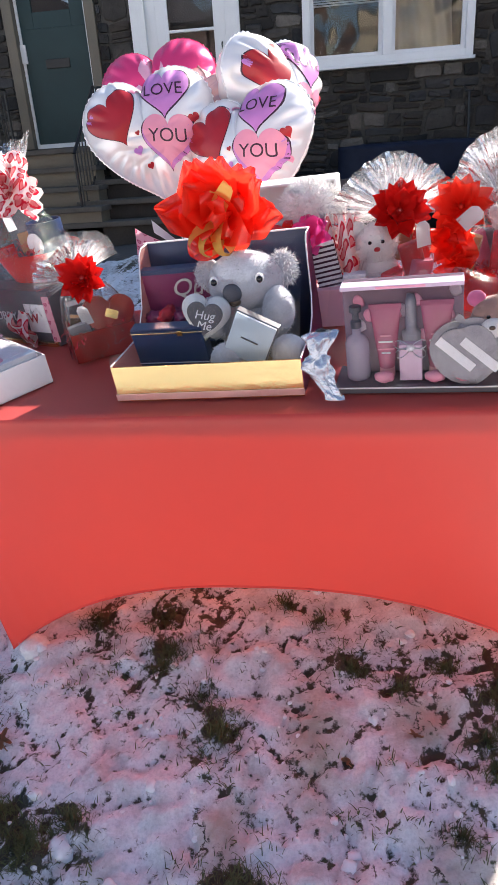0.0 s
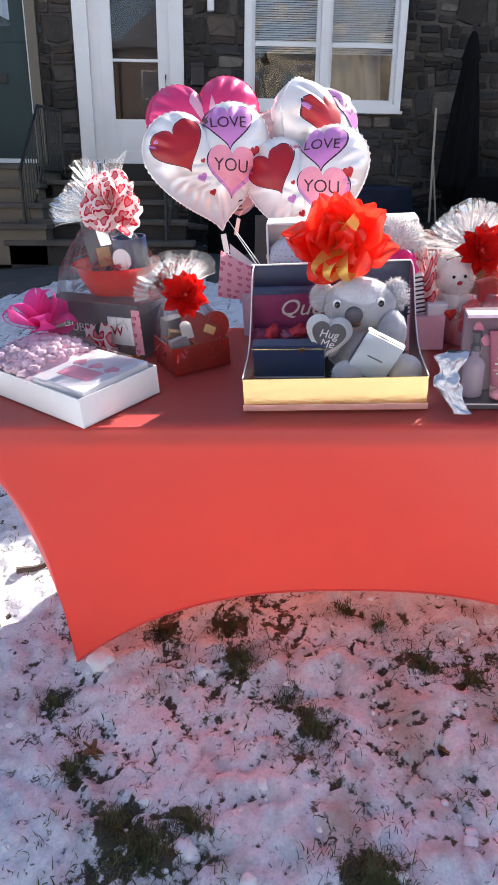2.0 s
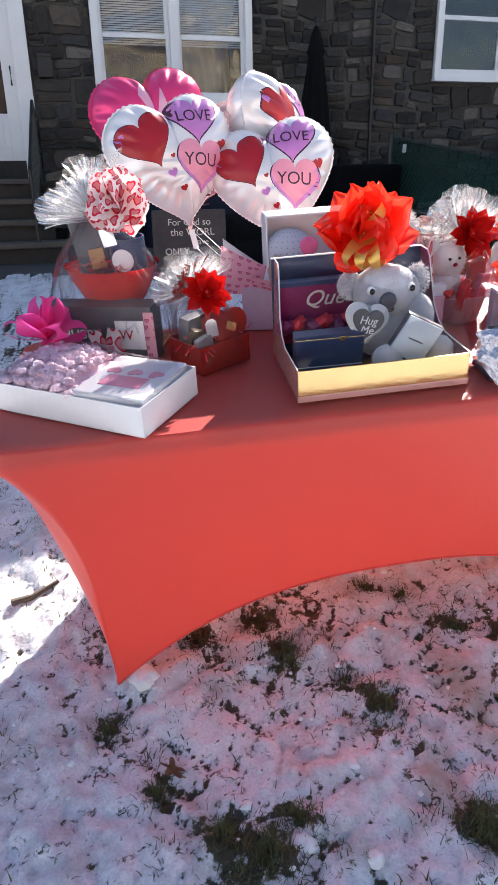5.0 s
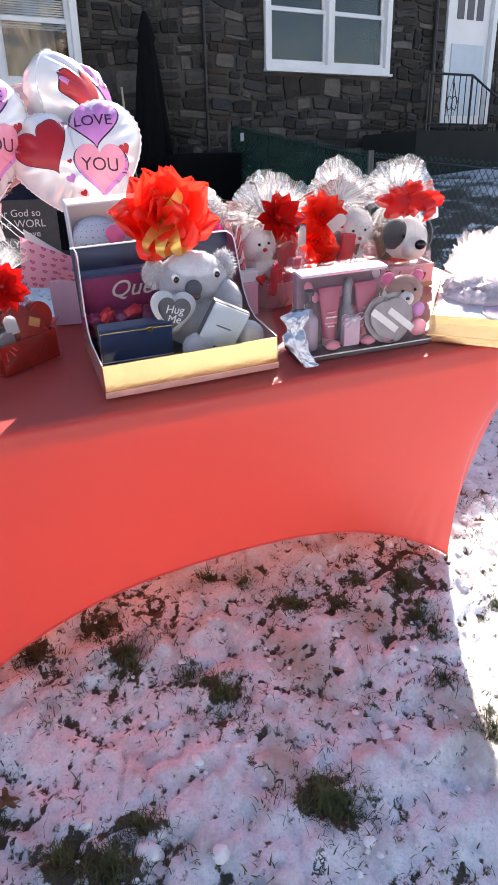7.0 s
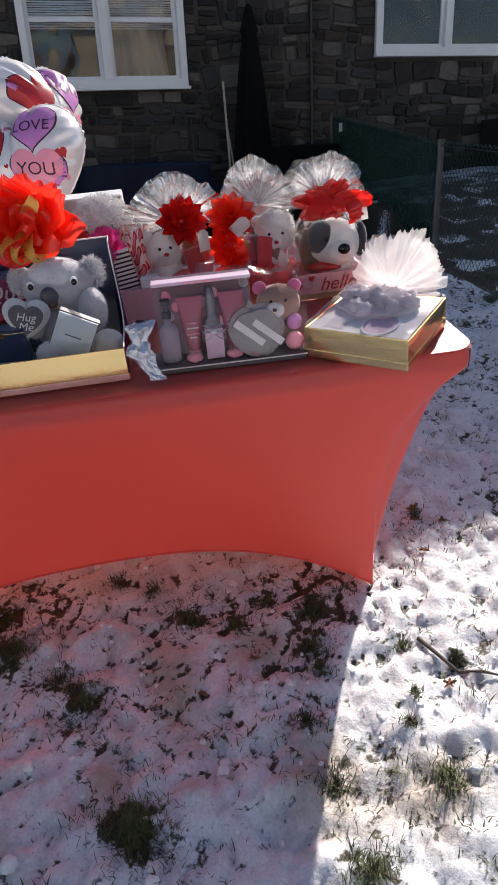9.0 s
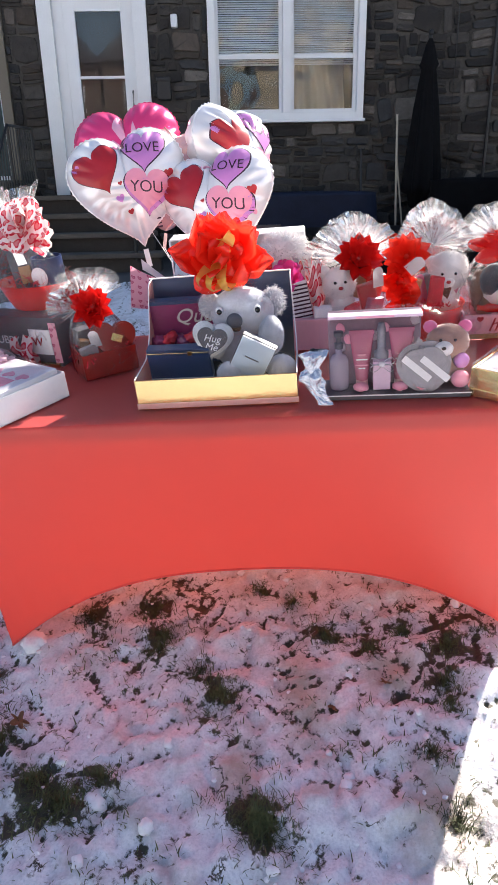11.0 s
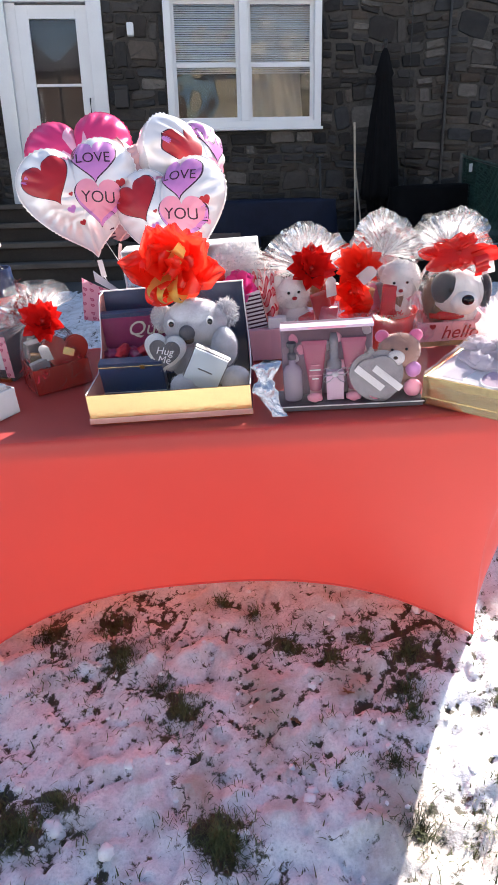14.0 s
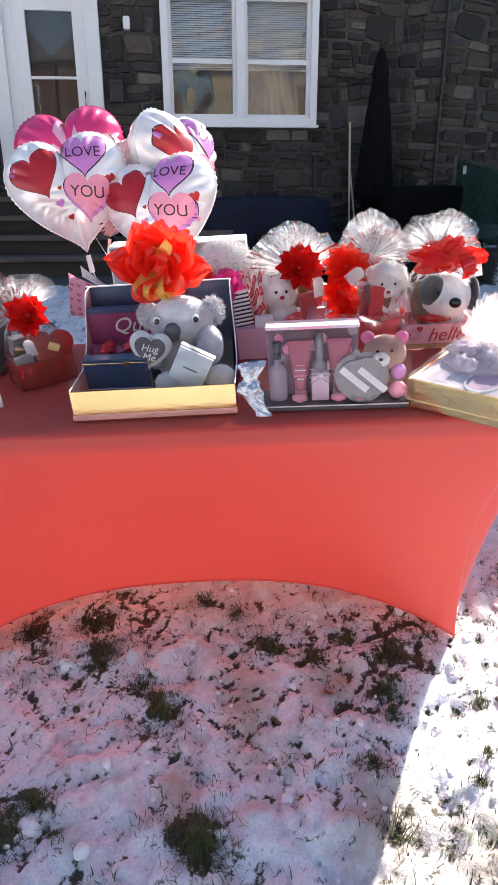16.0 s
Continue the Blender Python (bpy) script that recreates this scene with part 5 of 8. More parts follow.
def fur_on(parent, lumps, mat, count, length, seed, label=""):
    """Short hairs over ellipsoids given as (centre, radii)."""
    rnd = random.Random(seed)
    bm = bmesh.new()
    areas = [r[0] * r[1] + r[1] * r[2] + r[0] * r[2] for _, r in lumps]
    total = sum(areas)
    for (c, r), ar in zip(lumps, areas):
        for _ in range(int(count * ar / total)):
            z = rnd.uniform(-1, 1)
            a = rnd.uniform(0, 6.283)
            q = math.sqrt(1 - z * z)
            d = Vector((q * math.cos(a), q * math.sin(a), z))
            p = Vector(c) + Vector((d.x * r[0], d.y * r[1], d.z * r[2])) * 0.98
            nrm = Vector((d.x / r[0], d.y / r[1], d.z / r[2])).normalized()
            way = (nrm + Vector((rnd.uniform(-.5, .5), rnd.uniform(-.5, .5), rnd.uniform(-.7, .3)))).normalized()
            side = way.cross(Vector((rnd.uniform(-1, 1), rnd.uniform(-1, 1), rnd.uniform(-1, 1)))).normalized() * length * 0.11
            tip = p + way * length * rnd.uniform(0.6, 1.2)
            bm.faces.new((bm.verts.new(p - side), bm.verts.new(p + side), bm.verts.new(tip)))
    return part("fur", bm, mat, parent, label)


def bar(parent, w, h, at, mat):
    o = part("print_bar", box((w, 0.001, h)), mat, parent)
    o.matrix_local = at
    return o


def panel(parent, name, size, at, mat, bevel=0.0008, label=""):
    o = part(name, box(size, (0, 0, 0), bevel), mat, parent, label)
    o.matrix_local = at
    return o


def shred(parent, half_a, half_b, z, mat, seed, n=160, name="paper_shred"):
    """A bed of curled paper strips."""
    rnd = random.Random(seed)
    bm = bmesh.new()
    for _ in range(n):
        p = Vector((rnd.uniform(-half_a, half_a), rnd.uniform(-half_b, half_b), z + rnd.uniform(0, 0.02)))
        a = rnd.uniform(0, 6.28)
        d = Vector((math.cos(a), math.sin(a), rnd.uniform(-0.3, 0.6))).normalized()
        s = d.cross(Vector((0, 0, 1))).normalized() * 0.002
        last = None
        for i in range(5):
            q = p + d * 0.012 * i + Vector((0, 0, 0.006 * math.sin(i * 2 + a)))
            pair = (bm.verts.new(q - s), bm.verts.new(q + s))
            if last:
                bm.faces.new((last[0], last[1], pair[1], pair[0]))
            last = pair
    return part(name, bm, mat, parent, kind="stuff")

# ---- gifts along the front of the table ----
def build_gold_box():
    g = thing("gift_box", on_table(-0.052, 0.068, 0.6), "gold-fronted gift box with plush koala, chocolates and red bow", "gift box")
    w, d, h0, h1, dm = 0.385, 0.298, 0.076, 0.242, 0.185
    panel(g, "base", (w, d, 0.004), pose(0, d / 2, 0.002), GOLD_FOIL)
    panel(g, "front_wall", (w, 0.004, h0), pose(0, 0.002, h0 / 2), GOLD_FOIL, label="crinkled gold foil front wall")
    # Pink tone of this band is the red cloth's reflection, put into colour.
    bm = box((w + 0.004, 0.002, 0.014), (0, -0.0015, 0.0105), 0.0005)
    part("lower_band", bm, ROSE_FOIL, g, "lower band tinted pink for the red cloth it reflects")
    panel(g, "back_wall", (w - 0.012, 0.004, h1), pose(-0.004, d - 0.002, h1 / 2), NAVY_CARD, label="navy inner back wall")
    panel(g, "rim", (w - 0.010, 0.006, 0.003), pose(-0.004, d - 0.002, h1 + 0.0015), WHITE_CARD, label="white top edge")
    for sx in (-1, 1):
        x = sx * (w / 2)
        bm = bmesh.new()
        profile = [(0.004, 0.002), (d, 0.002), (d, h1), (d - 0.045, h1), (d - 0.06, h1 - 0.012), (dm + 0.02, h0 + 0.05), (dm - 0.01, h0 + 0.016), (dm - 0.05, h0), (0.004, h0)]
        f = bm.faces.new([bm.verts.new((x - 0.010 * sx * max(0.0, z - h0) / (h1 - h0), y, z)) for y, z in profile])
        bmesh.ops.solidify(bm, geom=[f], thickness=0.003)
        part("side_wall", bm, MAGENTA_CARD if sx > 0 else ROSE_FOIL, g, "card side wall stepped down to the front")
        edge = [(x - 0.010 * sx * max(0.0, z - h0) / (h1 - h0), y, z + 0.001) for y, z in profile[2:]]
        part("edge_strip", tube(edge, 0.0016, 6), WHITE_CARD, g, "pale cut edge")

    def front_film(u, v):
        """Film from the front wall's edge, pushed out by the things inside, up to the back wall's top."""
        y = 0.002 + (d - 0.05) * v
        z = h0 + 0.002 + (h1 - h0) * v ** 0.62
        q = Vector(((u - 0.5) * (w - 0.018 * v), y, z))
        return q + Vector((0, -0.5, 0.8)) * 0.007 * noise.noise(q * 14) + Vector((0, -0.5, 0.8)) * 0.004 * (1 - 2.5 * abs(noise.noise(Vector((u * 7 + v * 3, v * 4, 2)))))
    part("window_film", sheet(front_film, 40, 30), FILM_BOX, g, "clear film over the front", smooth=True)
    # boxes of sweets inside
    tilt = pose(-0.095, 0.252, 0.122, 8, 0, 0)
    b1 = panel(g, "chocolate_box", (0.185, 0.02, 0.16), tilt, MAGENTA_CARD, 0.002, "tall magenta chocolate box with navy top")
    panel(b1, "top_band", (0.186, 0.0212, 0.012), pose(0, 0, 0.0745), NAVY_CARD)
    o = part("lettering", lettering("Que", 0.056, 0.0008, 0.35), SIGN_LETTER, b1, "pale script lettering")
    o.matrix_local = pose(0.02, -0.0112, 0.034)
    for i in range(6):
        f = part("silk_flower", ball(0.021, (0, 0, 0), (1.1, 0.7, 0.8), 3, 0.55, 110), SHRED if i % 2 else MAGENTA_CARD, b1, "dark red silk flowers", smooth=True)
        f.matrix_local = pose(-0.075 + 0.031 * i, -0.035, -0.022 + 0.008 * (i % 2), 40 * i, 0, 70 * i)
    b2 = panel(g, "chocolate_box", (0.158, 0.03, 0.112), pose(-0.098, 0.115, 0.064, 10, 0, -2), NAVY_CARD, 0.002, "navy chocolate box with white bands")
    panel(b2, "band", (0.159, 0.0312, 0.0025), pose(0, 0, 0.046), GOLD_FOIL)
    panel(b2, "band", (0.159, 0.0312, 0.0025), pose(0, 0, -0.026), WHITE_CARD)
    panel(b2, "clasp", (0.012, 0.0325, 0.012), pose(0.03, 0, 0.044), GOLD_FOIL)
    bar(b2, 0.075, 0.006, pose(0.02, -0.0158, -0.038), WHITE_CARD)
    panel(g, "chocolate_box", (0.10, 0.02, 0.03), pose(-0.11, 0.075, 0.022, 8, 0, 0), MAGENTA_CARD, 0.002)
    # koala
    head, hr = Vector((0.06, 0.19, 0.172)), (0.080, 0.062, 0.062)
    k = part("plush_koala", ball(1, head, hr, 4, 0.04, 4), KOALA_FUR, g, "grey plush koala sitting in the box", smooth=True)
    lumps = [(head, hr)]
    for c, r, mat, nm in (((0.055, 0.2, 0.085), (0.075, 0.06, 0.075), KOALA_FUR, "body"), ((-0.022, 0.205, 0.188), (0.030, 0.016, 0.034), KOALA_FUR, "ear"),
                          ((0.138, 0.205, 0.190), (0.026, 0.016, 0.034), KOALA_FUR, "ear"), ((0.03, 0.072, 0.052), (0.034, 0.026, 0.034), KOALA_FUR, "foot"),
                          ((0.155, 0.085, 0.055), (0.036, 0.03, 0.036), KOALA_FUR, "foot"), ((0.13, 0.15, 0.12), (0.032, 0.045, 0.05), KOALA_FUR, "arm"),
                          ((-0.005, 0.14, 0.115), (0.025, 0.035, 0.045), KOALA_FUR, "arm")):
        part(nm, ball(1, c, r, 3, 0.05, 5), mat, k, smooth=True)
        lumps.append((Vector(c), r))
    fur_on(k, lumps, KOALA_FUR, 12000, 0.0055, 3)
    fur_on(k, [(Vector((0.140, 0.198, 0.190)), (0.026, 0.017, 0.034)), (Vector((-0.022, 0.198, 0.188)), (0.022, 0.018, 0.026))], WHITE_FUR, 900, 0.012, 4, "white ear tufts")
    part("nose", ball(1, (0.045, 0.128, 0.168), (0.020, 0.012, 0.020), 3), SLATE_CARD, k, "dark oval nose", smooth=True)
    part("mouth", ball(1, (0.047, 0.127, 0.15), (0.014, 0.008, 0.009), 2), NOSE_BROWN, k, smooth=True)
    for x in (0.008, 0.102):
        part("eye", ball(0.0095, (x, 0.139, 0.192), (1, 0.8, 1.1), 2), WHITE_FUR, k, "white eye with black pupil", smooth=True)
        part("pupil", ball(0.0068, (x + 0.001, 0.1335, 0.191), (1, 0.7, 1.1), 2), BUTTON_EYE, k, smooth=True)
    hp = part("plush_heart", heart_plate(0.104, 0.02, 0.006, 0.25), WHITE_FUR, k, "white-edged grey heart held in the paws", smooth=True)
    hp.matrix_local = pose(-0.012, 0.108, 0.128, -8, 12, 0)
    hin = part("heart_face", heart_plate(0.076, 0.004, 0.001, 0.25), SLATE_CARD, hp)
    hin.matrix_local = pose(0, -0.012, 0)
    for word, z in (("Hug", 0.008), ("Me", -0.013)):
        o = part("lettering", lettering(word, 0.025, 0.0008, 0.2), WHITE_CARD, hin)
        o.matrix_local = pose(0, -0.0025, z)
    jb = panel(g, "jewellery_box", (0.088, 0.018, 0.098), pose(0.088, 0.066, 0.098, 6, 28, -4), SLATE_CARD, 0.002, "small jewellery box with pale blue lid")
    panel(jb, "lid", (0.084, 0.006, 0.094), pose(0, -0.011, 0), GREY_BLUE_CARD, 0.001)
    bar(jb, 0.036, 0.003, pose(0, -0.0146, 0.0), SLATE_CARD)
    # red tissue bow with gold loops
    rnd = random.Random(5)
    turns = []
    for ring, (count, tilt, kk) in enumerate(((7, 80, 1.0), (6, 52, 0.95), (3, 24, 0.85))):
        for i in range(count):
            k2 = kk * rnd.uniform(0.85, 1.12)
            turns.append(pose(0, 0, 0, 0, 0, 360 * i / count + ring * 17 + rnd.uniform(-9, 9)) @ pose(0, 0, 0, 0, tilt + rnd.uniform(-9, 9), rnd.uniform(-30, 30)) @ Matrix.Diagonal((k2, k2, k2, 1)))
    at = pose(0.014, 0.238, 0.282, 58, 0, 0) @ Matrix.Diagonal((0.84, 0.82, 0.95, 1))
    bow_of(g, loop_strip(0.105, 0.085, 0.45, 1, 0.5), RED_RIBBON, turns, "bow", "loop", at, "large translucent red tissue bow")
    spikes = [pose(0, 0, 0, 0, 0, a) @ pose(0, 0, 0, -t, 0, rnd.uniform(-40, 40)) @ Matrix.Diagonal((k2, 1, k2, 1)) for a, t, k2 in ((0, 58, 1.2), (18, 42, 1.3), (-22, 48, 1.3), (62, 78, 1.2), (-66, 80, 1.25), (10, 18, 1.2), (105, 74, 1.05), (-100, 80, 1.1), (-45, 34, 1.3), (44, 62, 1.3), (32, 24, 1.25), (-30, 68, 1.2), (84, 60, 1.15), (-84, 58, 1.2), (8, 76, 1.15), (-12, 30, 1.35))]
    bow_of(g, star_spike(0.125, 0.082, 0.16), RED_RIBBON, spikes, "tissue_points", "petal", at, "pointed tips of red tissue")
    gold = [pose(0, 0, 0, 0, 0, a) @ pose(0, 0, 0, 0, t, 40) for a, t in ((190, 88), (216, 84), (246, 86), (24, 66), (46, 74))]
    bow_of(g, loop_strip(0.098, 0.042, 0.62, 0, 0.9), GOLD_RIBBON, gold, "gold_bow", "loop", at @ pose(0, 0, 0.03), "gold ribbon loops")
    return g


def build_bath_set():
    g = thing("bath_gift_set", on_table(0.366, 0.068, -2.0), "clear-wrapped pink bath gift set with tubes and small teddy", "gift set")
    w, d, h = 0.338, 0.10, 0.19
    panel(g, "tray", (w, d, 0.012), pose(0, d / 2, 0.006), SLATE_CARD, 0.002, "dark tray base")
    panel(g, "tray_rim", (w + 0.004, 0.002, 0.003), pose(0, -0.001, 0.012), WHITE_CARD)
    card = panel(g, "back_card", (0.212, 0.022, h - 0.012), pose(-0.046, d - 0.02, 0.012 + (h - 0.012) / 2), MAUVE_CARD, 0.002, "mauve backing box with top lip")
    panel(card, "top_lip", (0.212, 0.036, 0.007), pose(0, -0.021, (h - 0.012) / 2 - 0.0035), LILAC_CARD, 0.001)
    bar(card, 0.085, 0.004, pose(0.0, -0.0395, (h - 0.012) / 2 - 0.0035), INK_PINK)
    rnd = random.Random(11)
    for i in range(9):
        o = part("printed_petal", ball(0.011, (0, 0, 0), (1, 0.08, 1.2), 2, 0.4, 80), (INK_PINK, PALE_FOIL, LILAC_SATIN)[i % 3], card, smooth=True)
        o.matrix_local = pose(rnd.uniform(-0.095, 0.095), -0.0115, rnd.uniform(-0.02, 0.07))

    def squeeze_tube(x, mat, tall):
        t = part("squeeze_tube", sheet(lambda u, v: Vector((0.019 * (0.75 + 0.75 * v) * math.cos(6.2832 * u), (0.016 * (1 - v) + 0.001) * math.sin(6.2832 * u), 0.02 + tall * v)), 24, 8, closed=True), mat, g, "pink lotion tube standing on its cap", smooth=True)
        t.matrix_local = pose(x, 0.055, 0.012)
        part("cap", lathe([(0, 0), (0.014, 0), (0.0145, 0.003), (0.0138, 0.02), (0, 0.02)], 20), PINK_CARD, t, smooth=False)
        b = part("crimp", box((0.058, 0.003, 0.01), (0, 0, 0.02 + tall)), mat, t)
        for z, bw, m2 in ((0.072, 0.026, WHITE_CARD), (0.084, 0.02, INK_PINK), (0.058, 0.03, INK_PINK), (0.05, 0.016, WHITE_CARD)):
            bar(t, bw, 0.003, pose(0, -0.0125, z, 6, 0, 0), m2)
        return t
    squeeze_tube(-0.075, PINK_TUBE, 0.115)
    squeeze_tube(0.015, PINK_TUBE, 0.118)
    bottle = part("spray_bottle", lathe([(0, 0), (0.021, 0), (0.022, 0.004), (0.022, 0.07), (0.016, 0.082), (0.008, 0.086), (0.008, 0.1), (0, 0.1)], 24), CLEAR_BOTTLE, g, "milky lilac spray bottle", smooth=True)
    bottle.matrix_local = pose(-0.128, 0.05, 0.012)
    part("pump", lathe([(0.010, 0.1), (0.010, 0.112), (0.006, 0.116), (0.006, 0.128), (0.011, 0.13), (0.011, 0.14), (0, 0.141)], 16), SLATE_CARD, bottle)
    loofah = part("spray_bottle", lathe([(0, 0), (0.017, 0), (0.017, 0.085), (0.010, 0.09), (0.010, 0.14), (0.007, 0.155), (0, 0.156)], 20), GREY_TIN, g, "slim grey patterned bottle", smooth=True)
    loofah.matrix_local = pose(-0.030, 0.058, 0.012)
    small = panel(g, "soap_box", (0.04, 0.02, 0.07), pose(-0.030, 0.032, 0.05), LILAC_CARD, 0.002, "small lilac box tied with white bow")
    bow_of(small, loop_strip(0.03, 0.006, 0.7), WHITE_CARD, [pose(0, 0, 0, 0, a, 0) for a in (70, -70, 120, -120)], "white_bow", "loop", pose(0, -0.012, 0.03), "tiny white bow")
    for x in (-0.078, 0.012, 0.062):
        o = part("soap", ball(1, (0, 0, 0.011), (0.018, 0.012, 0.011), 3, 0.25, 90), INK_PINK, g, "pink rose soap", smooth=True)
        o.matrix_local = pose(x, 0.022, 0.012)
    tin = part("heart_tin", heart_plate(0.130, 0.03, 0.011, 0.75), GREY_TIN, g, "dark grey patterned heart-shaped tin", smooth=False)
    tin.matrix_local = pose(0.066, 0.026, 0.066, -12, -12, 0)
    for x, z, r in ((-0.018, 0.004, 52), (0.022, -0.006, 52)):
        o = part("pale_strip", box((0.078, 0.002, 0.016)), WHITE_CARD, tin)
        o.matrix_local = pose(x, -0.0165, z, 0, r, 0)
    head, hr = Vector((0.120, 0.064, 0.112)), (0.049, 0.035, 0.043)
    bear = part("teddy_bear", ball(1, head, hr, 3, 0.04, 50), TAN_FUR, g, "small tan and pink teddy bear", smooth=True)
    lumps = [(head, hr)]
    for c, r, mat, nm in (((0.081, 0.070, 0.148), (0.016, 0.009, 0.015), PINK_FUR, "ear"), ((0.158, 0.070, 0.146), (0.016, 0.009, 0.015), PINK_FUR, "ear"), ((0.130, 0.068, 0.050), (0.032, 0.026, 0.036), TAN_FUR, "body"),
                          ((0.108, 0.030, 0.108), (0.021, 0.013, 0.018), WHITE_FUR, "muzzle"), ((0.150, 0.042, 0.074), (0.018, 0.016, 0.019), INK_LILAC, "arm"), ((0.148, 0.028, 0.034), (0.021, 0.017, 0.021), INK_PINK, "foot")):
        part(nm, ball(1, c, r, 3, 0.05, 60), mat, bear, smooth=True)
        if mat is TAN_FUR:
            lumps.append((Vector(c), r))
    fur_on(bear, lumps, TAN_FUR, 2200, 0.005, 8)
    part("nose", ball(0.0045, (0.106, 0.017, 0.113), (1.2, 0.8, 0.9), 2), NOSE_BROWN, bear, smooth=True)
    for x in (0.100, 0.132):
        part("eye", ball(0.0036, (x, 0.032, 0.127), (1, 1, 1), 2), BUTTON_EYE, bear, smooth=True)

    def film(u, v):
        x = -w / 2 - 0.004 + (w + 0.01) * u
        top = h + 0.004 if x < 0.06 else h + 0.004 - 0.022 * min(1, (x - 0.06) / 0.05)
        y, z = (-0.004, 0.012 + (0.11) * v * 2) if v < 0.5 else (-0.004 + (d + 0.002) * (v - 0.5) * 2, 0)
        if v < 0.5:
            z = 0.012 + (top - 0.05) * v * 2
            y = -0.004 + 0.03 * (2 * v) ** 3
        else:
            e = (v - 0.5) * 2
            z = top - 0.038 + 0.04 * math.sin(e * 1.57)
            y = 0.026 + (d - 0.026) * e
        return Vector((x, y, z)) + Vector((0, -1, 0.3)) * 0.005 * noise.noise(Vector((x * 30, z * 30, v * 6)))
    part("cellophane", sheet(film, 50, 26), FILM_PINK, g, "clear pinkish film over the set")

    def twist(u, v):
        ang = 6.2832 * u
        e = v
        r = 0.007 + 0.020 * math.exp(-((e - 0.12) / 0.14) ** 2) + 0.016 * math.exp(-((e - 0.5) / 0.16) ** 2) + 0.010 * e * e
        r *= 1 + 0.45 * noise.noise(Vector((math.cos(ang) * 2.4, math.sin(ang) * 2.4, e * 9))) + 0.18 * math.sin(4 * ang + 11 * e)
        return Vector((-w / 2 - 0.010 - 0.012 * math.sin(3.1 * e) + r * math.cos(ang) + 0.045 * max(0, e - 0.55), -0.006 - 0.035 * e + r * 0.55 * math.sin(ang), 0.118 * (1 - e) + 0.008 + 0.25 * r))
    part("foil_twist", sheet(twist, 30, 60, closed=True), SILVER_FOIL, g, "crumpled iridescent foil twist")
    return g


def open_tray(g, la, lb, h, mat, label):
    """A shallow box seen open from above: floor and four walls."""
    panel(g, "base", (la, lb, 0.004), pose(0, 0, 0.002), mat)
    for sx in (-1, 1):
        panel(g, "side_wall", (0.004, lb, h), pose(sx * (la / 2 - 0.002), 0, h / 2), mat, label=label)
    for sy in (-1, 1):
        panel(g, "long_wall", (la - 0.008, 0.004, h), pose(0, sy * (lb / 2 - 0.002), h / 2), mat, label=label)


def build_left_box():
    g = thing("gift_box", on_table(-0.686, 0.194, -33.5), "open white gift box with pink satin roses and magenta bow", "gift box")
    la, lb, h = 0.405, 0.222, 0.068
    open_tray(g, la, lb, h, WHITE_CARD, "glossy white card wall")
    fill = part("satin_cushion", sheet(lambda u, v: Vector((-0.185 + 0.2 * u, -0.095 + 0.19 * v, h - 0.008 + 0.045 * (math.sin(math.pi * u) * math.sin(math.pi * v)) ** 0.5 + 0.006 * noise.noise(Vector((u * 9, v * 9, 2))))), 30, 26), ROSE_SATIN, g, "crumpled pale pink satin", smooth=True)
    for i, (x, y) in enumerate([(-0.178 + 0.0215 * a, -0.092 + 0.0205 * b) for a in range(10) for b in range(10)]):
        rnd = random.Random(i)
        o = part("rosette", ball(0.0135, (0, 0, 0), (1, 1, 0.6), 3, 0.5, 240), ROSE_SATIN, fill, smooth=True) if i == 0 else new("rosette", o.data)
        o.parent = fill
        hump = (max(0, math.sin(math.pi * (x + 0.185) / 0.2)) * max(0, math.sin(math.pi * (y + 0.095) / 0.19))) ** 0.5
        o.matrix_local = pose(x + rnd.uniform(-.008, .008), y + rnd.uniform(-.008, .008), h - 0.004 + 0.045 * hump, rnd.uniform(-30, 30), rnd.uniform(-30, 30), rnd.uniform(0, 360))
    card = panel(g, "greeting_card_box", (0.17, 0.195, 0.034), pose(0.108, -0.002, h - 0.006, 0, 0, 3), WHITE_CARD, 0.003, "white and pink printed card box")
    panel(card, "pink_window", (0.10, 0.05, 0.002), pose(0.0, -0.03, 0.0175), INK_PINK, 0.0005)
    panel(card, "lilac_window", (0.07, 0.05, 0.002), pose(0.03, 0.045, 0.0175), LILAC_SATIN, 0.0005)
    for i in range(3):
        o = part("printed_heart", heart_plate(0.035, 0.002), INK_PINK if i else PALE_FOIL, card)
        o.matrix_local = pose(-0.05 + 0.05 * i, 0.02, 0.018, 90, 0, 20 * i)
    rnd = random.Random(9)
    bow_of(g, loop_strip(0.10, 0.06, 0.5, 1, 0.4), MAGENTA_RIBBON, [pose(0, 0, 0, 0, 0, a) @ pose(0, 0, 0, 0, t, 30) for a, t in ((0, 75), (60, 50), (120, 70), (185, 75), (240, 55), (300, 70), (20, 15), (150, 10))], "bow", "loop",
           pose(-0.185, 0.075, h + 0.035, -12, 0, 0), "bright magenta ribbon bow")

    def film(u, v):
        x, y = -la / 2 + la * u, -lb / 2 + lb * v
        hump = (math.sin(math.pi * u) * math.sin(math.pi * v)) ** 0.6
        return Vector((x, y, h + 0.004 + 0.058 * hump * (1 if x < 0 else 0.55) + 0.005 * noise.noise(Vector((x * 25, y * 25, 4)))))
    part("cellophane", sheet(film, 44, 30), FILM_PINK, g, "clear film stretched over the box")
    return g


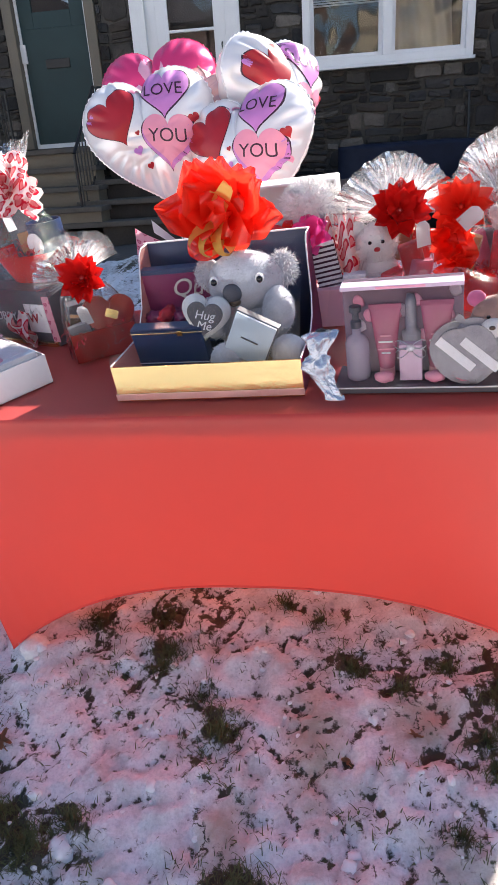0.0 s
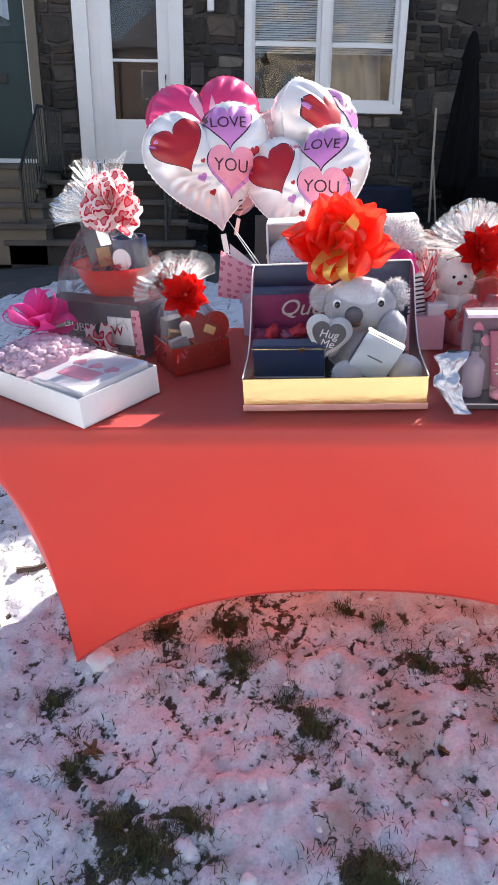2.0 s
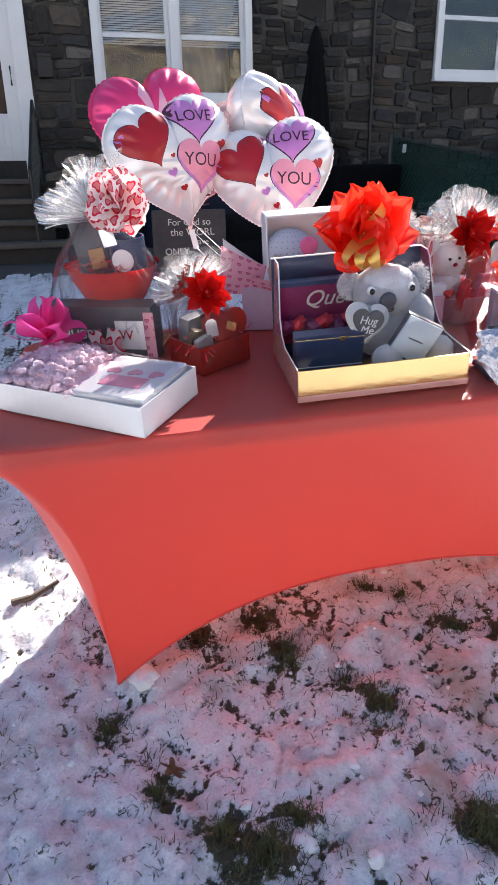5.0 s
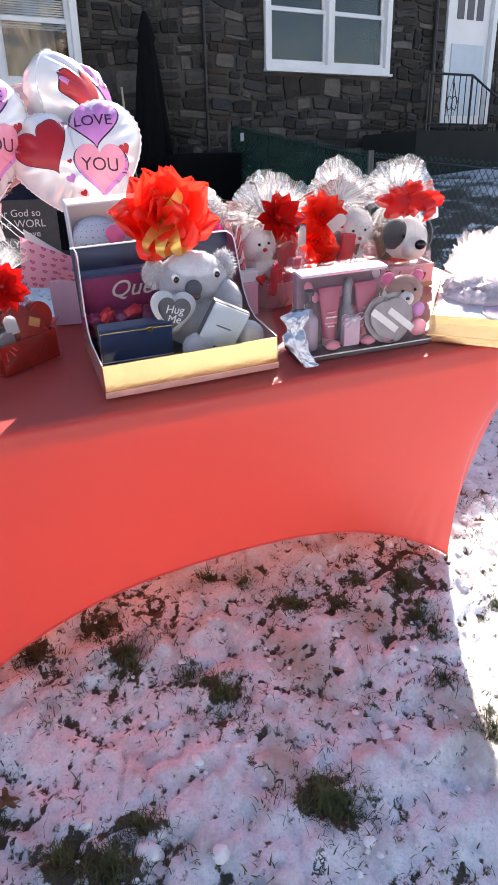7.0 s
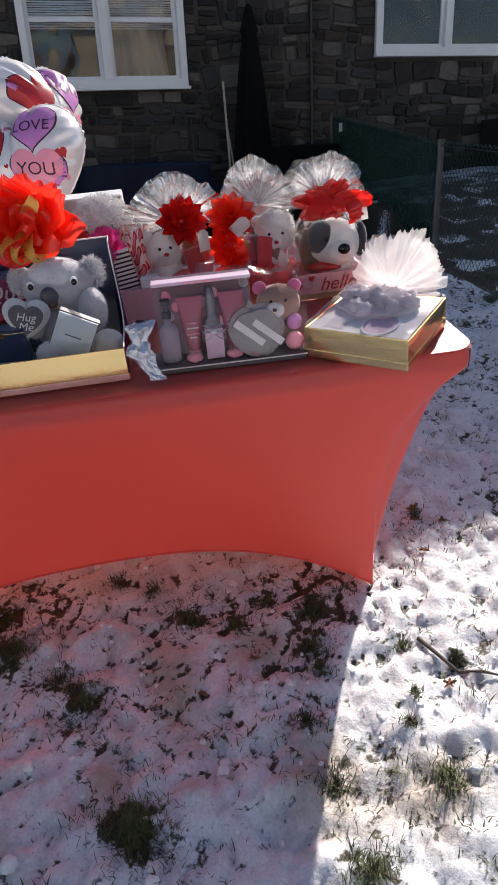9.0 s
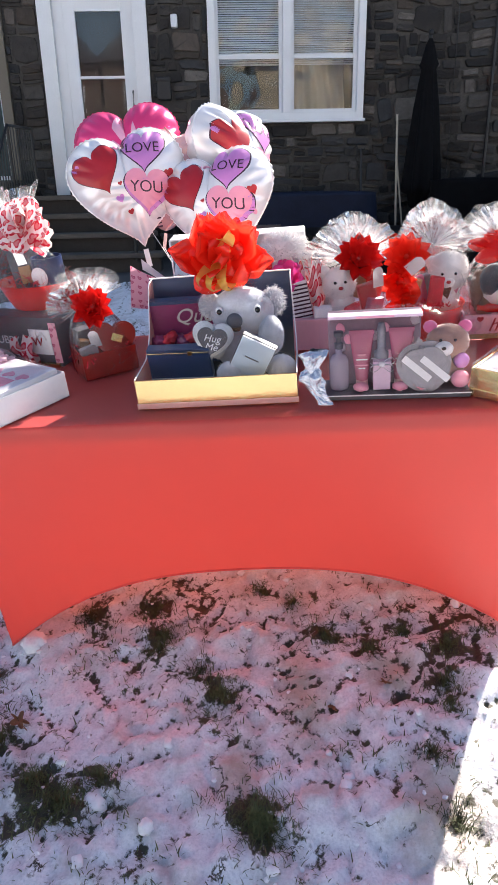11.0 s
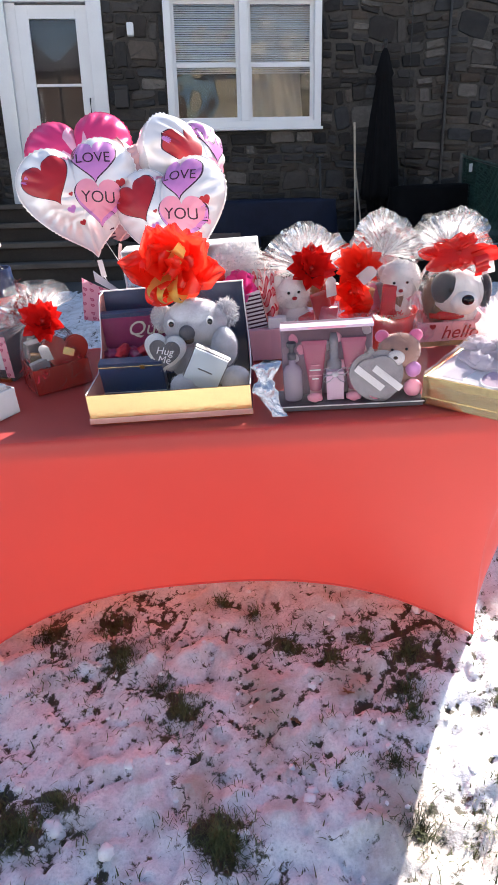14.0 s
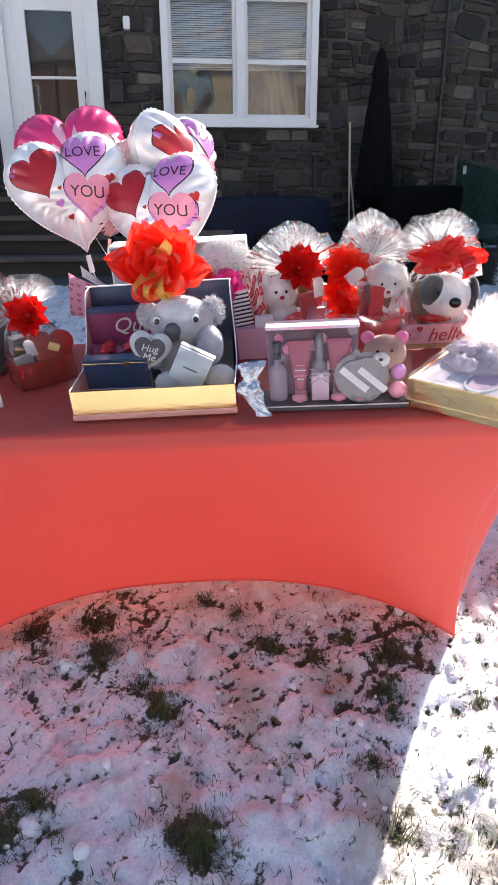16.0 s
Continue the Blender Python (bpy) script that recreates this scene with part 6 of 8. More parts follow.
def build_right_box():
    g = thing("gift_box", on_table(0.711, 0.108, 51.5), "gold-sided gift box with lilac rosettes and white tulle", "gift box")
    la, lb, h = 0.275, 0.235, 0.068
    open_tray(g, la, lb, h, GOLD_FOIL, "crumpled gold foil wall")
    panel(g, "lower_band", (la + 0.004, lb + 0.004, 0.018), pose(0, 0, 0.010), GOLD_FOIL, 0.001)
    lid = panel(g, "card_insert", (la - 0.012, lb - 0.012, 0.004), pose(0, 0, h - 0.002), WHITE_CARD, 0.001, "white card insert with oval windows")
    panel(lid, "window_pane", (0.07, 0.05, 0.002), pose(-0.085, 0.055, 0.0025), LILAC_SATIN, 0.0005)
    o = part("window_pane", lathe([(0, 0), (0.055, 0), (0.055, 0.002), (0, 0.002)], 32, 0.62), LILAC_CARD, lid)
    o.matrix_local = pose(-0.075, -0.035, 0.002)
    o = part("pale_ring", lathe([(0.056, 0), (0.062, 0), (0.062, 0.004), (0.056, 0.004), (0.056, 0)], 32, 0.63), WHITE_CARD, lid)
    o.matrix_local = pose(-0.075, -0.035, 0.002)
    roses = part("satin_cushion", ball(1, (0.03, 0.01, h + 0.008), (0.085, 0.09, 0.016), 4, 0.12, 3), LILAC_SATIN, g, "gathered lilac satin rosettes", smooth=True)
    rnd = random.Random(2)
    o = None
    for i in range(34):
        a, q = rnd.uniform(0, 6.28), math.sqrt(rnd.random()) * 0.92
        x, y = 0.03 + 0.085 * q * math.cos(a), 0.01 + 0.09 * q * math.sin(a)
        z = h + 0.01 + 0.018 * math.sqrt(max(0, 1 - q * q))
        if o is None:
            o = part("rosette", ball(0.02, (0, 0, 0), (1, 1, 0.5), 3, 0.5, 170), LILAC_SATIN, roses, smooth=True)
        else:
            o = new("rosette", o.data)
            o.parent = roses
        o.matrix_local = pose(x, y, z, rnd.uniform(-40, 40), rnd.uniform(-40, 40), rnd.uniform(0, 360))

    def tulle(seed):
        def fn(u, v):
            ang = radians(-88 + 176 * u)
            ridge = 1 - 2.4 * abs(noise.noise(Vector((u * 9, 0.5 * v, seed))))
            fine = 1 - 2.4 * abs(noise.noise(Vector((u * 27, 0.7 * v, seed + 5))))
            r = 0.012 + 0.094 * v * (1 + 0.3 * noise.noise(Vector((u * 4, 3, seed))) + 0.08 * fine * v)
            fold = v * (0.022 * ridge + 0.010 * fine) * (1 - 0.3 * v)
            curl = 0.03 * v * v + 0.02 * max(0.0, v - 0.75) * noise.noise(Vector((u * 7, 1, seed + 9))) * 4
            return Vector((0.07 + 0.03 * v * math.cos(ang) + curl + fold, r * math.sin(ang), h + 0.03 + r * math.cos(ang) * 0.95 + 0.3 * fold))
        return fn
    for k, (lean, turn) in enumerate(((0, 0), (17, 8), (-12, -10))):
        f1 = part("tulle_fan", sheet(tulle(3.3 + 4 * k), 150, 14), TULLE, g, "white tulle fan catching the sun", smooth=True)
        f1.matrix_local = pose(0.012 * k, 0, -0.008 * k, 0, lean, turn)

    def film(u, v):
        x, y = -la / 2 - 0.004 + (la + 0.008) * u, -lb / 2 - 0.004 + (lb + 0.008) * v
        edge = min(u, 1 - u, v, 1 - v)
        z = h + 0.008 + 0.05 * min(1, edge * 5) * max(0, math.sin(math.pi * u)) if edge > 0.02 else 0.006
        return Vector((x, y, z + 0.004 * noise.noise(Vector((x * 30, y * 30, 1)))))
    part("cellophane", sheet(film, 44, 40), FILM_PINK, g, "clear film round the box")
    return g


def build_red_box():
    g = thing("gift_box", on_table(-0.437, 0.266, 33), "small red heart chocolate gift in cellophane with red bow", "gift box")
    # origin at the near left corner
    la, lb, h = 0.152, 0.13, 0.07
    c = part("carton", box((la, 0.004, h), (la / 2, 0.002, h / 2), 0.001), RED_CARD, g, "dark red card tray", smooth=False)
    panel(c, "back_wall", (la, 0.004, h), pose(la / 2, lb, h / 2), RED_CARD)
    for x in (0.002, la - 0.002):
        panel(c, "side_wall", (0.004, lb, h), pose(x, lb / 2, h / 2), RED_CARD)
    panel(c, "floor", (la, lb, 0.003), pose(la / 2, lb / 2, 0.002), RED_CARD)
    hb = part("heart_box", heart_plate(0.125, 0.03, 0.004, 0.2), RED_CARD, g, "dark red heart-shaped chocolate box")
    hb.matrix_local = pose(la * 0.66, 0.026, 0.082, -12, 8, 0)
    bar(hb, 0.03, 0.02, pose(0.005, -0.0165, 0.012, 0, 20, 0), GOLD_FOIL)
    panel(g, "sweet_box", (0.07, 0.03, 0.10), pose(0.045, 0.09, 0.075, 8, 0, 12), SLATE_CARD, 0.002, "dark chocolate carton")
    panel(g, "sweet_box", (0.05, 0.02, 0.07), pose(0.03, 0.05, 0.065, 10, 14, -6), NOSE_BROWN, 0.002, "brown chocolate bar wrapper")
    panel(g, "sweet_box", (0.045, 0.02, 0.085), pose(0.085, 0.095, 0.075, 6, -10, 20), KRAFT, 0.002, "copper sweet wrapper")
    panel(g, "sweet_box", (0.05, 0.015, 0.06), pose(0.028, 0.022, 0.06, 6, -8, 5), GREY_TIN, 0.002, "silver sweet wrapper")
    shred(g, 0.06, 0.05, 0.05, SHRED, 4, 60).matrix_local = pose(la / 2, lb / 2, 0)
    wrap_bag(g, la / 2 + 0.006, lb / 2 + 0.006, 0.182, 0.285, 0.02, 0.10, 31, (-0.02, 0.02), None, pose(la / 2, lb / 2, 0), -18, 95)
    star_bow(g, pose(la / 2 - 0.012, lb / 2 - 0.022, 0.185, 62, 0, -20), 0.062, RED_GLOSS, 41)
    gift_tag(g, pose(0.05, 0.012, 0.085, 10, -8, -25), 0.028, 0.048)
    return g


build_gold_box()
build_bath_set()
build_left_box()
build_right_box()
build_red_box()

# ---- gifts along the back of the table ----
def build_hubby_basket():
    g = thing("gift_basket", on_table(-0.664, 0.515, -18), "red bowl gift basket on printed box, with heart bow", "gift basket")
    w, d, h = 0.29, 0.07, 0.145
    crate = panel(g, "printed_box", (w, d, h), pose(0.008, -0.05, h / 2), SLATE_CARD, 0.002, "dark printed gift box lettered in white")
    o = part("lettering", lettering("HUBBY", 0.034), WHITE_CARD, crate, "white capital lettering")
    o.matrix_local = pose(-0.045, -d / 2 - 0.001, 0.0)
    panel(crate, "white_panel", (0.075, 0.002, 0.075), pose(0.085, -d / 2 - 0.001, 0.0), WHITE_CARD, 0.0005)
    o = part("lettering", lettering("W", 0.036), INK_RED, crate)
    o.matrix_local = pose(0.075, -d / 2 - 0.003, 0.0)
    hearts = part("heart_panel", sheet(lambda u, v: Vector((0.124 + 0.026 * u, -d / 2 - 0.002, -0.06 + 0.12 * v)), 4, 4, size=(0.026, 0.12)), HEART_PAPER, crate, "heart-printed edge")
    panel(g, "gold_base", (w * 0.8, 0.19, 0.012), pose(0.03, 0.0, 0.006), GOLD_FOIL, 0.002)
    panel(g, "plinth", (0.2, 0.10, 0.096), pose(0.02, 0.04, 0.06), SLATE_CARD, 0.002, "dark card plinth under the bowl")
    h = 0.108
    bowl = part("bowl", lathe([(0, 0.0), (0.055, 0.0), (0.075, 0.03), (0.096, 0.08), (0.108, 0.118), (0.112, 0.12), (0.104, 0.116), (0.09, 0.075), (0, 0.03)], 40), RED_BOWL, g, "glossy red plastic bowl", smooth=True)
    bowl.matrix_local = pose(0.02, 0.04, h + 0.003) @ Matrix.Diagonal((1.12, 0.92, 0.92, 1))
    shred(g, 0.07, 0.07, h + 0.1, SHRED, 6, 90).matrix_local = pose(0.02, 0.05, 0)
    panel(g, "coffee_bag", (0.09, 0.03, 0.15), pose(-0.035, 0.065, h + 0.15, -6, -9, 10), SLATE_CARD, 0.008, "slate coffee pouch")
    panel(g, "label", (0.04, 0.003, 0.05), pose(-0.015, 0.04, h + 0.125, -6, -9, 10), KRAFT, 0.001)
    mug = part("mug", lathe([(0, 0), (0.042, 0), (0.045, 0.004), (0.045, 0.085), (0.041, 0.085), (0.04, 0.01), (0, 0.008)], 32), NAVY_CARD, g, "dark blue mug with round white label", smooth=False)
    mug.matrix_local = pose(0.068, 0.045, h + 0.094)
    o = part("round_label", lathe([(0, 0), (0.028, 0), (0.028, 0.002), (0, 0.002)], 24), WHITE_CARD, mug)
    o.matrix_local = pose(0.0, -0.0445, 0.035, 90, 0, 0)
    for i, (x, z, r) in enumerate(((0.035, 0.045, -25), (0.055, 0.04, 14))):
        s = part("ribbon_tail", sheet(lambda u, v: Vector(((v - 0.5) * 0.05 * (1 - 0.3 * u) + 0.012 * math.sin(5 * u), 0.012 * math.sin(7 * u + i), -0.06 + 0.11 * u)), 14, 4, size=(0.11, 0.05)), HEART_RIBBON, g, "white ribbon with red hearts", smooth=True)
        s.matrix_local = pose(x, -0.105, z, 0, r, 0)
    wrap_bag(g, 0.152, 0.105, 0.335, 0.485, 0.026, 0.15, 17, (-0.01, 0.02), None, pose(0.016, 0.01, 0), -40, 54)
    rnd = random.Random(6)
    turns = []
    for ring, (count, tilt) in enumerate(((5, 72), (3, 42), (1, 10))):
        for i in range(count):
            k = rnd.uniform(0.85, 1.1)
            turns.append(pose(0, 0, 0, 0, 0, 360 * i / count + ring * 19 + rnd.uniform(-10, 10)) @ pose(0, 0, 0, 0, tilt + rnd.uniform(-8, 8), rnd.uniform(-30, 30)) @ Matrix.Diagonal((k, k, k, 1)))
    at = pose(0.084, -0.03, 0.385, 52, 16, 12) @ Matrix.Diagonal((0.8, 1.05, 0.9, 1))
    bow_of(g, loop_strip(0.092, 0.075, 0.55), HEART_RIBBON, turns, "bow", "loop", at, "white satin bow printed with red hearts")
    for i, (a, ln) in enumerate(((135, 0.10), (112, 0.10))):
        s = part("ribbon_tail", sheet(lambda u, v: Vector(((v - 0.5) * 0.055, -0.02 * math.sin(3 * u) + 0.01 * math.sin(9 * v), ln * u)), 12, 4, size=(ln, 0.055)), HEART_RIBBON, g, smooth=True)
        s.matrix_local = pose(0.055, -0.005, 0.385, 0, a, 0)
    gift_tag(g, pose(0.062, -0.05, 0.285, 0, -12, 0), 0.035, 0.05)
    return g


def build_bear_gift(a, b, seed):
    g = thing("gift_basket", on_table(a, b, 8), "cellophane-wrapped cream bear and sweets with red star bow", "gift basket")
    pot = part("bucket", lathe([(0, 0), (0.06, 0), (0.078, 0.075), (0.081, 0.077), (0.076, 0.072), (0.058, 0.01), (0, 0.01)], 32), PINK_CARD, g, "pale pink bucket", smooth=True)
    shred(g, 0.055, 0.05, 0.07, SHRED, seed, 140)
    bear = part("plush_bear", ball(1, (-0.045, -0.005, 0.165), (0.048, 0.042, 0.048), 3, 0.05, 40), WHITE_FUR, g, "cream plush bear with red cheeks", smooth=True)
    lumps = [(Vector((-0.045, -0.005, 0.165)), (0.048, 0.042, 0.048))]
    for c, r, nm in (((-0.045, 0, 0.10), (0.045, 0.04, 0.05), "body"), ((-0.085, 0, 0.2), (0.016, 0.01, 0.018), "ear"), ((-0.01, 0.0, 0.205), (0.016, 0.01, 0.018), "ear")):
        part(nm, ball(1, c, r, 3, 0.05, 40), WHITE_FUR, bear, smooth=True)
        lumps.append((Vector(c), r))
    fur_on(bear, lumps, WHITE_FUR, 2600, 0.008, seed)
    for x, z in ((-0.062, 0.178), (-0.034, 0.178)):
        part("eye", ball(0.0042, (x, -0.044, z), (1, 1, 1), 2), BUTTON_EYE, bear, smooth=True)
    part("nose", ball(0.006, (-0.047, -0.048, 0.163), (1.2, 0.7, 0.9), 2), INK_RED, bear, smooth=True)
    for i, (x, y, z, mat) in enumerate(((0.03, -0.03, 0.13, INK_RED), (0.055, 0.0, 0.15, RED_PLASTIC), (0.02, 0.02, 0.15, KRAFT), (0.045, -0.035, 0.09, PINK_TUBE), (-0.02, -0.055, 0.08, SHRED))):
        panel(g, "sweet_packet", (0.05, 0.022, 0.075), pose(x, y, z, 8, random.Random(seed + i).uniform(-20, 20), 10 * i), mat, 0.006, "red and brown sweet packets")
    o = part("heart_charm", heart_plate(0.03, 0.012, 0.003), RED_PLASTIC, g, smooth=True)
    o.matrix_local = pose(-0.07, -0.065, 0.09)
    w = wrap_bag(g, 0.092, 0.085, 0.225, 0.355, 0.02, 0.112, seed, (0.0, 0.01))
    star_bow(g, pose(0.005, -0.03, 0.236, 68, 0, 0), 0.068, RED_GLOSS, seed)
    gift_tag(g, pose(0.05, -0.075, 0.165, 6, -6, 12), 0.03, 0.055)
    return g


def build_bag_gift(a, b, seed):
    g = thing("gift_basket", on_table(a, b, -4), "red tub with white bear wrapped in cellophane, red tulle bow", "gift basket")
    tub = part("tub", lathe([(0, 0), (0.082, 0), (0.094, 0.085), (0.097, 0.088), (0.091, 0.084), (0.08, 0.01), (0, 0.01)], 36), RED_BOWL, g, "glossy red tub", smooth=True)
    shred(g, 0.06, 0.06, 0.08, SHRED, seed, 120)
    bear = part("plush_bear", ball(1, (0.045, -0.01, 0.175), (0.054, 0.045, 0.056), 3, 0.05, 40), WHITE_FUR, g, "white plush bear", smooth=True)
    lumps = [(Vector((0.045, -0.01, 0.175)), (0.054, 0.045, 0.056)), (Vector((0.035, 0, 0.1)), (0.045, 0.04, 0.05)), (Vector((0.0, 0, 0.2)), (0.016, 0.012, 0.016)), (Vector((0.08, 0, 0.2)), (0.016, 0.012, 0.016))]
    for c, r in lumps[1:]:
        part("ear" if r[0] < 0.02 else "body", ball(1, c, r, 3, 0.05, 40), WHITE_FUR, bear, smooth=True)
    fur_on(bear, lumps, WHITE_FUR, 2600, 0.008, seed)
    part("muzzle", ball(1, (0.042, -0.05, 0.155), (0.018, 0.012, 0.015), 2), WHITE_FUR, bear, smooth=True)
    part("nose", ball(0.0055, (0.042, -0.062, 0.158), (1.2, 0.7, 0.9), 2), INK_RED, bear, smooth=True)
    for x in (0.025, 0.06):
        part("eye", ball(0.004, (x, -0.053, 0.178), (1, 1, 1), 2), BUTTON_EYE, bear, smooth=True)
    rnd = random.Random(seed)
    for i, mat in enumerate((KRAFT, PINK_TUBE, GREY_TIN, SHRED, BROWN_FUR, INK_PINK)):
        panel(g, "sweet_packet", (0.04, 0.018, 0.085), pose(-0.055 + 0.022 * i, -0.045 + 0.015 * (i % 3), 0.13, 6, rnd.uniform(-18, 18), rnd.uniform(-20, 20)), mat, 0.005, "wrapped sweets standing in the tub")
    wrap_bag(g, 0.108, 0.10, 0.245, 0.36, 0.02, 0.095, seed + 1, (0.0, 0.0))
    star_bow(g, pose(-0.072, -0.06, 0.232, 62, -22, 0), 0.066, RED_RIBBON, seed)
    star_bow(g, pose(-0.092, -0.072, 0.165, 74, -30, 0), 0.056, RED_RIBBON, seed + 4)
    star_bow(g, pose(-0.080, -0.088, 0.105, 84, -10, 0), 0.046, RED_RIBBON, seed + 7)
    for i, (a2, ln) in enumerate(((196, 0.09), (182, 0.12))):
        s = part("ribbon_tail", sheet(lambda u, v: Vector(((v - 0.5) * 0.03 + 0.014 * math.sin(6 * u + i), 0.016 * math.sin(9 * u), ln * u)), 16, 3), RED_RIBBON, g, smooth=True)
        s.matrix_local = pose(-0.06, -0.09, 0.215, 0, a2, 0)
    gift_tag(g, pose(-0.07, -0.112, 0.205, 8, 50, 0), 0.034, 0.05)
    return g


def build_dog_gift():
    g = thing("gift_planter", on_table(0.690, 0.505, 0), "plush dog in a pink wooden planter, cellophane and red bow", "gift basket")
    w, d, h = 0.195, 0.13, 0.068
    bx = panel(g, "planter", (w, 0.008, h), pose(0, -d / 2, h / 2), PINK_CARD, 0.002, "pale pink planter with lettered front")
    panel(bx, "back_wall", (w, 0.008, h), pose(0, d, 0), PINK_CARD, 0.002)
    for sx in (-1, 1):
        panel(bx, "side_wall", (0.008, d, h), pose(sx * (w / 2 - 0.004), d / 2, 0), PINK_CARD, 0.002)
    panel(bx, "lower_board", (w + 0.002, 0.003, 0.014), pose(0, -0.005, -h / 2 + 0.008), KRAFT, 0.001)
    o = part("lettering", lettering("hello", 0.052, 0.0008, 0.35), INK_RED, bx, "dark red script lettering")
    o.matrix_local = pose(0.018, -0.005, 0.004)
    for i, (x, z) in enumerate(((-0.078, 0.018), (-0.055, 0.022), (-0.074, -0.006), (-0.088, 0.004))):
        o = part("painted_heart", heart_plate(0.018, 0.002), INK_RED if i % 2 else INK_PINK, bx)
        o.matrix_local = pose(x, -0.0048, z)
    head, hr = Vector((0.005, -0.008, 0.172)), (0.092, 0.068, 0.082)
    dog = part("plush_dog", ball(1, head, hr, 4, 0.03, 4), WHITE_FUR, g, "white plush dog with navy ears and eye patch", smooth=True)
    lumps_w, lumps_d = [(head, hr)], []
    for c, r, mat, nm in (((0.024, -0.062, 0.152), (0.048, 0.042, 0.044), WHITE_FUR, "muzzle"), ((0.02, 0.01, 0.10), (0.06, 0.05, 0.05), WHITE_FUR, "body"),
                          ((-0.088, -0.012, 0.16), (0.028, 0.034, 0.068), BROWN_FUR, "ear"), ((0.098, 0.0, 0.175), (0.024, 0.032, 0.06), DARK_FUR, "ear"), ((-0.036, -0.030, 0.194), (0.054, 0.046, 0.060), DARK_FUR, "eye_patch"), ((-0.06, 0.0, 0.11), (0.04, 0.045, 0.05), BROWN_FUR, "paw")):
        part(nm, ball(1, c, r, 3, 0.04, 5), mat, dog, smooth=True)
        if mat in (WHITE_FUR,):
            lumps_w.append((Vector(c), r))
        elif mat in (DARK_FUR,):
            lumps_d.append((Vector(c), r))
    fur_on(dog, lumps_w, WHITE_FUR, 3000, 0.006, 1)
    fur_on(dog, lumps_d, DARK_FUR, 3000, 0.0045, 2, "navy plush hairs")
    fur_on(dog, [(Vector((-0.088, -0.012, 0.16)), (0.028, 0.034, 0.068)), (Vector((-0.06, 0, 0.11)), (0.04, 0.045, 0.05))], BROWN_FUR, 1600, 0.009, 3, "brown plush hairs")
    part("nose", ball(1, (0.034, -0.102, 0.172), (0.021, 0.015, 0.018), 3), BUTTON_EYE, dog, "shiny black nose", smooth=True)
    part("eye", ball(0.007, (-0.022, -0.0765, 0.20), (1, 0.8, 1.1), 2), BUTTON_EYE, dog, smooth=True)
    dog.matrix_local = pose(0.021, -0.011, 0.132) @ pose(0, 0, 0, 0, 0, -10) @ Matrix.Scale(0.78, 4) @ Matrix.Translation(-head)
    part("scarf", lathe([(0.040, 0.062), (0.056, 0.068), (0.058, 0.08), (0.045, 0.088)], 28, 0.85, lambda a, z: 1 + 0.06 * math.sin(11 * a)), RED_GLOSS, g, "red spotted scarf", smooth=True)
    wrap_bag(g, 0.104, 0.075, 0.245, 0.378, 0.022, 0.092, 53, (0.0, 0.0))
    rnd = random.Random(12)
    turns = [pose(0, 0, 0, 0, 0, a + rnd.uniform(-12, 12)) @ pose(0, 0, 0, 0, t + rnd.uniform(-8, 8), rnd.uniform(-30, 30)) for a in (-24, 10, 165, 204) for t in (80,)]
    bow_of(g, loop_strip(0.084, 0.04, 0.5, 1, 0.6), SHEER_RED, turns, "bow", "loop", pose(0.012, -0.035, 0.243, 62, 0, 0) @ Matrix.Diagonal((1.3, 0.8, 0.8, 1)), "wide sheer red ribbon bow")
    points = [pose(0, 0, 0, 0, 0, a2) @ pose(0, 0, 0, -t, 0, rnd.uniform(-50, 50)) for a2, t in ((68, 86), (92, 80), (116, 84), (-64, 84), (-90, 88), (-114, 80), (40, 70), (-42, 72), (80, 52), (-78, 50), (150, 82), (-146, 84))]
    bow_of(g, star_spike(0.082, 0.042, 0.24), SHEER_RED, points, "tissue_points", "petal", pose(0.012, -0.035, 0.248, 62, 0, 0) @ Matrix.Diagonal((1.2, 0.62, 0.7, 1)), "ragged tips of sheer red ribbon")
    for i, (a2, ln) in enumerate(((166, 0.07), (158, 0.06))):
        s = part("ribbon_tail", sheet(lambda u, v: Vector(((v - 0.5) * 0.035, 0.012 * math.sin(8 * u + i), ln * u)), 14, 3), RED_GLOSS, g, smooth=True)
        s.matrix_local = pose(0.055, -0.06, 0.255, 0, a2, 0)
    gift_tag(g, pose(0.09, -0.05, 0.19, 0, -10, 0), 0.034, 0.05)
    return g


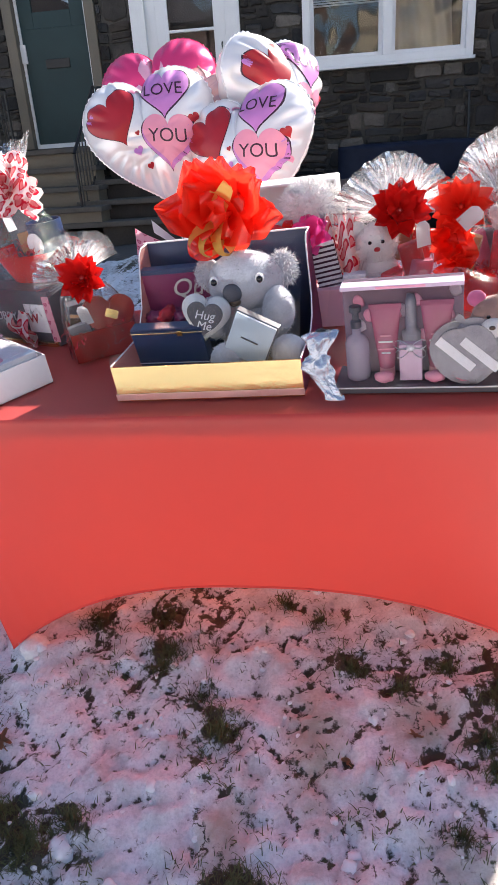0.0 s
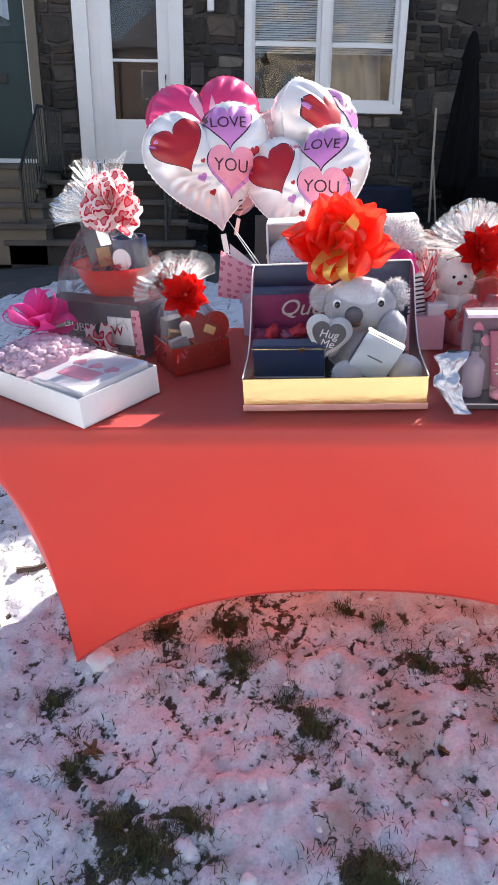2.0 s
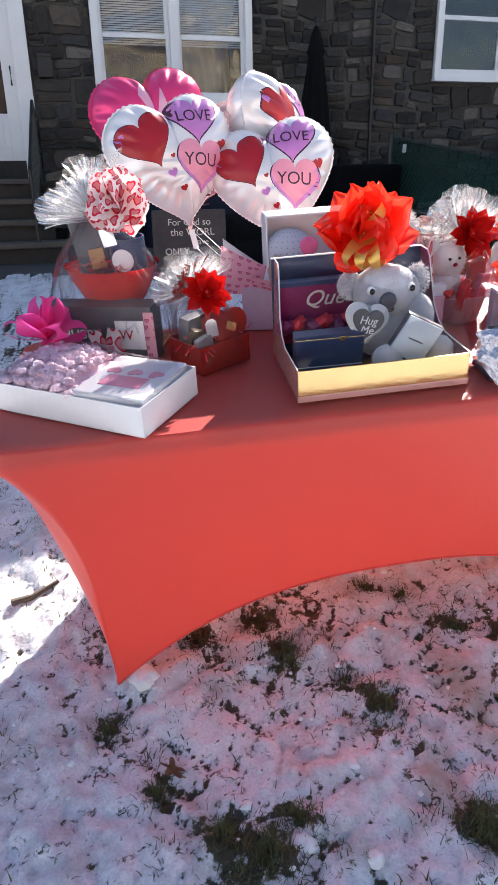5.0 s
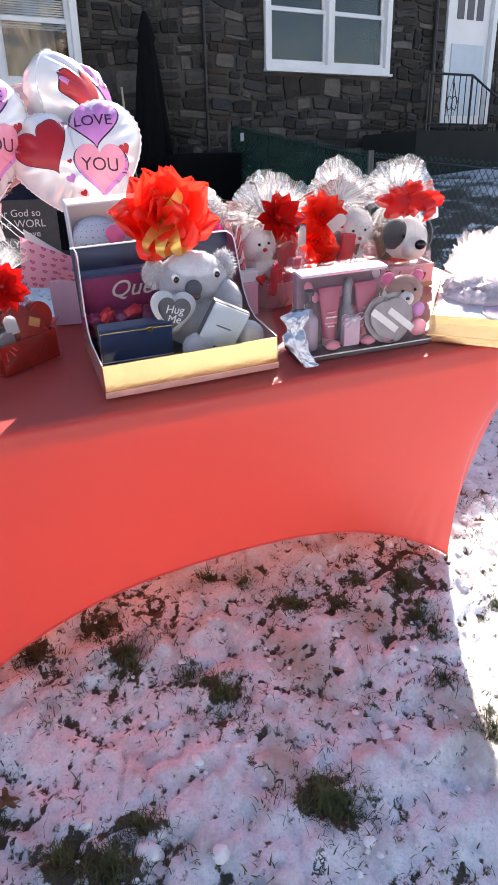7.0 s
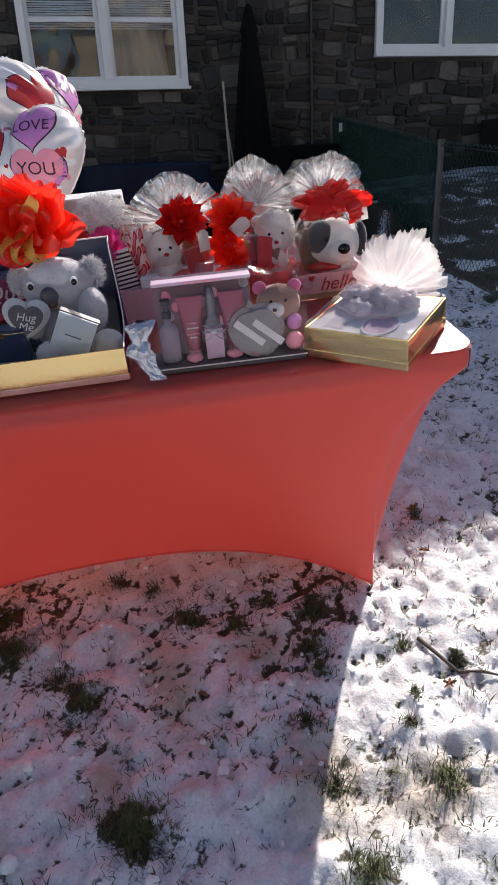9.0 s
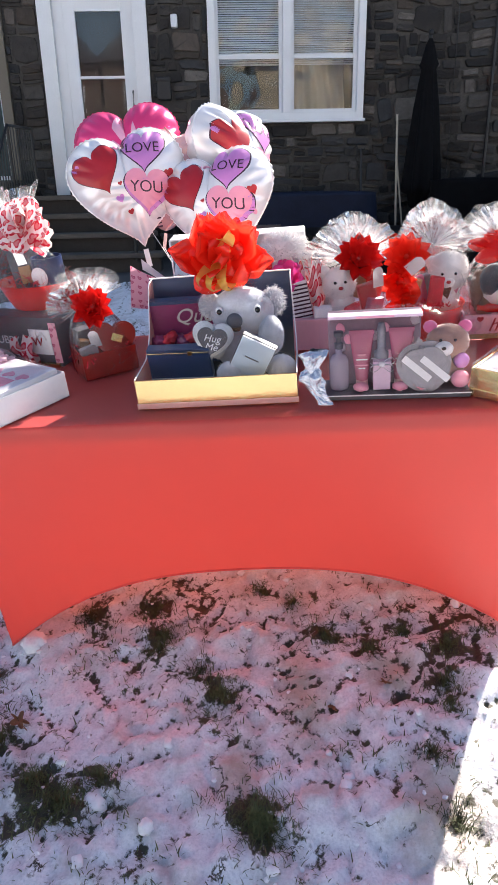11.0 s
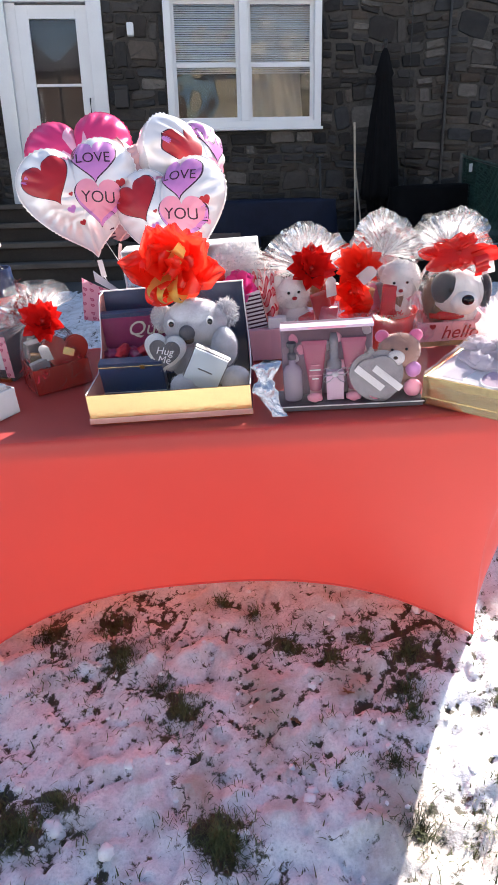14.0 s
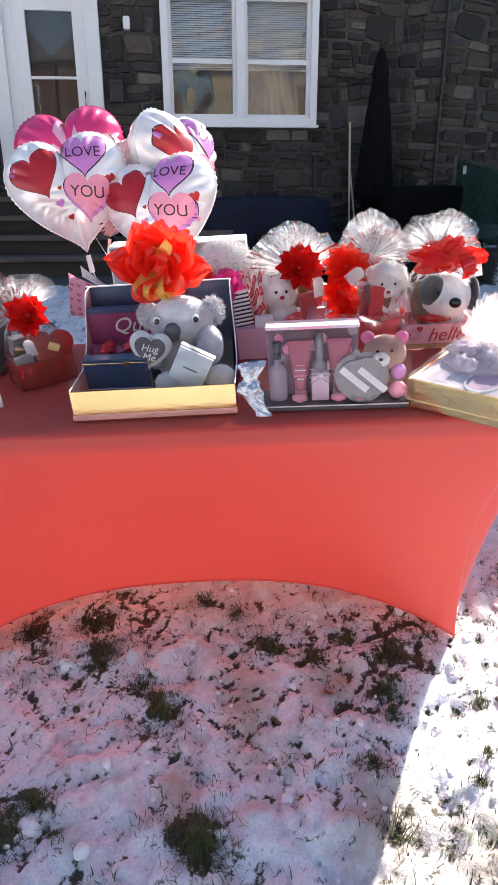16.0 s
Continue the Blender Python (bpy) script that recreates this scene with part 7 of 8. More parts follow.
def build_white_box():
    g = thing("gift_box", on_table(-0.028, 0.56, 0), "tall white gift box with dotted elephant and fluffy toy", "gift box")
    w, h, d = 0.385, 0.30, 0.075
    panel(g, "back_wall", (w, 0.005, h), pose(0, d, h / 2), WHITE_CARD, 0.001)
    for sx in (-1, 1):
        panel(g, "side_wall", (0.005, d, h), pose(sx * (w / 2), d / 2, h / 2), WHITE_CARD, 0.001)
    panel(g, "top_wall", (w, d, 0.005), pose(0, d / 2, h), WHITE_CARD, 0.001)
    panel(g, "floor", (w, d, 0.005), pose(0, d / 2, 0.003), WHITE_CARD, 0.001)
    el = part("plush_elephant", sheet(lambda u, v: Vector((-0.13 + 0.065 * math.cos(6.2832 * u) * math.sin(math.pi * v), 0.02 + 0.05 * math.sin(6.2832 * u) * math.sin(math.pi * v), 0.205 - 0.06 * math.cos(math.pi * v))), 32, 16, closed=True, size=(0.4, 0.2)), BLUE_DOT, g, "pale blue dotted elephant toy", smooth=True)
    part("body", ball(1, (-0.13, 0.02, 0.085), (0.06, 0.05, 0.085), 3), WHITE_FUR, el, smooth=True)
    part("ear", ball(1, (-0.085, -0.02, 0.222), (0.026, 0.012, 0.026), 3), PINK_FUR, el, "pink ear", smooth=True)
    part("trunk", tube([(-0.165, -0.02, 0.19), (-0.185, -0.05, 0.17), (-0.185, -0.06, 0.145), (-0.175, -0.065, 0.13)], [0.022, 0.018, 0.014, 0.011], 12), TAN_FUR, el, smooth=True)
    fl = part("fluffy_toy", ball(1, (0.135, -0.02, 0.235), (0.072, 0.06, 0.068), 4, 0.05, 4), WHITE_FUR, g, "white fluffy toy", smooth=True)
    part("body", ball(1, (0.13, -0.01, 0.10), (0.055, 0.05, 0.095), 3), WHITE_FUR, fl, smooth=True)
    fur_on(fl, [(Vector((0.135, -0.02, 0.235)), (0.072, 0.06, 0.068))], WHITE_FUR, 4200, 0.017, 7, "long white hairs")
    rnd = random.Random(3)
    bow_of(g, loop_strip(0.05, 0.035, 0.55, 1), MAGENTA_RIBBON, [pose(0, 0, 0, 0, 0, a) @ pose(0, 0, 0, 0, t, rnd.uniform(-30, 30)) for a in range(0, 360, 45) for t in (80, 45)], "pink_bow", "loop", pose(0.14, -0.095, 0.20, 55, 0, 0), "magenta ribbon rosette")
    bow_of(g, loop_strip(0.045, 0.03, 0.55), RED_GLOSS, [pose(0, 0, 0, 0, 0, a) @ pose(0, 0, 0, 0, 75, 20) for a in range(0, 360, 60)], "red_bow", "loop", pose(0.085, -0.085, 0.195, 55, 0, 0))
    return g


def build_pink_box():
    g = thing("gift_bag", on_table(0.168, 0.42, 0), "pink gift box with striped paper bag and heart tissue", "gift bag")
    panel(g, "box", (0.12, 0.10, 0.088), pose(0, 0.05, 0.044), PINK_CARD, 0.002)
    bag = panel(g, "striped_bag", (0.056, 0.012, 0.105), pose(-0.022, 0.024, 0.138, 4, -9, 0), WHITE_CARD, 0.001, "white paper bag with black stripes")
    for i in range(9):
        panel(bag, "stripe", (0.0575, 0.0135, 0.0045), pose(0, 0, -0.046 + 0.0112 * i), INK_DARK, 0.0003)
    for i in range(3):
        s = part("tissue", sheet(lambda u, v: Vector((0.02 + 0.05 * (u - 0.5) + 0.02 * v * (i - 1), 0.04 + 0.02 * i + 0.02 * math.sin(6 * u + i), 0.085 + (0.13 + 0.03 * math.sin(9 * u + i)) * v)), 14, 8, size=(0.06, 0.14)), HEART_RIBBON, g, "red and white heart tissue", smooth=True)
    panel(g, "white_card_box", (0.05, 0.03, 0.03), pose(0.04, 0.02, 0.103, 0, 0, 0), WHITE_CARD, 0.004)
    return g


def build_heart_bag():
    g = thing("gift_bag", on_table(-0.24, 0.585, -12), "lilac gift box with pink heart-printed paper flaps", "gift bag")
    panel(g, "box", (0.10, 0.08, 0.12), pose(0.0, 0.0, 0.06), LILAC_CARD, 0.002)
    s = part("paper_flap", sheet(lambda u, v: Vector((-0.115 + 0.115 * u + 0.02 * v, -0.055 + 0.05 * u * u, 0.115 + 0.125 * v - 0.05 * u * v - 0.02 * u)), 12, 12, size=(0.12, 0.13)), HEART_PAPER, g, "pink heart-printed paper flap", smooth=True)
    s = part("paper_flap", sheet(lambda u, v: Vector((-0.10 + 0.13 * u, 0.03 - 0.02 * u, 0.24 - 0.10 * u + 0.0 * v + 0.012 * math.sin(3 * v) - 0.035 * v * (1 - u))), 10, 8), WHITE_CARD, g, "white inner side of the paper", smooth=True)
    s = part("paper_flap", sheet(lambda u, v: Vector((-0.02 + 0.08 * u, -0.045 - 0.01 * v, 0.105 + 0.03 * v + 0.02 * (1 - u))), 8, 6, size=(0.08, 0.05)), HEART_PAPER, g, smooth=True)
    return g


build_hubby_basket()
build_bear_gift(0.300, 0.500, 21)
build_bag_gift(0.512, 0.525, 22)
build_dog_gift()
build_white_box()
build_pink_box()
build_heart_bag()

# ---- balloons ----
HEART_R = None


def heart_radius(theta):
    """Distance from the heart's middle to its outline along theta (0: +x, turning to +z)."""
    global HEART_R
    if HEART_R is None:
        pts = [(x, z) for x, z in heart_outline(400)]
        HEART_R = sorted((math.atan2(z, x) % (2 * math.pi), math.hypot(x, z)) for x, z in pts)
    th = theta % (2 * math.pi)
    angs = [a for a, _ in HEART_R]
    return float(np.interp(th, angs, [r for _, r in HEART_R], period=2 * math.pi))


def plump(theta):
    """The heart's outline with the cleft blown half out, as a full balloon has it."""
    up = 0.5 + 0.5 * math.sin(theta)
    k = 0.30 * up + 0.24 * (1 - up)
    return heart_radius(theta) * (1 - k) + 0.46 * k


HEART_TABLE = [heart_radius(2 * math.pi * i / 720) for i in range(720)]
BODY_TABLE = [plump(2 * math.pi * i / 720) for i in range(720)]


def skin(x, z, size, fat, seed):
    """Depth of the balloon's face over (x, z)."""
    th = math.atan2(z, x) % (2 * math.pi)
    r = BODY_TABLE[int(th / (2 * math.pi) * 720) % 720] * size
    q = min(1.0, math.hypot(x, z) / r)
    base = fat * max(0.0, 1 - q ** 2.4) ** 0.62
    gather = abs(math.sin(10.5 * th + seed + 1.3 * noise.noise(Vector((th * 2.0, seed, 1.0))))) - 0.55
    pucker = 0.05 * size * min(1.0, max(0.0, (q - 0.5) / 0.35)) ** 2 * (1 - q ** 10) * gather
    dent = 0.007 * noise.noise(Vector((x * 14, z * 14, seed)))
    fold = 0.012 * max(0.0, 0.5 - 3.0 * abs(noise.noise(Vector((x * 5, z * 17, seed + 4))))) * min(1.0, max(0.25, 0.5 - 3 * z / size))
    return base + pucker + (dent - fold) * (1 - q ** 3)


def balloon(parent_m, size, fat, mat, back, seed, printed, name="heart_balloon", label=""):
    g = thing(name, parent_m, label, "balloon", "heart balloons behind the gifts")
    n, rings = 144, 30
    for sgn, m in ((-1, mat), (1, back)):
        def fn(u, v):
            th = 2 * math.pi * u
            q = v
            r = BODY_TABLE[int(u * 720) % 720] * size * q
            x, z = r * math.cos(th), r * math.sin(th)
            return Vector((x, sgn * skin(x, z, size, fat, seed), z))
        part("front_skin" if sgn < 0 else "back_skin", sheet(fn, n, rings, closed=True), m, g, smooth=True)
    rimpts = [Vector((BODY_TABLE[i * 5 % 720] * size * math.cos(2 * math.pi * i / 144), 0, BODY_TABLE[i * 5 % 720] * size * math.sin(2 * math.pi * i / 144))) for i in range(145)]
    part("seam", tube([p * (1 + 0.012 * math.sin(41 * i)) for i, p in enumerate(rimpts)], 0.0035, 5), back, g)
    part("tail", box((0.018, 0.002, 0.06), (0, 0, -0.5 * size - 0.02), 0.0005), back, g)

    def decal(nm, cx, cz, width, rot, m, lift, squash=1.0, parent=g):
        c, s = math.cos(radians(rot)), math.sin(radians(rot))

        def fd(u, v):
            th = 2 * math.pi * u
            r = (0.55 * HEART_TABLE[int(u * 720) % 720] + 0.45 * BODY_TABLE[int(u * 720) % 720]) * width * v
            x, z = r * math.cos(th), r * math.sin(th) * squash
            x, z = cx + x * c - z * s, cz + x * s + z * c
            return Vector((x, -skin(x, z, size, fat, seed) - lift, z))
        return part(nm, sheet(fd, 72, 10, closed=True), m, parent, smooth=True)

    def words(text, cx, cz, sz, rot, parent):
        bm = lettering(text, sz, 0.0)
        bmesh.ops.transform(bm, matrix=pose(cx, 0, cz, 0, -rot, 0), verts=bm.verts)
        bmesh.ops.subdivide_edges(bm, edges=[e for e in bm.edges if e.calc_length() > 0.012], cuts=2)
        bmesh.ops.triangulate(bm, faces=bm.faces[:])
        for v in bm.verts:
            v.co.y = -skin(v.co.x, v.co.z, size, fat, seed) - 0.0042
        return part("lettering", bm, INK_DARK, parent)

    k = size
    if printed:
        decal("printed_outline", -0.205 * k, 0.14 * k, 0.405 * k, 16, INK_DARK, 0.0012)
        decal("printed_heart", -0.205 * k, 0.14 * k, 0.390 * k, 16, INK_RED, 0.0022)
        decal("printed_outline", 0.17 * k, 0.225 * k, 0.375 * k, -8, INK_DARK, 0.0012)
        p = decal("printed_heart", 0.17 * k, 0.230 * k, 0.355 * k, -8, INK_LILAC, 0.0024)
        words("LOVE", 0.17 * k, 0.25 * k, 0.112 * k, -8, p)
        decal("printed_outline", 0.135 * k, -0.085 * k, 0.385 * k, -12, INK_DARK, 0.0018)
        decal("printed_side", 0.135 * k, -0.09 * k, 0.37 * k, -12, INK_LILAC, 0.0024)
        p = decal("printed_heart", 0.135 * k, -0.066 * k, 0.35 * k, -12, INK_PINK, 0.0032)
        words("YOU", 0.135 * k, -0.045 * k, 0.12 * k, -12, p)
        for x, z, w, m in ((-0.085, -0.09, 0.07, INK_LILAC), (0.335, 0.03, 0.075, INK_RED), (0.30, -0.12, 0.045, INK_PINK), (-0.03, -0.20, 0.05, INK_RED), (-0.38, 0.20, 0.07, INK_LILAC), (-0.03, 0.30, 0.05, INK_PINK), (-0.06, 0.02, 0.035, INK_RED)):
            decal("small_heart", x * k, z * k, w * k, 12, m, 0.002)
        for i in range(3):
            xx, zz = 0.16 * k, (-0.27 - 0.028 * i) * k
            part("print_bar", box((0.05 * k, 0.0015, 0.012 * k), (xx, -skin(xx, zz, size, fat, seed) - 0.001, zz)), INK_DARK, g)
    elif mat is HOT_FOIL:
        for i in range(8):
            a0, a1 = 2 * math.pi * i / 8, 2 * math.pi * (i + 0.55) / 8
            def tri(u, v):
                th = a0 + (a1 - a0) * u
                r = 0.33 * k * v * (0.75 + 0.25 * math.cos(4 * th))
                x, z = r * math.cos(th), r * math.sin(th)
                return Vector((x, -skin(x, z, size, fat, seed) - 0.0015, z))
            part("printed_facet", sheet(tri, 6, 10), PALE_FOIL, g, smooth=True)
    return g


def face(a, b, w, yaw, tilt, lean):
    return TABLE @ pose(a, b, w, tilt, lean, yaw)


BALLOONS = [
    ((-0.430, 1.02, 1.125), (14, -16, -6), 0.42, PEARL, PEARL, True, "pearl white heart balloon printed with candy hearts"),
    ((-0.120, 0.98, 1.050), (-6, -20, -10), 0.41, PEARL, PEARL, True, "pearl white heart balloon with candy-heart print, hanging low"),
    ((-0.100, 1.22, 1.165), (58, -6, 12), 0.42, PEARL, PEARL, True, "pearl white heart balloon turned nearly edge-on"),
    ((-0.330, 1.24, 1.120), (-38, -10, 10), 0.40, ROSE_FOIL, ROSE_FOIL, False, "rose gold foil heart balloon"),
    ((-0.480, 1.30, 1.205), (12, -18, -6), 0.41, HOT_FOIL, HOT_FOIL, False, "magenta foil heart balloon with faceted print"),
]
KNOT = TABLE @ Vector((-0.17, 0.66, 0.77))
for i, (p, (yaw, tilt, lean), size, m, bk, pr, lab) in enumerate(BALLOONS):
    g = balloon(face(*p, yaw, tilt, lean), size, size * 0.27, m, bk, i * 3.7, pr, label=lab)
    tip = g.matrix_world @ Vector((0, 0, -0.5 * size - 0.045))
    mid = tip.lerp(KNOT, 0.5) + Vector((0.01 * (i - 2), 0.01, -0.02))
    s = part("ribbon", tube([g.matrix_world.inverted() @ q for q in (tip, tip.lerp(mid, 0.5), mid, mid.lerp(KNOT, 0.5), KNOT)], 0.0013, 5), WHITE_CARD, g, "thin white balloon ribbon")
wgt = thing("balloon_weight", on_table(-0.17, 0.66, 0), "small foil balloon weight on the table", "weight")
part("body", lathe([(0, 0), (0.028, 0), (0.03, 0.01), (0.02, 0.035), (0.008, 0.045), (0, 0.046)], 20, 1.0, lambda a, z: 1 + 0.1 * math.sin(9 * a)), SILVER_FOIL, wgt)
part("tie", tube([(0, 0, 0.04), (0.004, 0, 0.052)], 0.003, 6), WHITE_CARD, wgt)

# ---- sign behind the table ----
sg = thing("garden_sign", pose(-0.02, 4.55, lawn(-0.02, 4.55), 0, 0, -4), "dark slate-look garden sign with pale verse lettering", "sign")
part("board", box((0.5, 0.02, 0.40), (0, 0, 0.37), 0.006), SIGN_SLATE, sg)
for x in (-0.18, 0.18):
    part("stake", tube([(x, 0.02, -0.1), (x, 0.02, 0.45)], 0.012, 6), BLACK_IRON, sg)
for words_, z, sz, x in (("For God so", 0.49, 0.062, 0.0), ("the WORL", 0.425, 0.066, 0.02), ("gave", 0.362, 0.056, 0.08), ("ONLY", 0.30, 0.062, -0.09)):
    o = part("lettering", lettering(words_, sz), SIGN_LETTER, sg)
    o.matrix_local = pose(x, -0.0118, z)


# ---- grass, clumps of snow, leaves and twigs ----
def snow_top(x, y):
    return lawn(x, y) + bumps(x, y)[0]


def build_grass():
    rnd = random.Random(77)
    verts, faces = [], []

    def blade(x, y, ln, lean, wid):
        z = snow_top(x, y) - 0.004
        a = rnd.uniform(0, 6.283)
        dx, dy = math.cos(a) * lean, math.sin(a) * lean
        sx, sy = -math.sin(a) * wid, math.cos(a) * wid
        up = ln * math.sqrt(max(0.05, 1 - lean * lean))
        n = len(verts)
        mx, my, mz = x + dx * ln * 0.45, y + dy * ln * 0.45, z + up * 0.6
        verts.extend([(x - sx, y - sy, z), (x + sx, y + sy, z), (mx + sx * .7, my + sy * .7, mz), (mx - sx * .7, my - sy * .7, mz), (x + dx * ln, y + dy * ln, z + up * (0.95 if lean < .7 else 0.7))])
        faces.extend([(n, n + 1, n + 2, n + 3), (n + 3, n + 2, n + 4)])
    for tx, ty, tr in TUFTS:
        for _ in range(int(110000 * tr * tr) + 40):
            q, a = tr * abs(rnd.gauss(0, 0.55)), rnd.uniform(0, 6.283)
            q *= 0.6 + 0.9 * abs(noise.noise(Vector((math.cos(a) * 1.4 + tx * 9, math.sin(a) * 1.4, ty * 9)))) * 2
            blade(tx + q * math.cos(a), ty + q * math.sin(a), rnd.uniform(0.014, 0.038), rnd.uniform(0.4, 0.99), rnd.uniform(0.0007, 0.0014))
    for _ in range(24000):
        x, y = rnd.uniform(-2.4, 2.4), rnd.uniform(0.2, 3.4)
        k = sprigs(x, y) + rnd.gauss(0, 0.07)
        if k < 0.06:
            continue
        for _ in range(rnd.randint(1, 3) + int(9 * k)):
            blade(x + rnd.gauss(0, 0.009), y + rnd.gauss(0, 0.009), rnd.uniform(0.010, 0.032), rnd.uniform(0.5, 0.99), rnd.uniform(0.0009, 0.002))
    me = bpy.data.meshes.new("grass")
    me.from_pydata(verts, [], faces)
    me.materials.append(GRASS)
    tagged(new("grass", me), "dark winter grass blades poking through the snow", "grass", kind="stuff")


def build_clumps():
    rnd = random.Random(5)
    bm = bmesh.new()
    me = None
    tmpl = bmesh.new()
    bmesh.ops.create_icosphere(tmpl, subdivisions=3, radius=1.0)
    base = [v.co.copy() for v in tmpl.verts]
    tris = [[v.index for v in f.verts] for f in tmpl.faces]
    tmpl.free()
    verts, faces = [], []
    spots = [(rnd.uniform(-1.8, 1.9), rnd.uniform(0.25, 2.4), rnd.choice((rnd.uniform(0.003, 0.007), rnd.uniform(0.003, 0.007), rnd.uniform(0.003, 0.008), rnd.uniform(0.006, 0.014)))) for _ in range(900)]
    for u, v, r in ((-0.423, -0.422, 0.026), (-0.678, 0.09, 0.032), (-0.655, 0.08, 0.02), (-0.30, -0.50, 0.016), (0.15, -0.45, 0.014)):
        x, y = slope_xy(u, v)
        spots.append((x, y, r))
    for x, y, r in spots:
        n = len(verts)
        z = snow_top(x, y) - r * 0.1
        sx, sy, sz = rnd.uniform(0.8, 1.3), rnd.uniform(0.8, 1.3), rnd.uniform(0.5, 0.9)
        sd = rnd.uniform(0, 50)
        for c in base:
            k = r * (1 + 0.34 * noise.noise(c * 1.4 + Vector((sd, 0, 0))) + 0.16 * noise.noise(c * 4.0 + Vector((0, sd, 0))))
            verts.append((x + c.x * k * sx, y + c.y * k * sy, z + c.z * k * sz))
        faces.extend([[i + n for i in t] for t in tris])
    me = bpy.data.meshes.new("snow_clumps")
    me.from_pydata(verts, [], faces)
    me.shade_smooth()
    me.materials.append(CLEAN_SNOW)
    tagged(new("snow_clumps", me), "small clumps of kicked-up snow", "snow", kind="stuff")


GRASS = grainy("winter_grass", (0.080, 0.092, 0.032), 0.7, 0.92, 7, 45, 0.0)
CLEAN_SNOW = grainy("clean_snow", (0.82, 0.83, 0.86), 0.6, 0.08, 40, 160, 0.9)
LEAF = grainy("dead_leaf", (0.30, 0.16, 0.085), 0.7, 0.3, 40, 200, 0.2)
build_grass()
build_clumps()


def build_leaf(u, v, size, yaw, seed):
    x, y = slope_xy(u, v)
    rnd = random.Random(seed)
    g = thing("dead_leaf", pose(x, y, snow_top(x, y) + 0.006, rnd.uniform(-14, 14), rnd.uniform(-14, 14), yaw), "curled brown oak leaf lying on the snow", "leaf", "dead leaves on the snow")
    def fn(p, q):
        ang = 6.2832 * p
        r = size * q * (0.40 + 0.60 * abs(math.sin(2.5 * ang)) ** 2.2)
        return Vector((r * math.cos(ang) * 0.7, r * math.sin(ang), 0.12 * size * math.sin(3 * ang) * q + 0.15 * size * q * q))
    part("blade", sheet(fn, 40, 5, closed=True, thick=0.0008), LEAF, g)
    part("stalk", tube([(0, -size * 0.4, 0), (0.003, -size * 1.1, 0.004)], 0.0012, 5), LEAF, g)


for i, (u, v, s, yw) in enumerate(((-0.654, -0.191, 0.035, 40), (0.155, -0.24, 0.02, 10), (0.30, -0.19, 0.018, 80), (0.96, 0.20, 0.03, 130), (1.02, 0.12, 0.022, 20), (0.93, 0.14, 0.022, 60), (0.9, 0.02, 0.02, 200), (0.72, -0.42, 0.02, 100))):
    build_leaf(u, v, s, yw, i)
tw = [slope_xy(u, v) for u, v in ((0.72, -0.27), (0.735, -0.33), (0.765, -0.39), (0.80, -0.43), (0.85, -0.45))]
tagged(part("twig", tube([(x, y, snow_top(x, y) + 0.006) for x, y in tw], [0.006, 0.005, 0.005, 0.004, 0.002], 6), BARK), "crooked brown twig lying in the snow", "twig")
tw = [slope_xy(u, v) for u, v in ((-1.02, 0.50), (-0.96, 0.52), (-0.88, 0.56))]
tagged(part("twig", tube([(x, y, snow_top(x, y) + 0.006) for x, y in tw], [0.012, 0.010, 0.006], 6), BARK), "short dark stick lying in the snow", "twig")

# ---- the stones of the house wall ----
def stone_layout():
    """Coursed rubble: bands of about 0.3 m, split into single tall stones or stacks of flat ones."""
    rnd = random.Random(14)
    out = []
    z = 0.3
    while z < 4.5:
        band = rnd.choice((rnd.uniform(0.07, 0.15), rnd.uniform(0.16, 0.3)))
        x = -7.0 + rnd.uniform(0, 0.3)
        while x < 9.6:
            w = rnd.choice((rnd.uniform(0.10, 0.2), rnd.uniform(0.2, 0.36), rnd.uniform(0.28, 0.52)))
            k = (rnd.choice((1, 2, 3, 3)) if w > 0.2 else rnd.choice((1, 2, 2))) if band > 0.2 else rnd.choice((1, 1, 2))
            cuts = sorted(rnd.uniform(0.25, 0.75) for _ in range(k - 1)) if k < 3 else [rnd.uniform(0.25, 0.4), rnd.uniform(0.6, 0.75)]
            levels = [0, *cuts, 1]
            for a, b in zip(levels, levels[1:]):
                if k > 1 and w > 0.35 and rnd.random() < 0.45:
                    m = w * rnd.uniform(0.35, 0.65)
                    out.append((x, x + m, z + band * a, z + band * b))
                    out.append((x + m, x + w, z + band * a, z + band * b))
                else:
                    out.append((x, x + w, z + band * a, z + band * b))
            x += w
        z += band
    return out


def free_of_openings(s):
    """Cuts a stone back to what the openings leave of it."""
    x0, x1, z0, z1 = s
    for a, b, c, d in OPENINGS.values():
        a, b, c, d = a - 0.005, b + 0.005, c - 0.035, d + 0.005
        if x1 <= a or x0 >= b or z1 <= c or z0 >= d:
            continue
        best = max(((x0, min(x1, a), z0, z1), (max(x0, b), x1, z0, z1), (x0, x1, z0, min(z1, c)), (x0, x1, max(z0, d), z1)),
                   key=lambda q: max(0, q[1] - q[0]) * max(0, q[3] - q[2]))
        x0, x1, z0, z1 = best
    return (x0, x1, z0, z1) if x1 - x0 > 0.05 and z1 - z0 > 0.035 else None


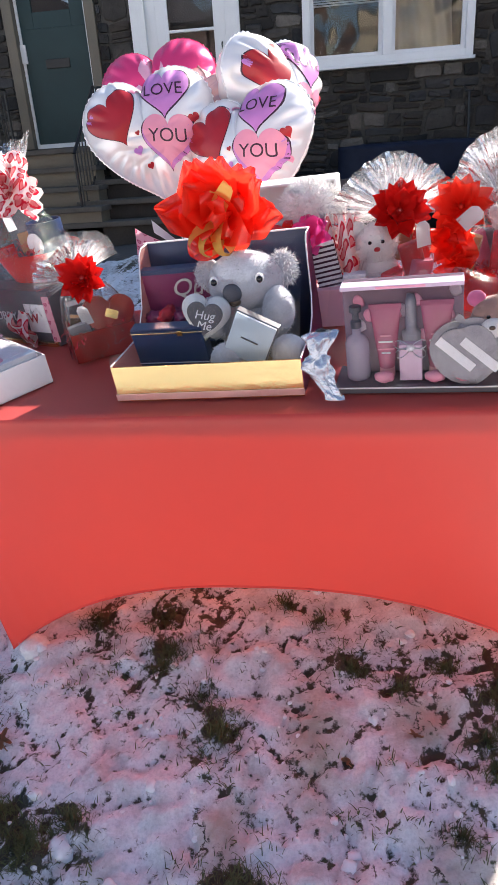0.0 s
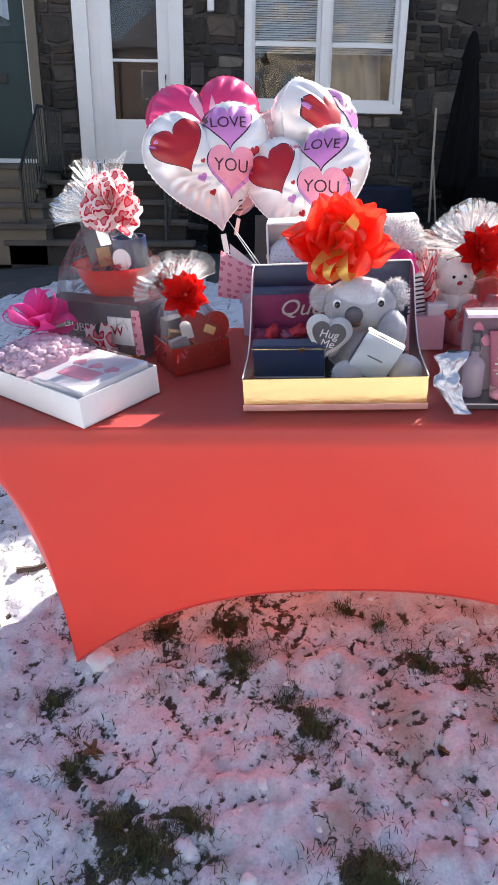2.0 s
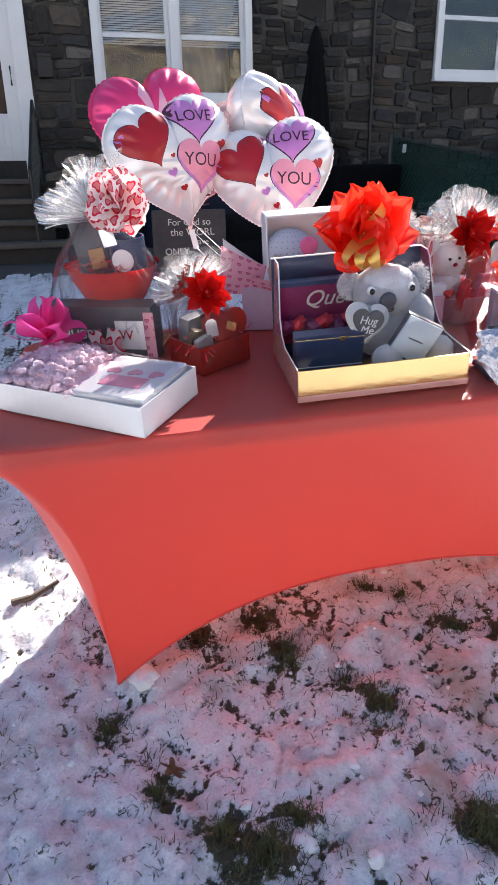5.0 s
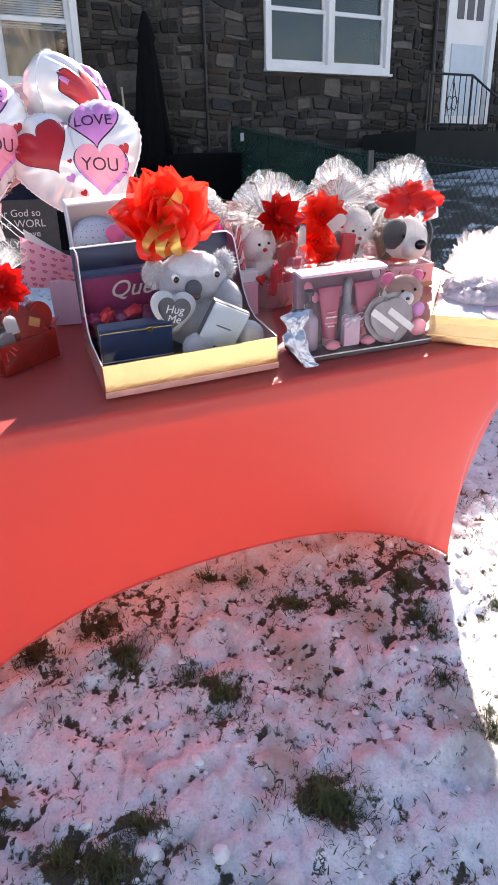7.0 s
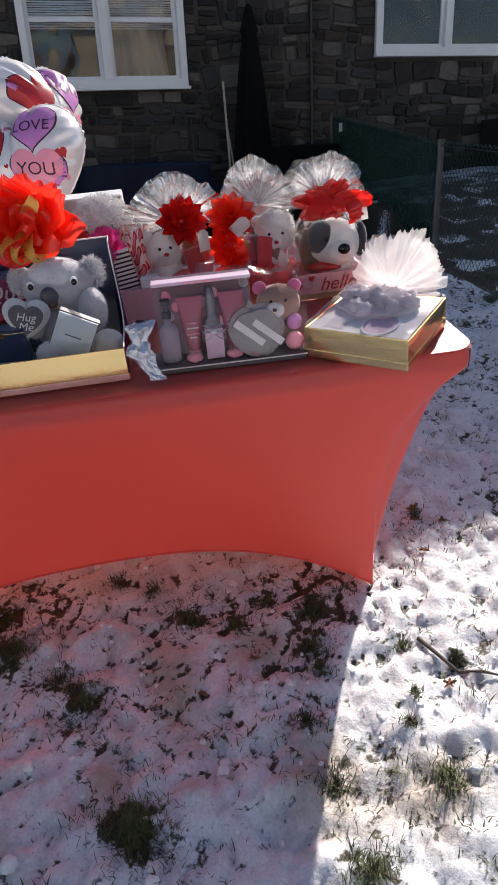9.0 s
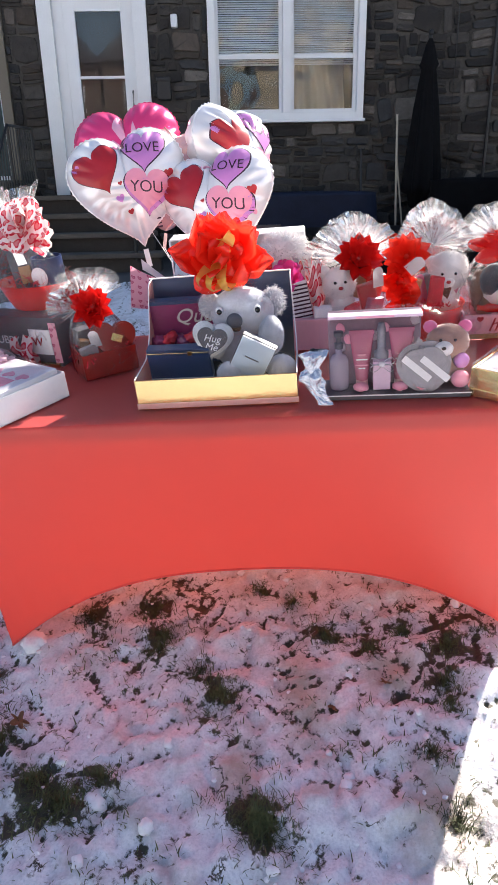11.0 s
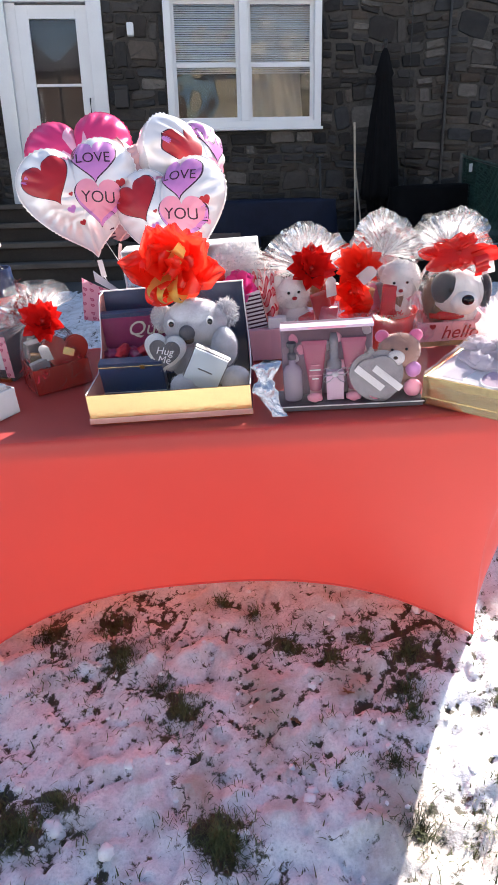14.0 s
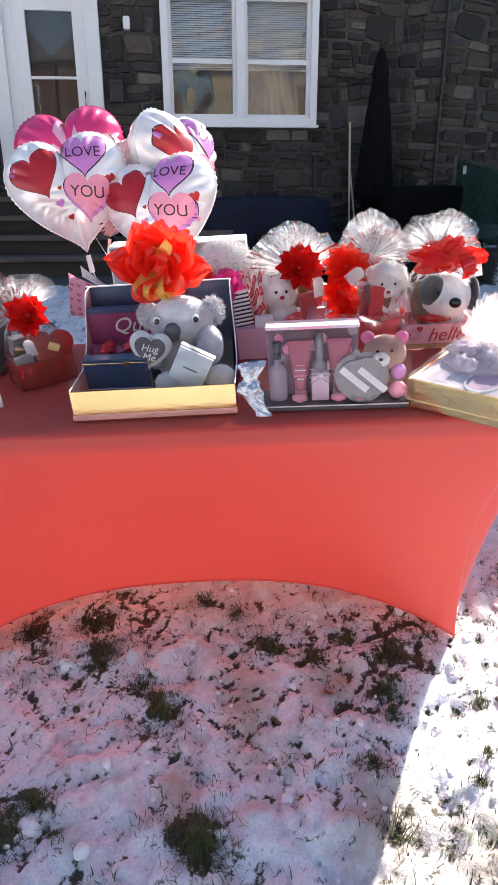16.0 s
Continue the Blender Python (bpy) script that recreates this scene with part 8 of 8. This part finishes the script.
def stone_shape(seed):
    """A rough-faced block 1 x 1 x 1 with an uneven outline; its face looks to -y."""
    rnd = random.Random(seed)
    n = 10
    outline = []
    for x, z in ((0.47, -0.25), (0.46, 0.3), (0.40, 0.47), (0.05, 0.49), (-0.4, 0.47), (-0.48, 0.3), (-0.47, -0.28), (-0.42, -0.48), (0.0, -0.49), (0.43, -0.47)):
        outline.append((x * rnd.uniform(0.9, 1.06), z * rnd.uniform(0.88, 1.06)))
    verts = [(x, 0.5, z) for x, z in outline]
    verts += [(x * 0.98, -0.2 + rnd.uniform(-0.12, 0.12), z * 0.97) for x, z in outline]
    verts += [(x * rnd.uniform(0.92, 0.98), -0.5 + rnd.uniform(-0.2, 0.2), z * rnd.uniform(0.84, 0.95)) for x, z in outline]
    verts.append((rnd.uniform(-.15, .15), -0.55 + rnd.uniform(-.2, .1), rnd.uniform(-.15, .15)))
    faces = []
    for lo in (0, n):
        for i in range(n):
            j = (i + 1) % n
            faces.append((lo + i, lo + j, lo + n + j, lo + n + i))
    faces += [(2 * n + i, 2 * n + (i + 1) % n, 3 * n) for i in range(n)]
    return verts, faces


def drift(x, z):
    """How far the courses wander off the level, less beside the openings."""
    free = 1.0
    for a, b, c, d in OPENINGS.values():
        away = max(a - x, x - b, c - z, z - d)
        free = min(free, max(0.0, away - 0.02) / 0.25)
    p = Vector((x * 1.3, 0.0, z * 1.8))
    q = Vector((x * 5.0, 7.0, z * 6.0))
    return (free * (0.05 * noise.noise(p + Vector((0, 3, 0))) + 0.022 * noise.noise(q + Vector((0, 5, 0)))),
            free * (0.075 * noise.noise(p) + 0.028 * noise.noise(q)))


def build_stones():
    shapes = []
    for s in range(16):
        v, f = stone_shape(s)
        me = bpy.data.meshes.new("stone")
        me.from_pydata(v, [], f)
        me.materials.append(STONE)
        shapes.append((me, v, f))
    rnd = random.Random(2)
    jv, jf = [], []
    single = 0
    for s in stone_layout():
        s = free_of_openings(s)
        if not s:
            continue
        x0, x1, z0, z1 = s
        if 3.95 < x0 < 7.2 and z1 < 1.17:
            continue
        gap = rnd.uniform(0.003, 0.010)
        w, h, deep = x1 - x0 - gap * 2, z1 - z0 - gap * 1.6, rnd.uniform(0.025, 0.06)
        c = Vector(((x0 + x1) / 2, WALL_Y + 0.024, (z0 + z1) / 2))
        flip = rnd.choice((-1, 1))
        me, v, f = rnd.choice(shapes)
        if single < 300 and 1.4 < c.x < 4.2 and c.z < 3.4:
            o = new("stone", me)
            o.parent = wall_north
            dx, dz = drift(c.x, c.z)
            ex, ez = drift(c.x + 0.1, c.z)
            turn = math.degrees(math.atan2(ez - dz, 0.1)) + rnd.uniform(-3, 3)
            o.matrix_local = pose(c.x + dx, c.y, c.z + dz, 0, -turn, 0) @ Matrix.Diagonal((w, deep, h, 1))
            single += 1
        else:
            n = len(jv)
            for p in v:
                x, z = c.x + p[0] * w * flip, c.z + p[2] * h
                dx, dz = drift(x, z)
                jv.append((x + dx, c.y + p[1] * deep, z + dz))
            jf.extend([tuple(i + n for i in (q if flip > 0 else q[::-1])) for q in f])
    me = bpy.data.meshes.new("stonework")
    me.from_pydata(jv, [], jf)
    me.materials.append(STONE_FAR)
    o = new("stonework", me)
    o.parent = wall_north
    tagged(o, kind="stuff")


build_stones()
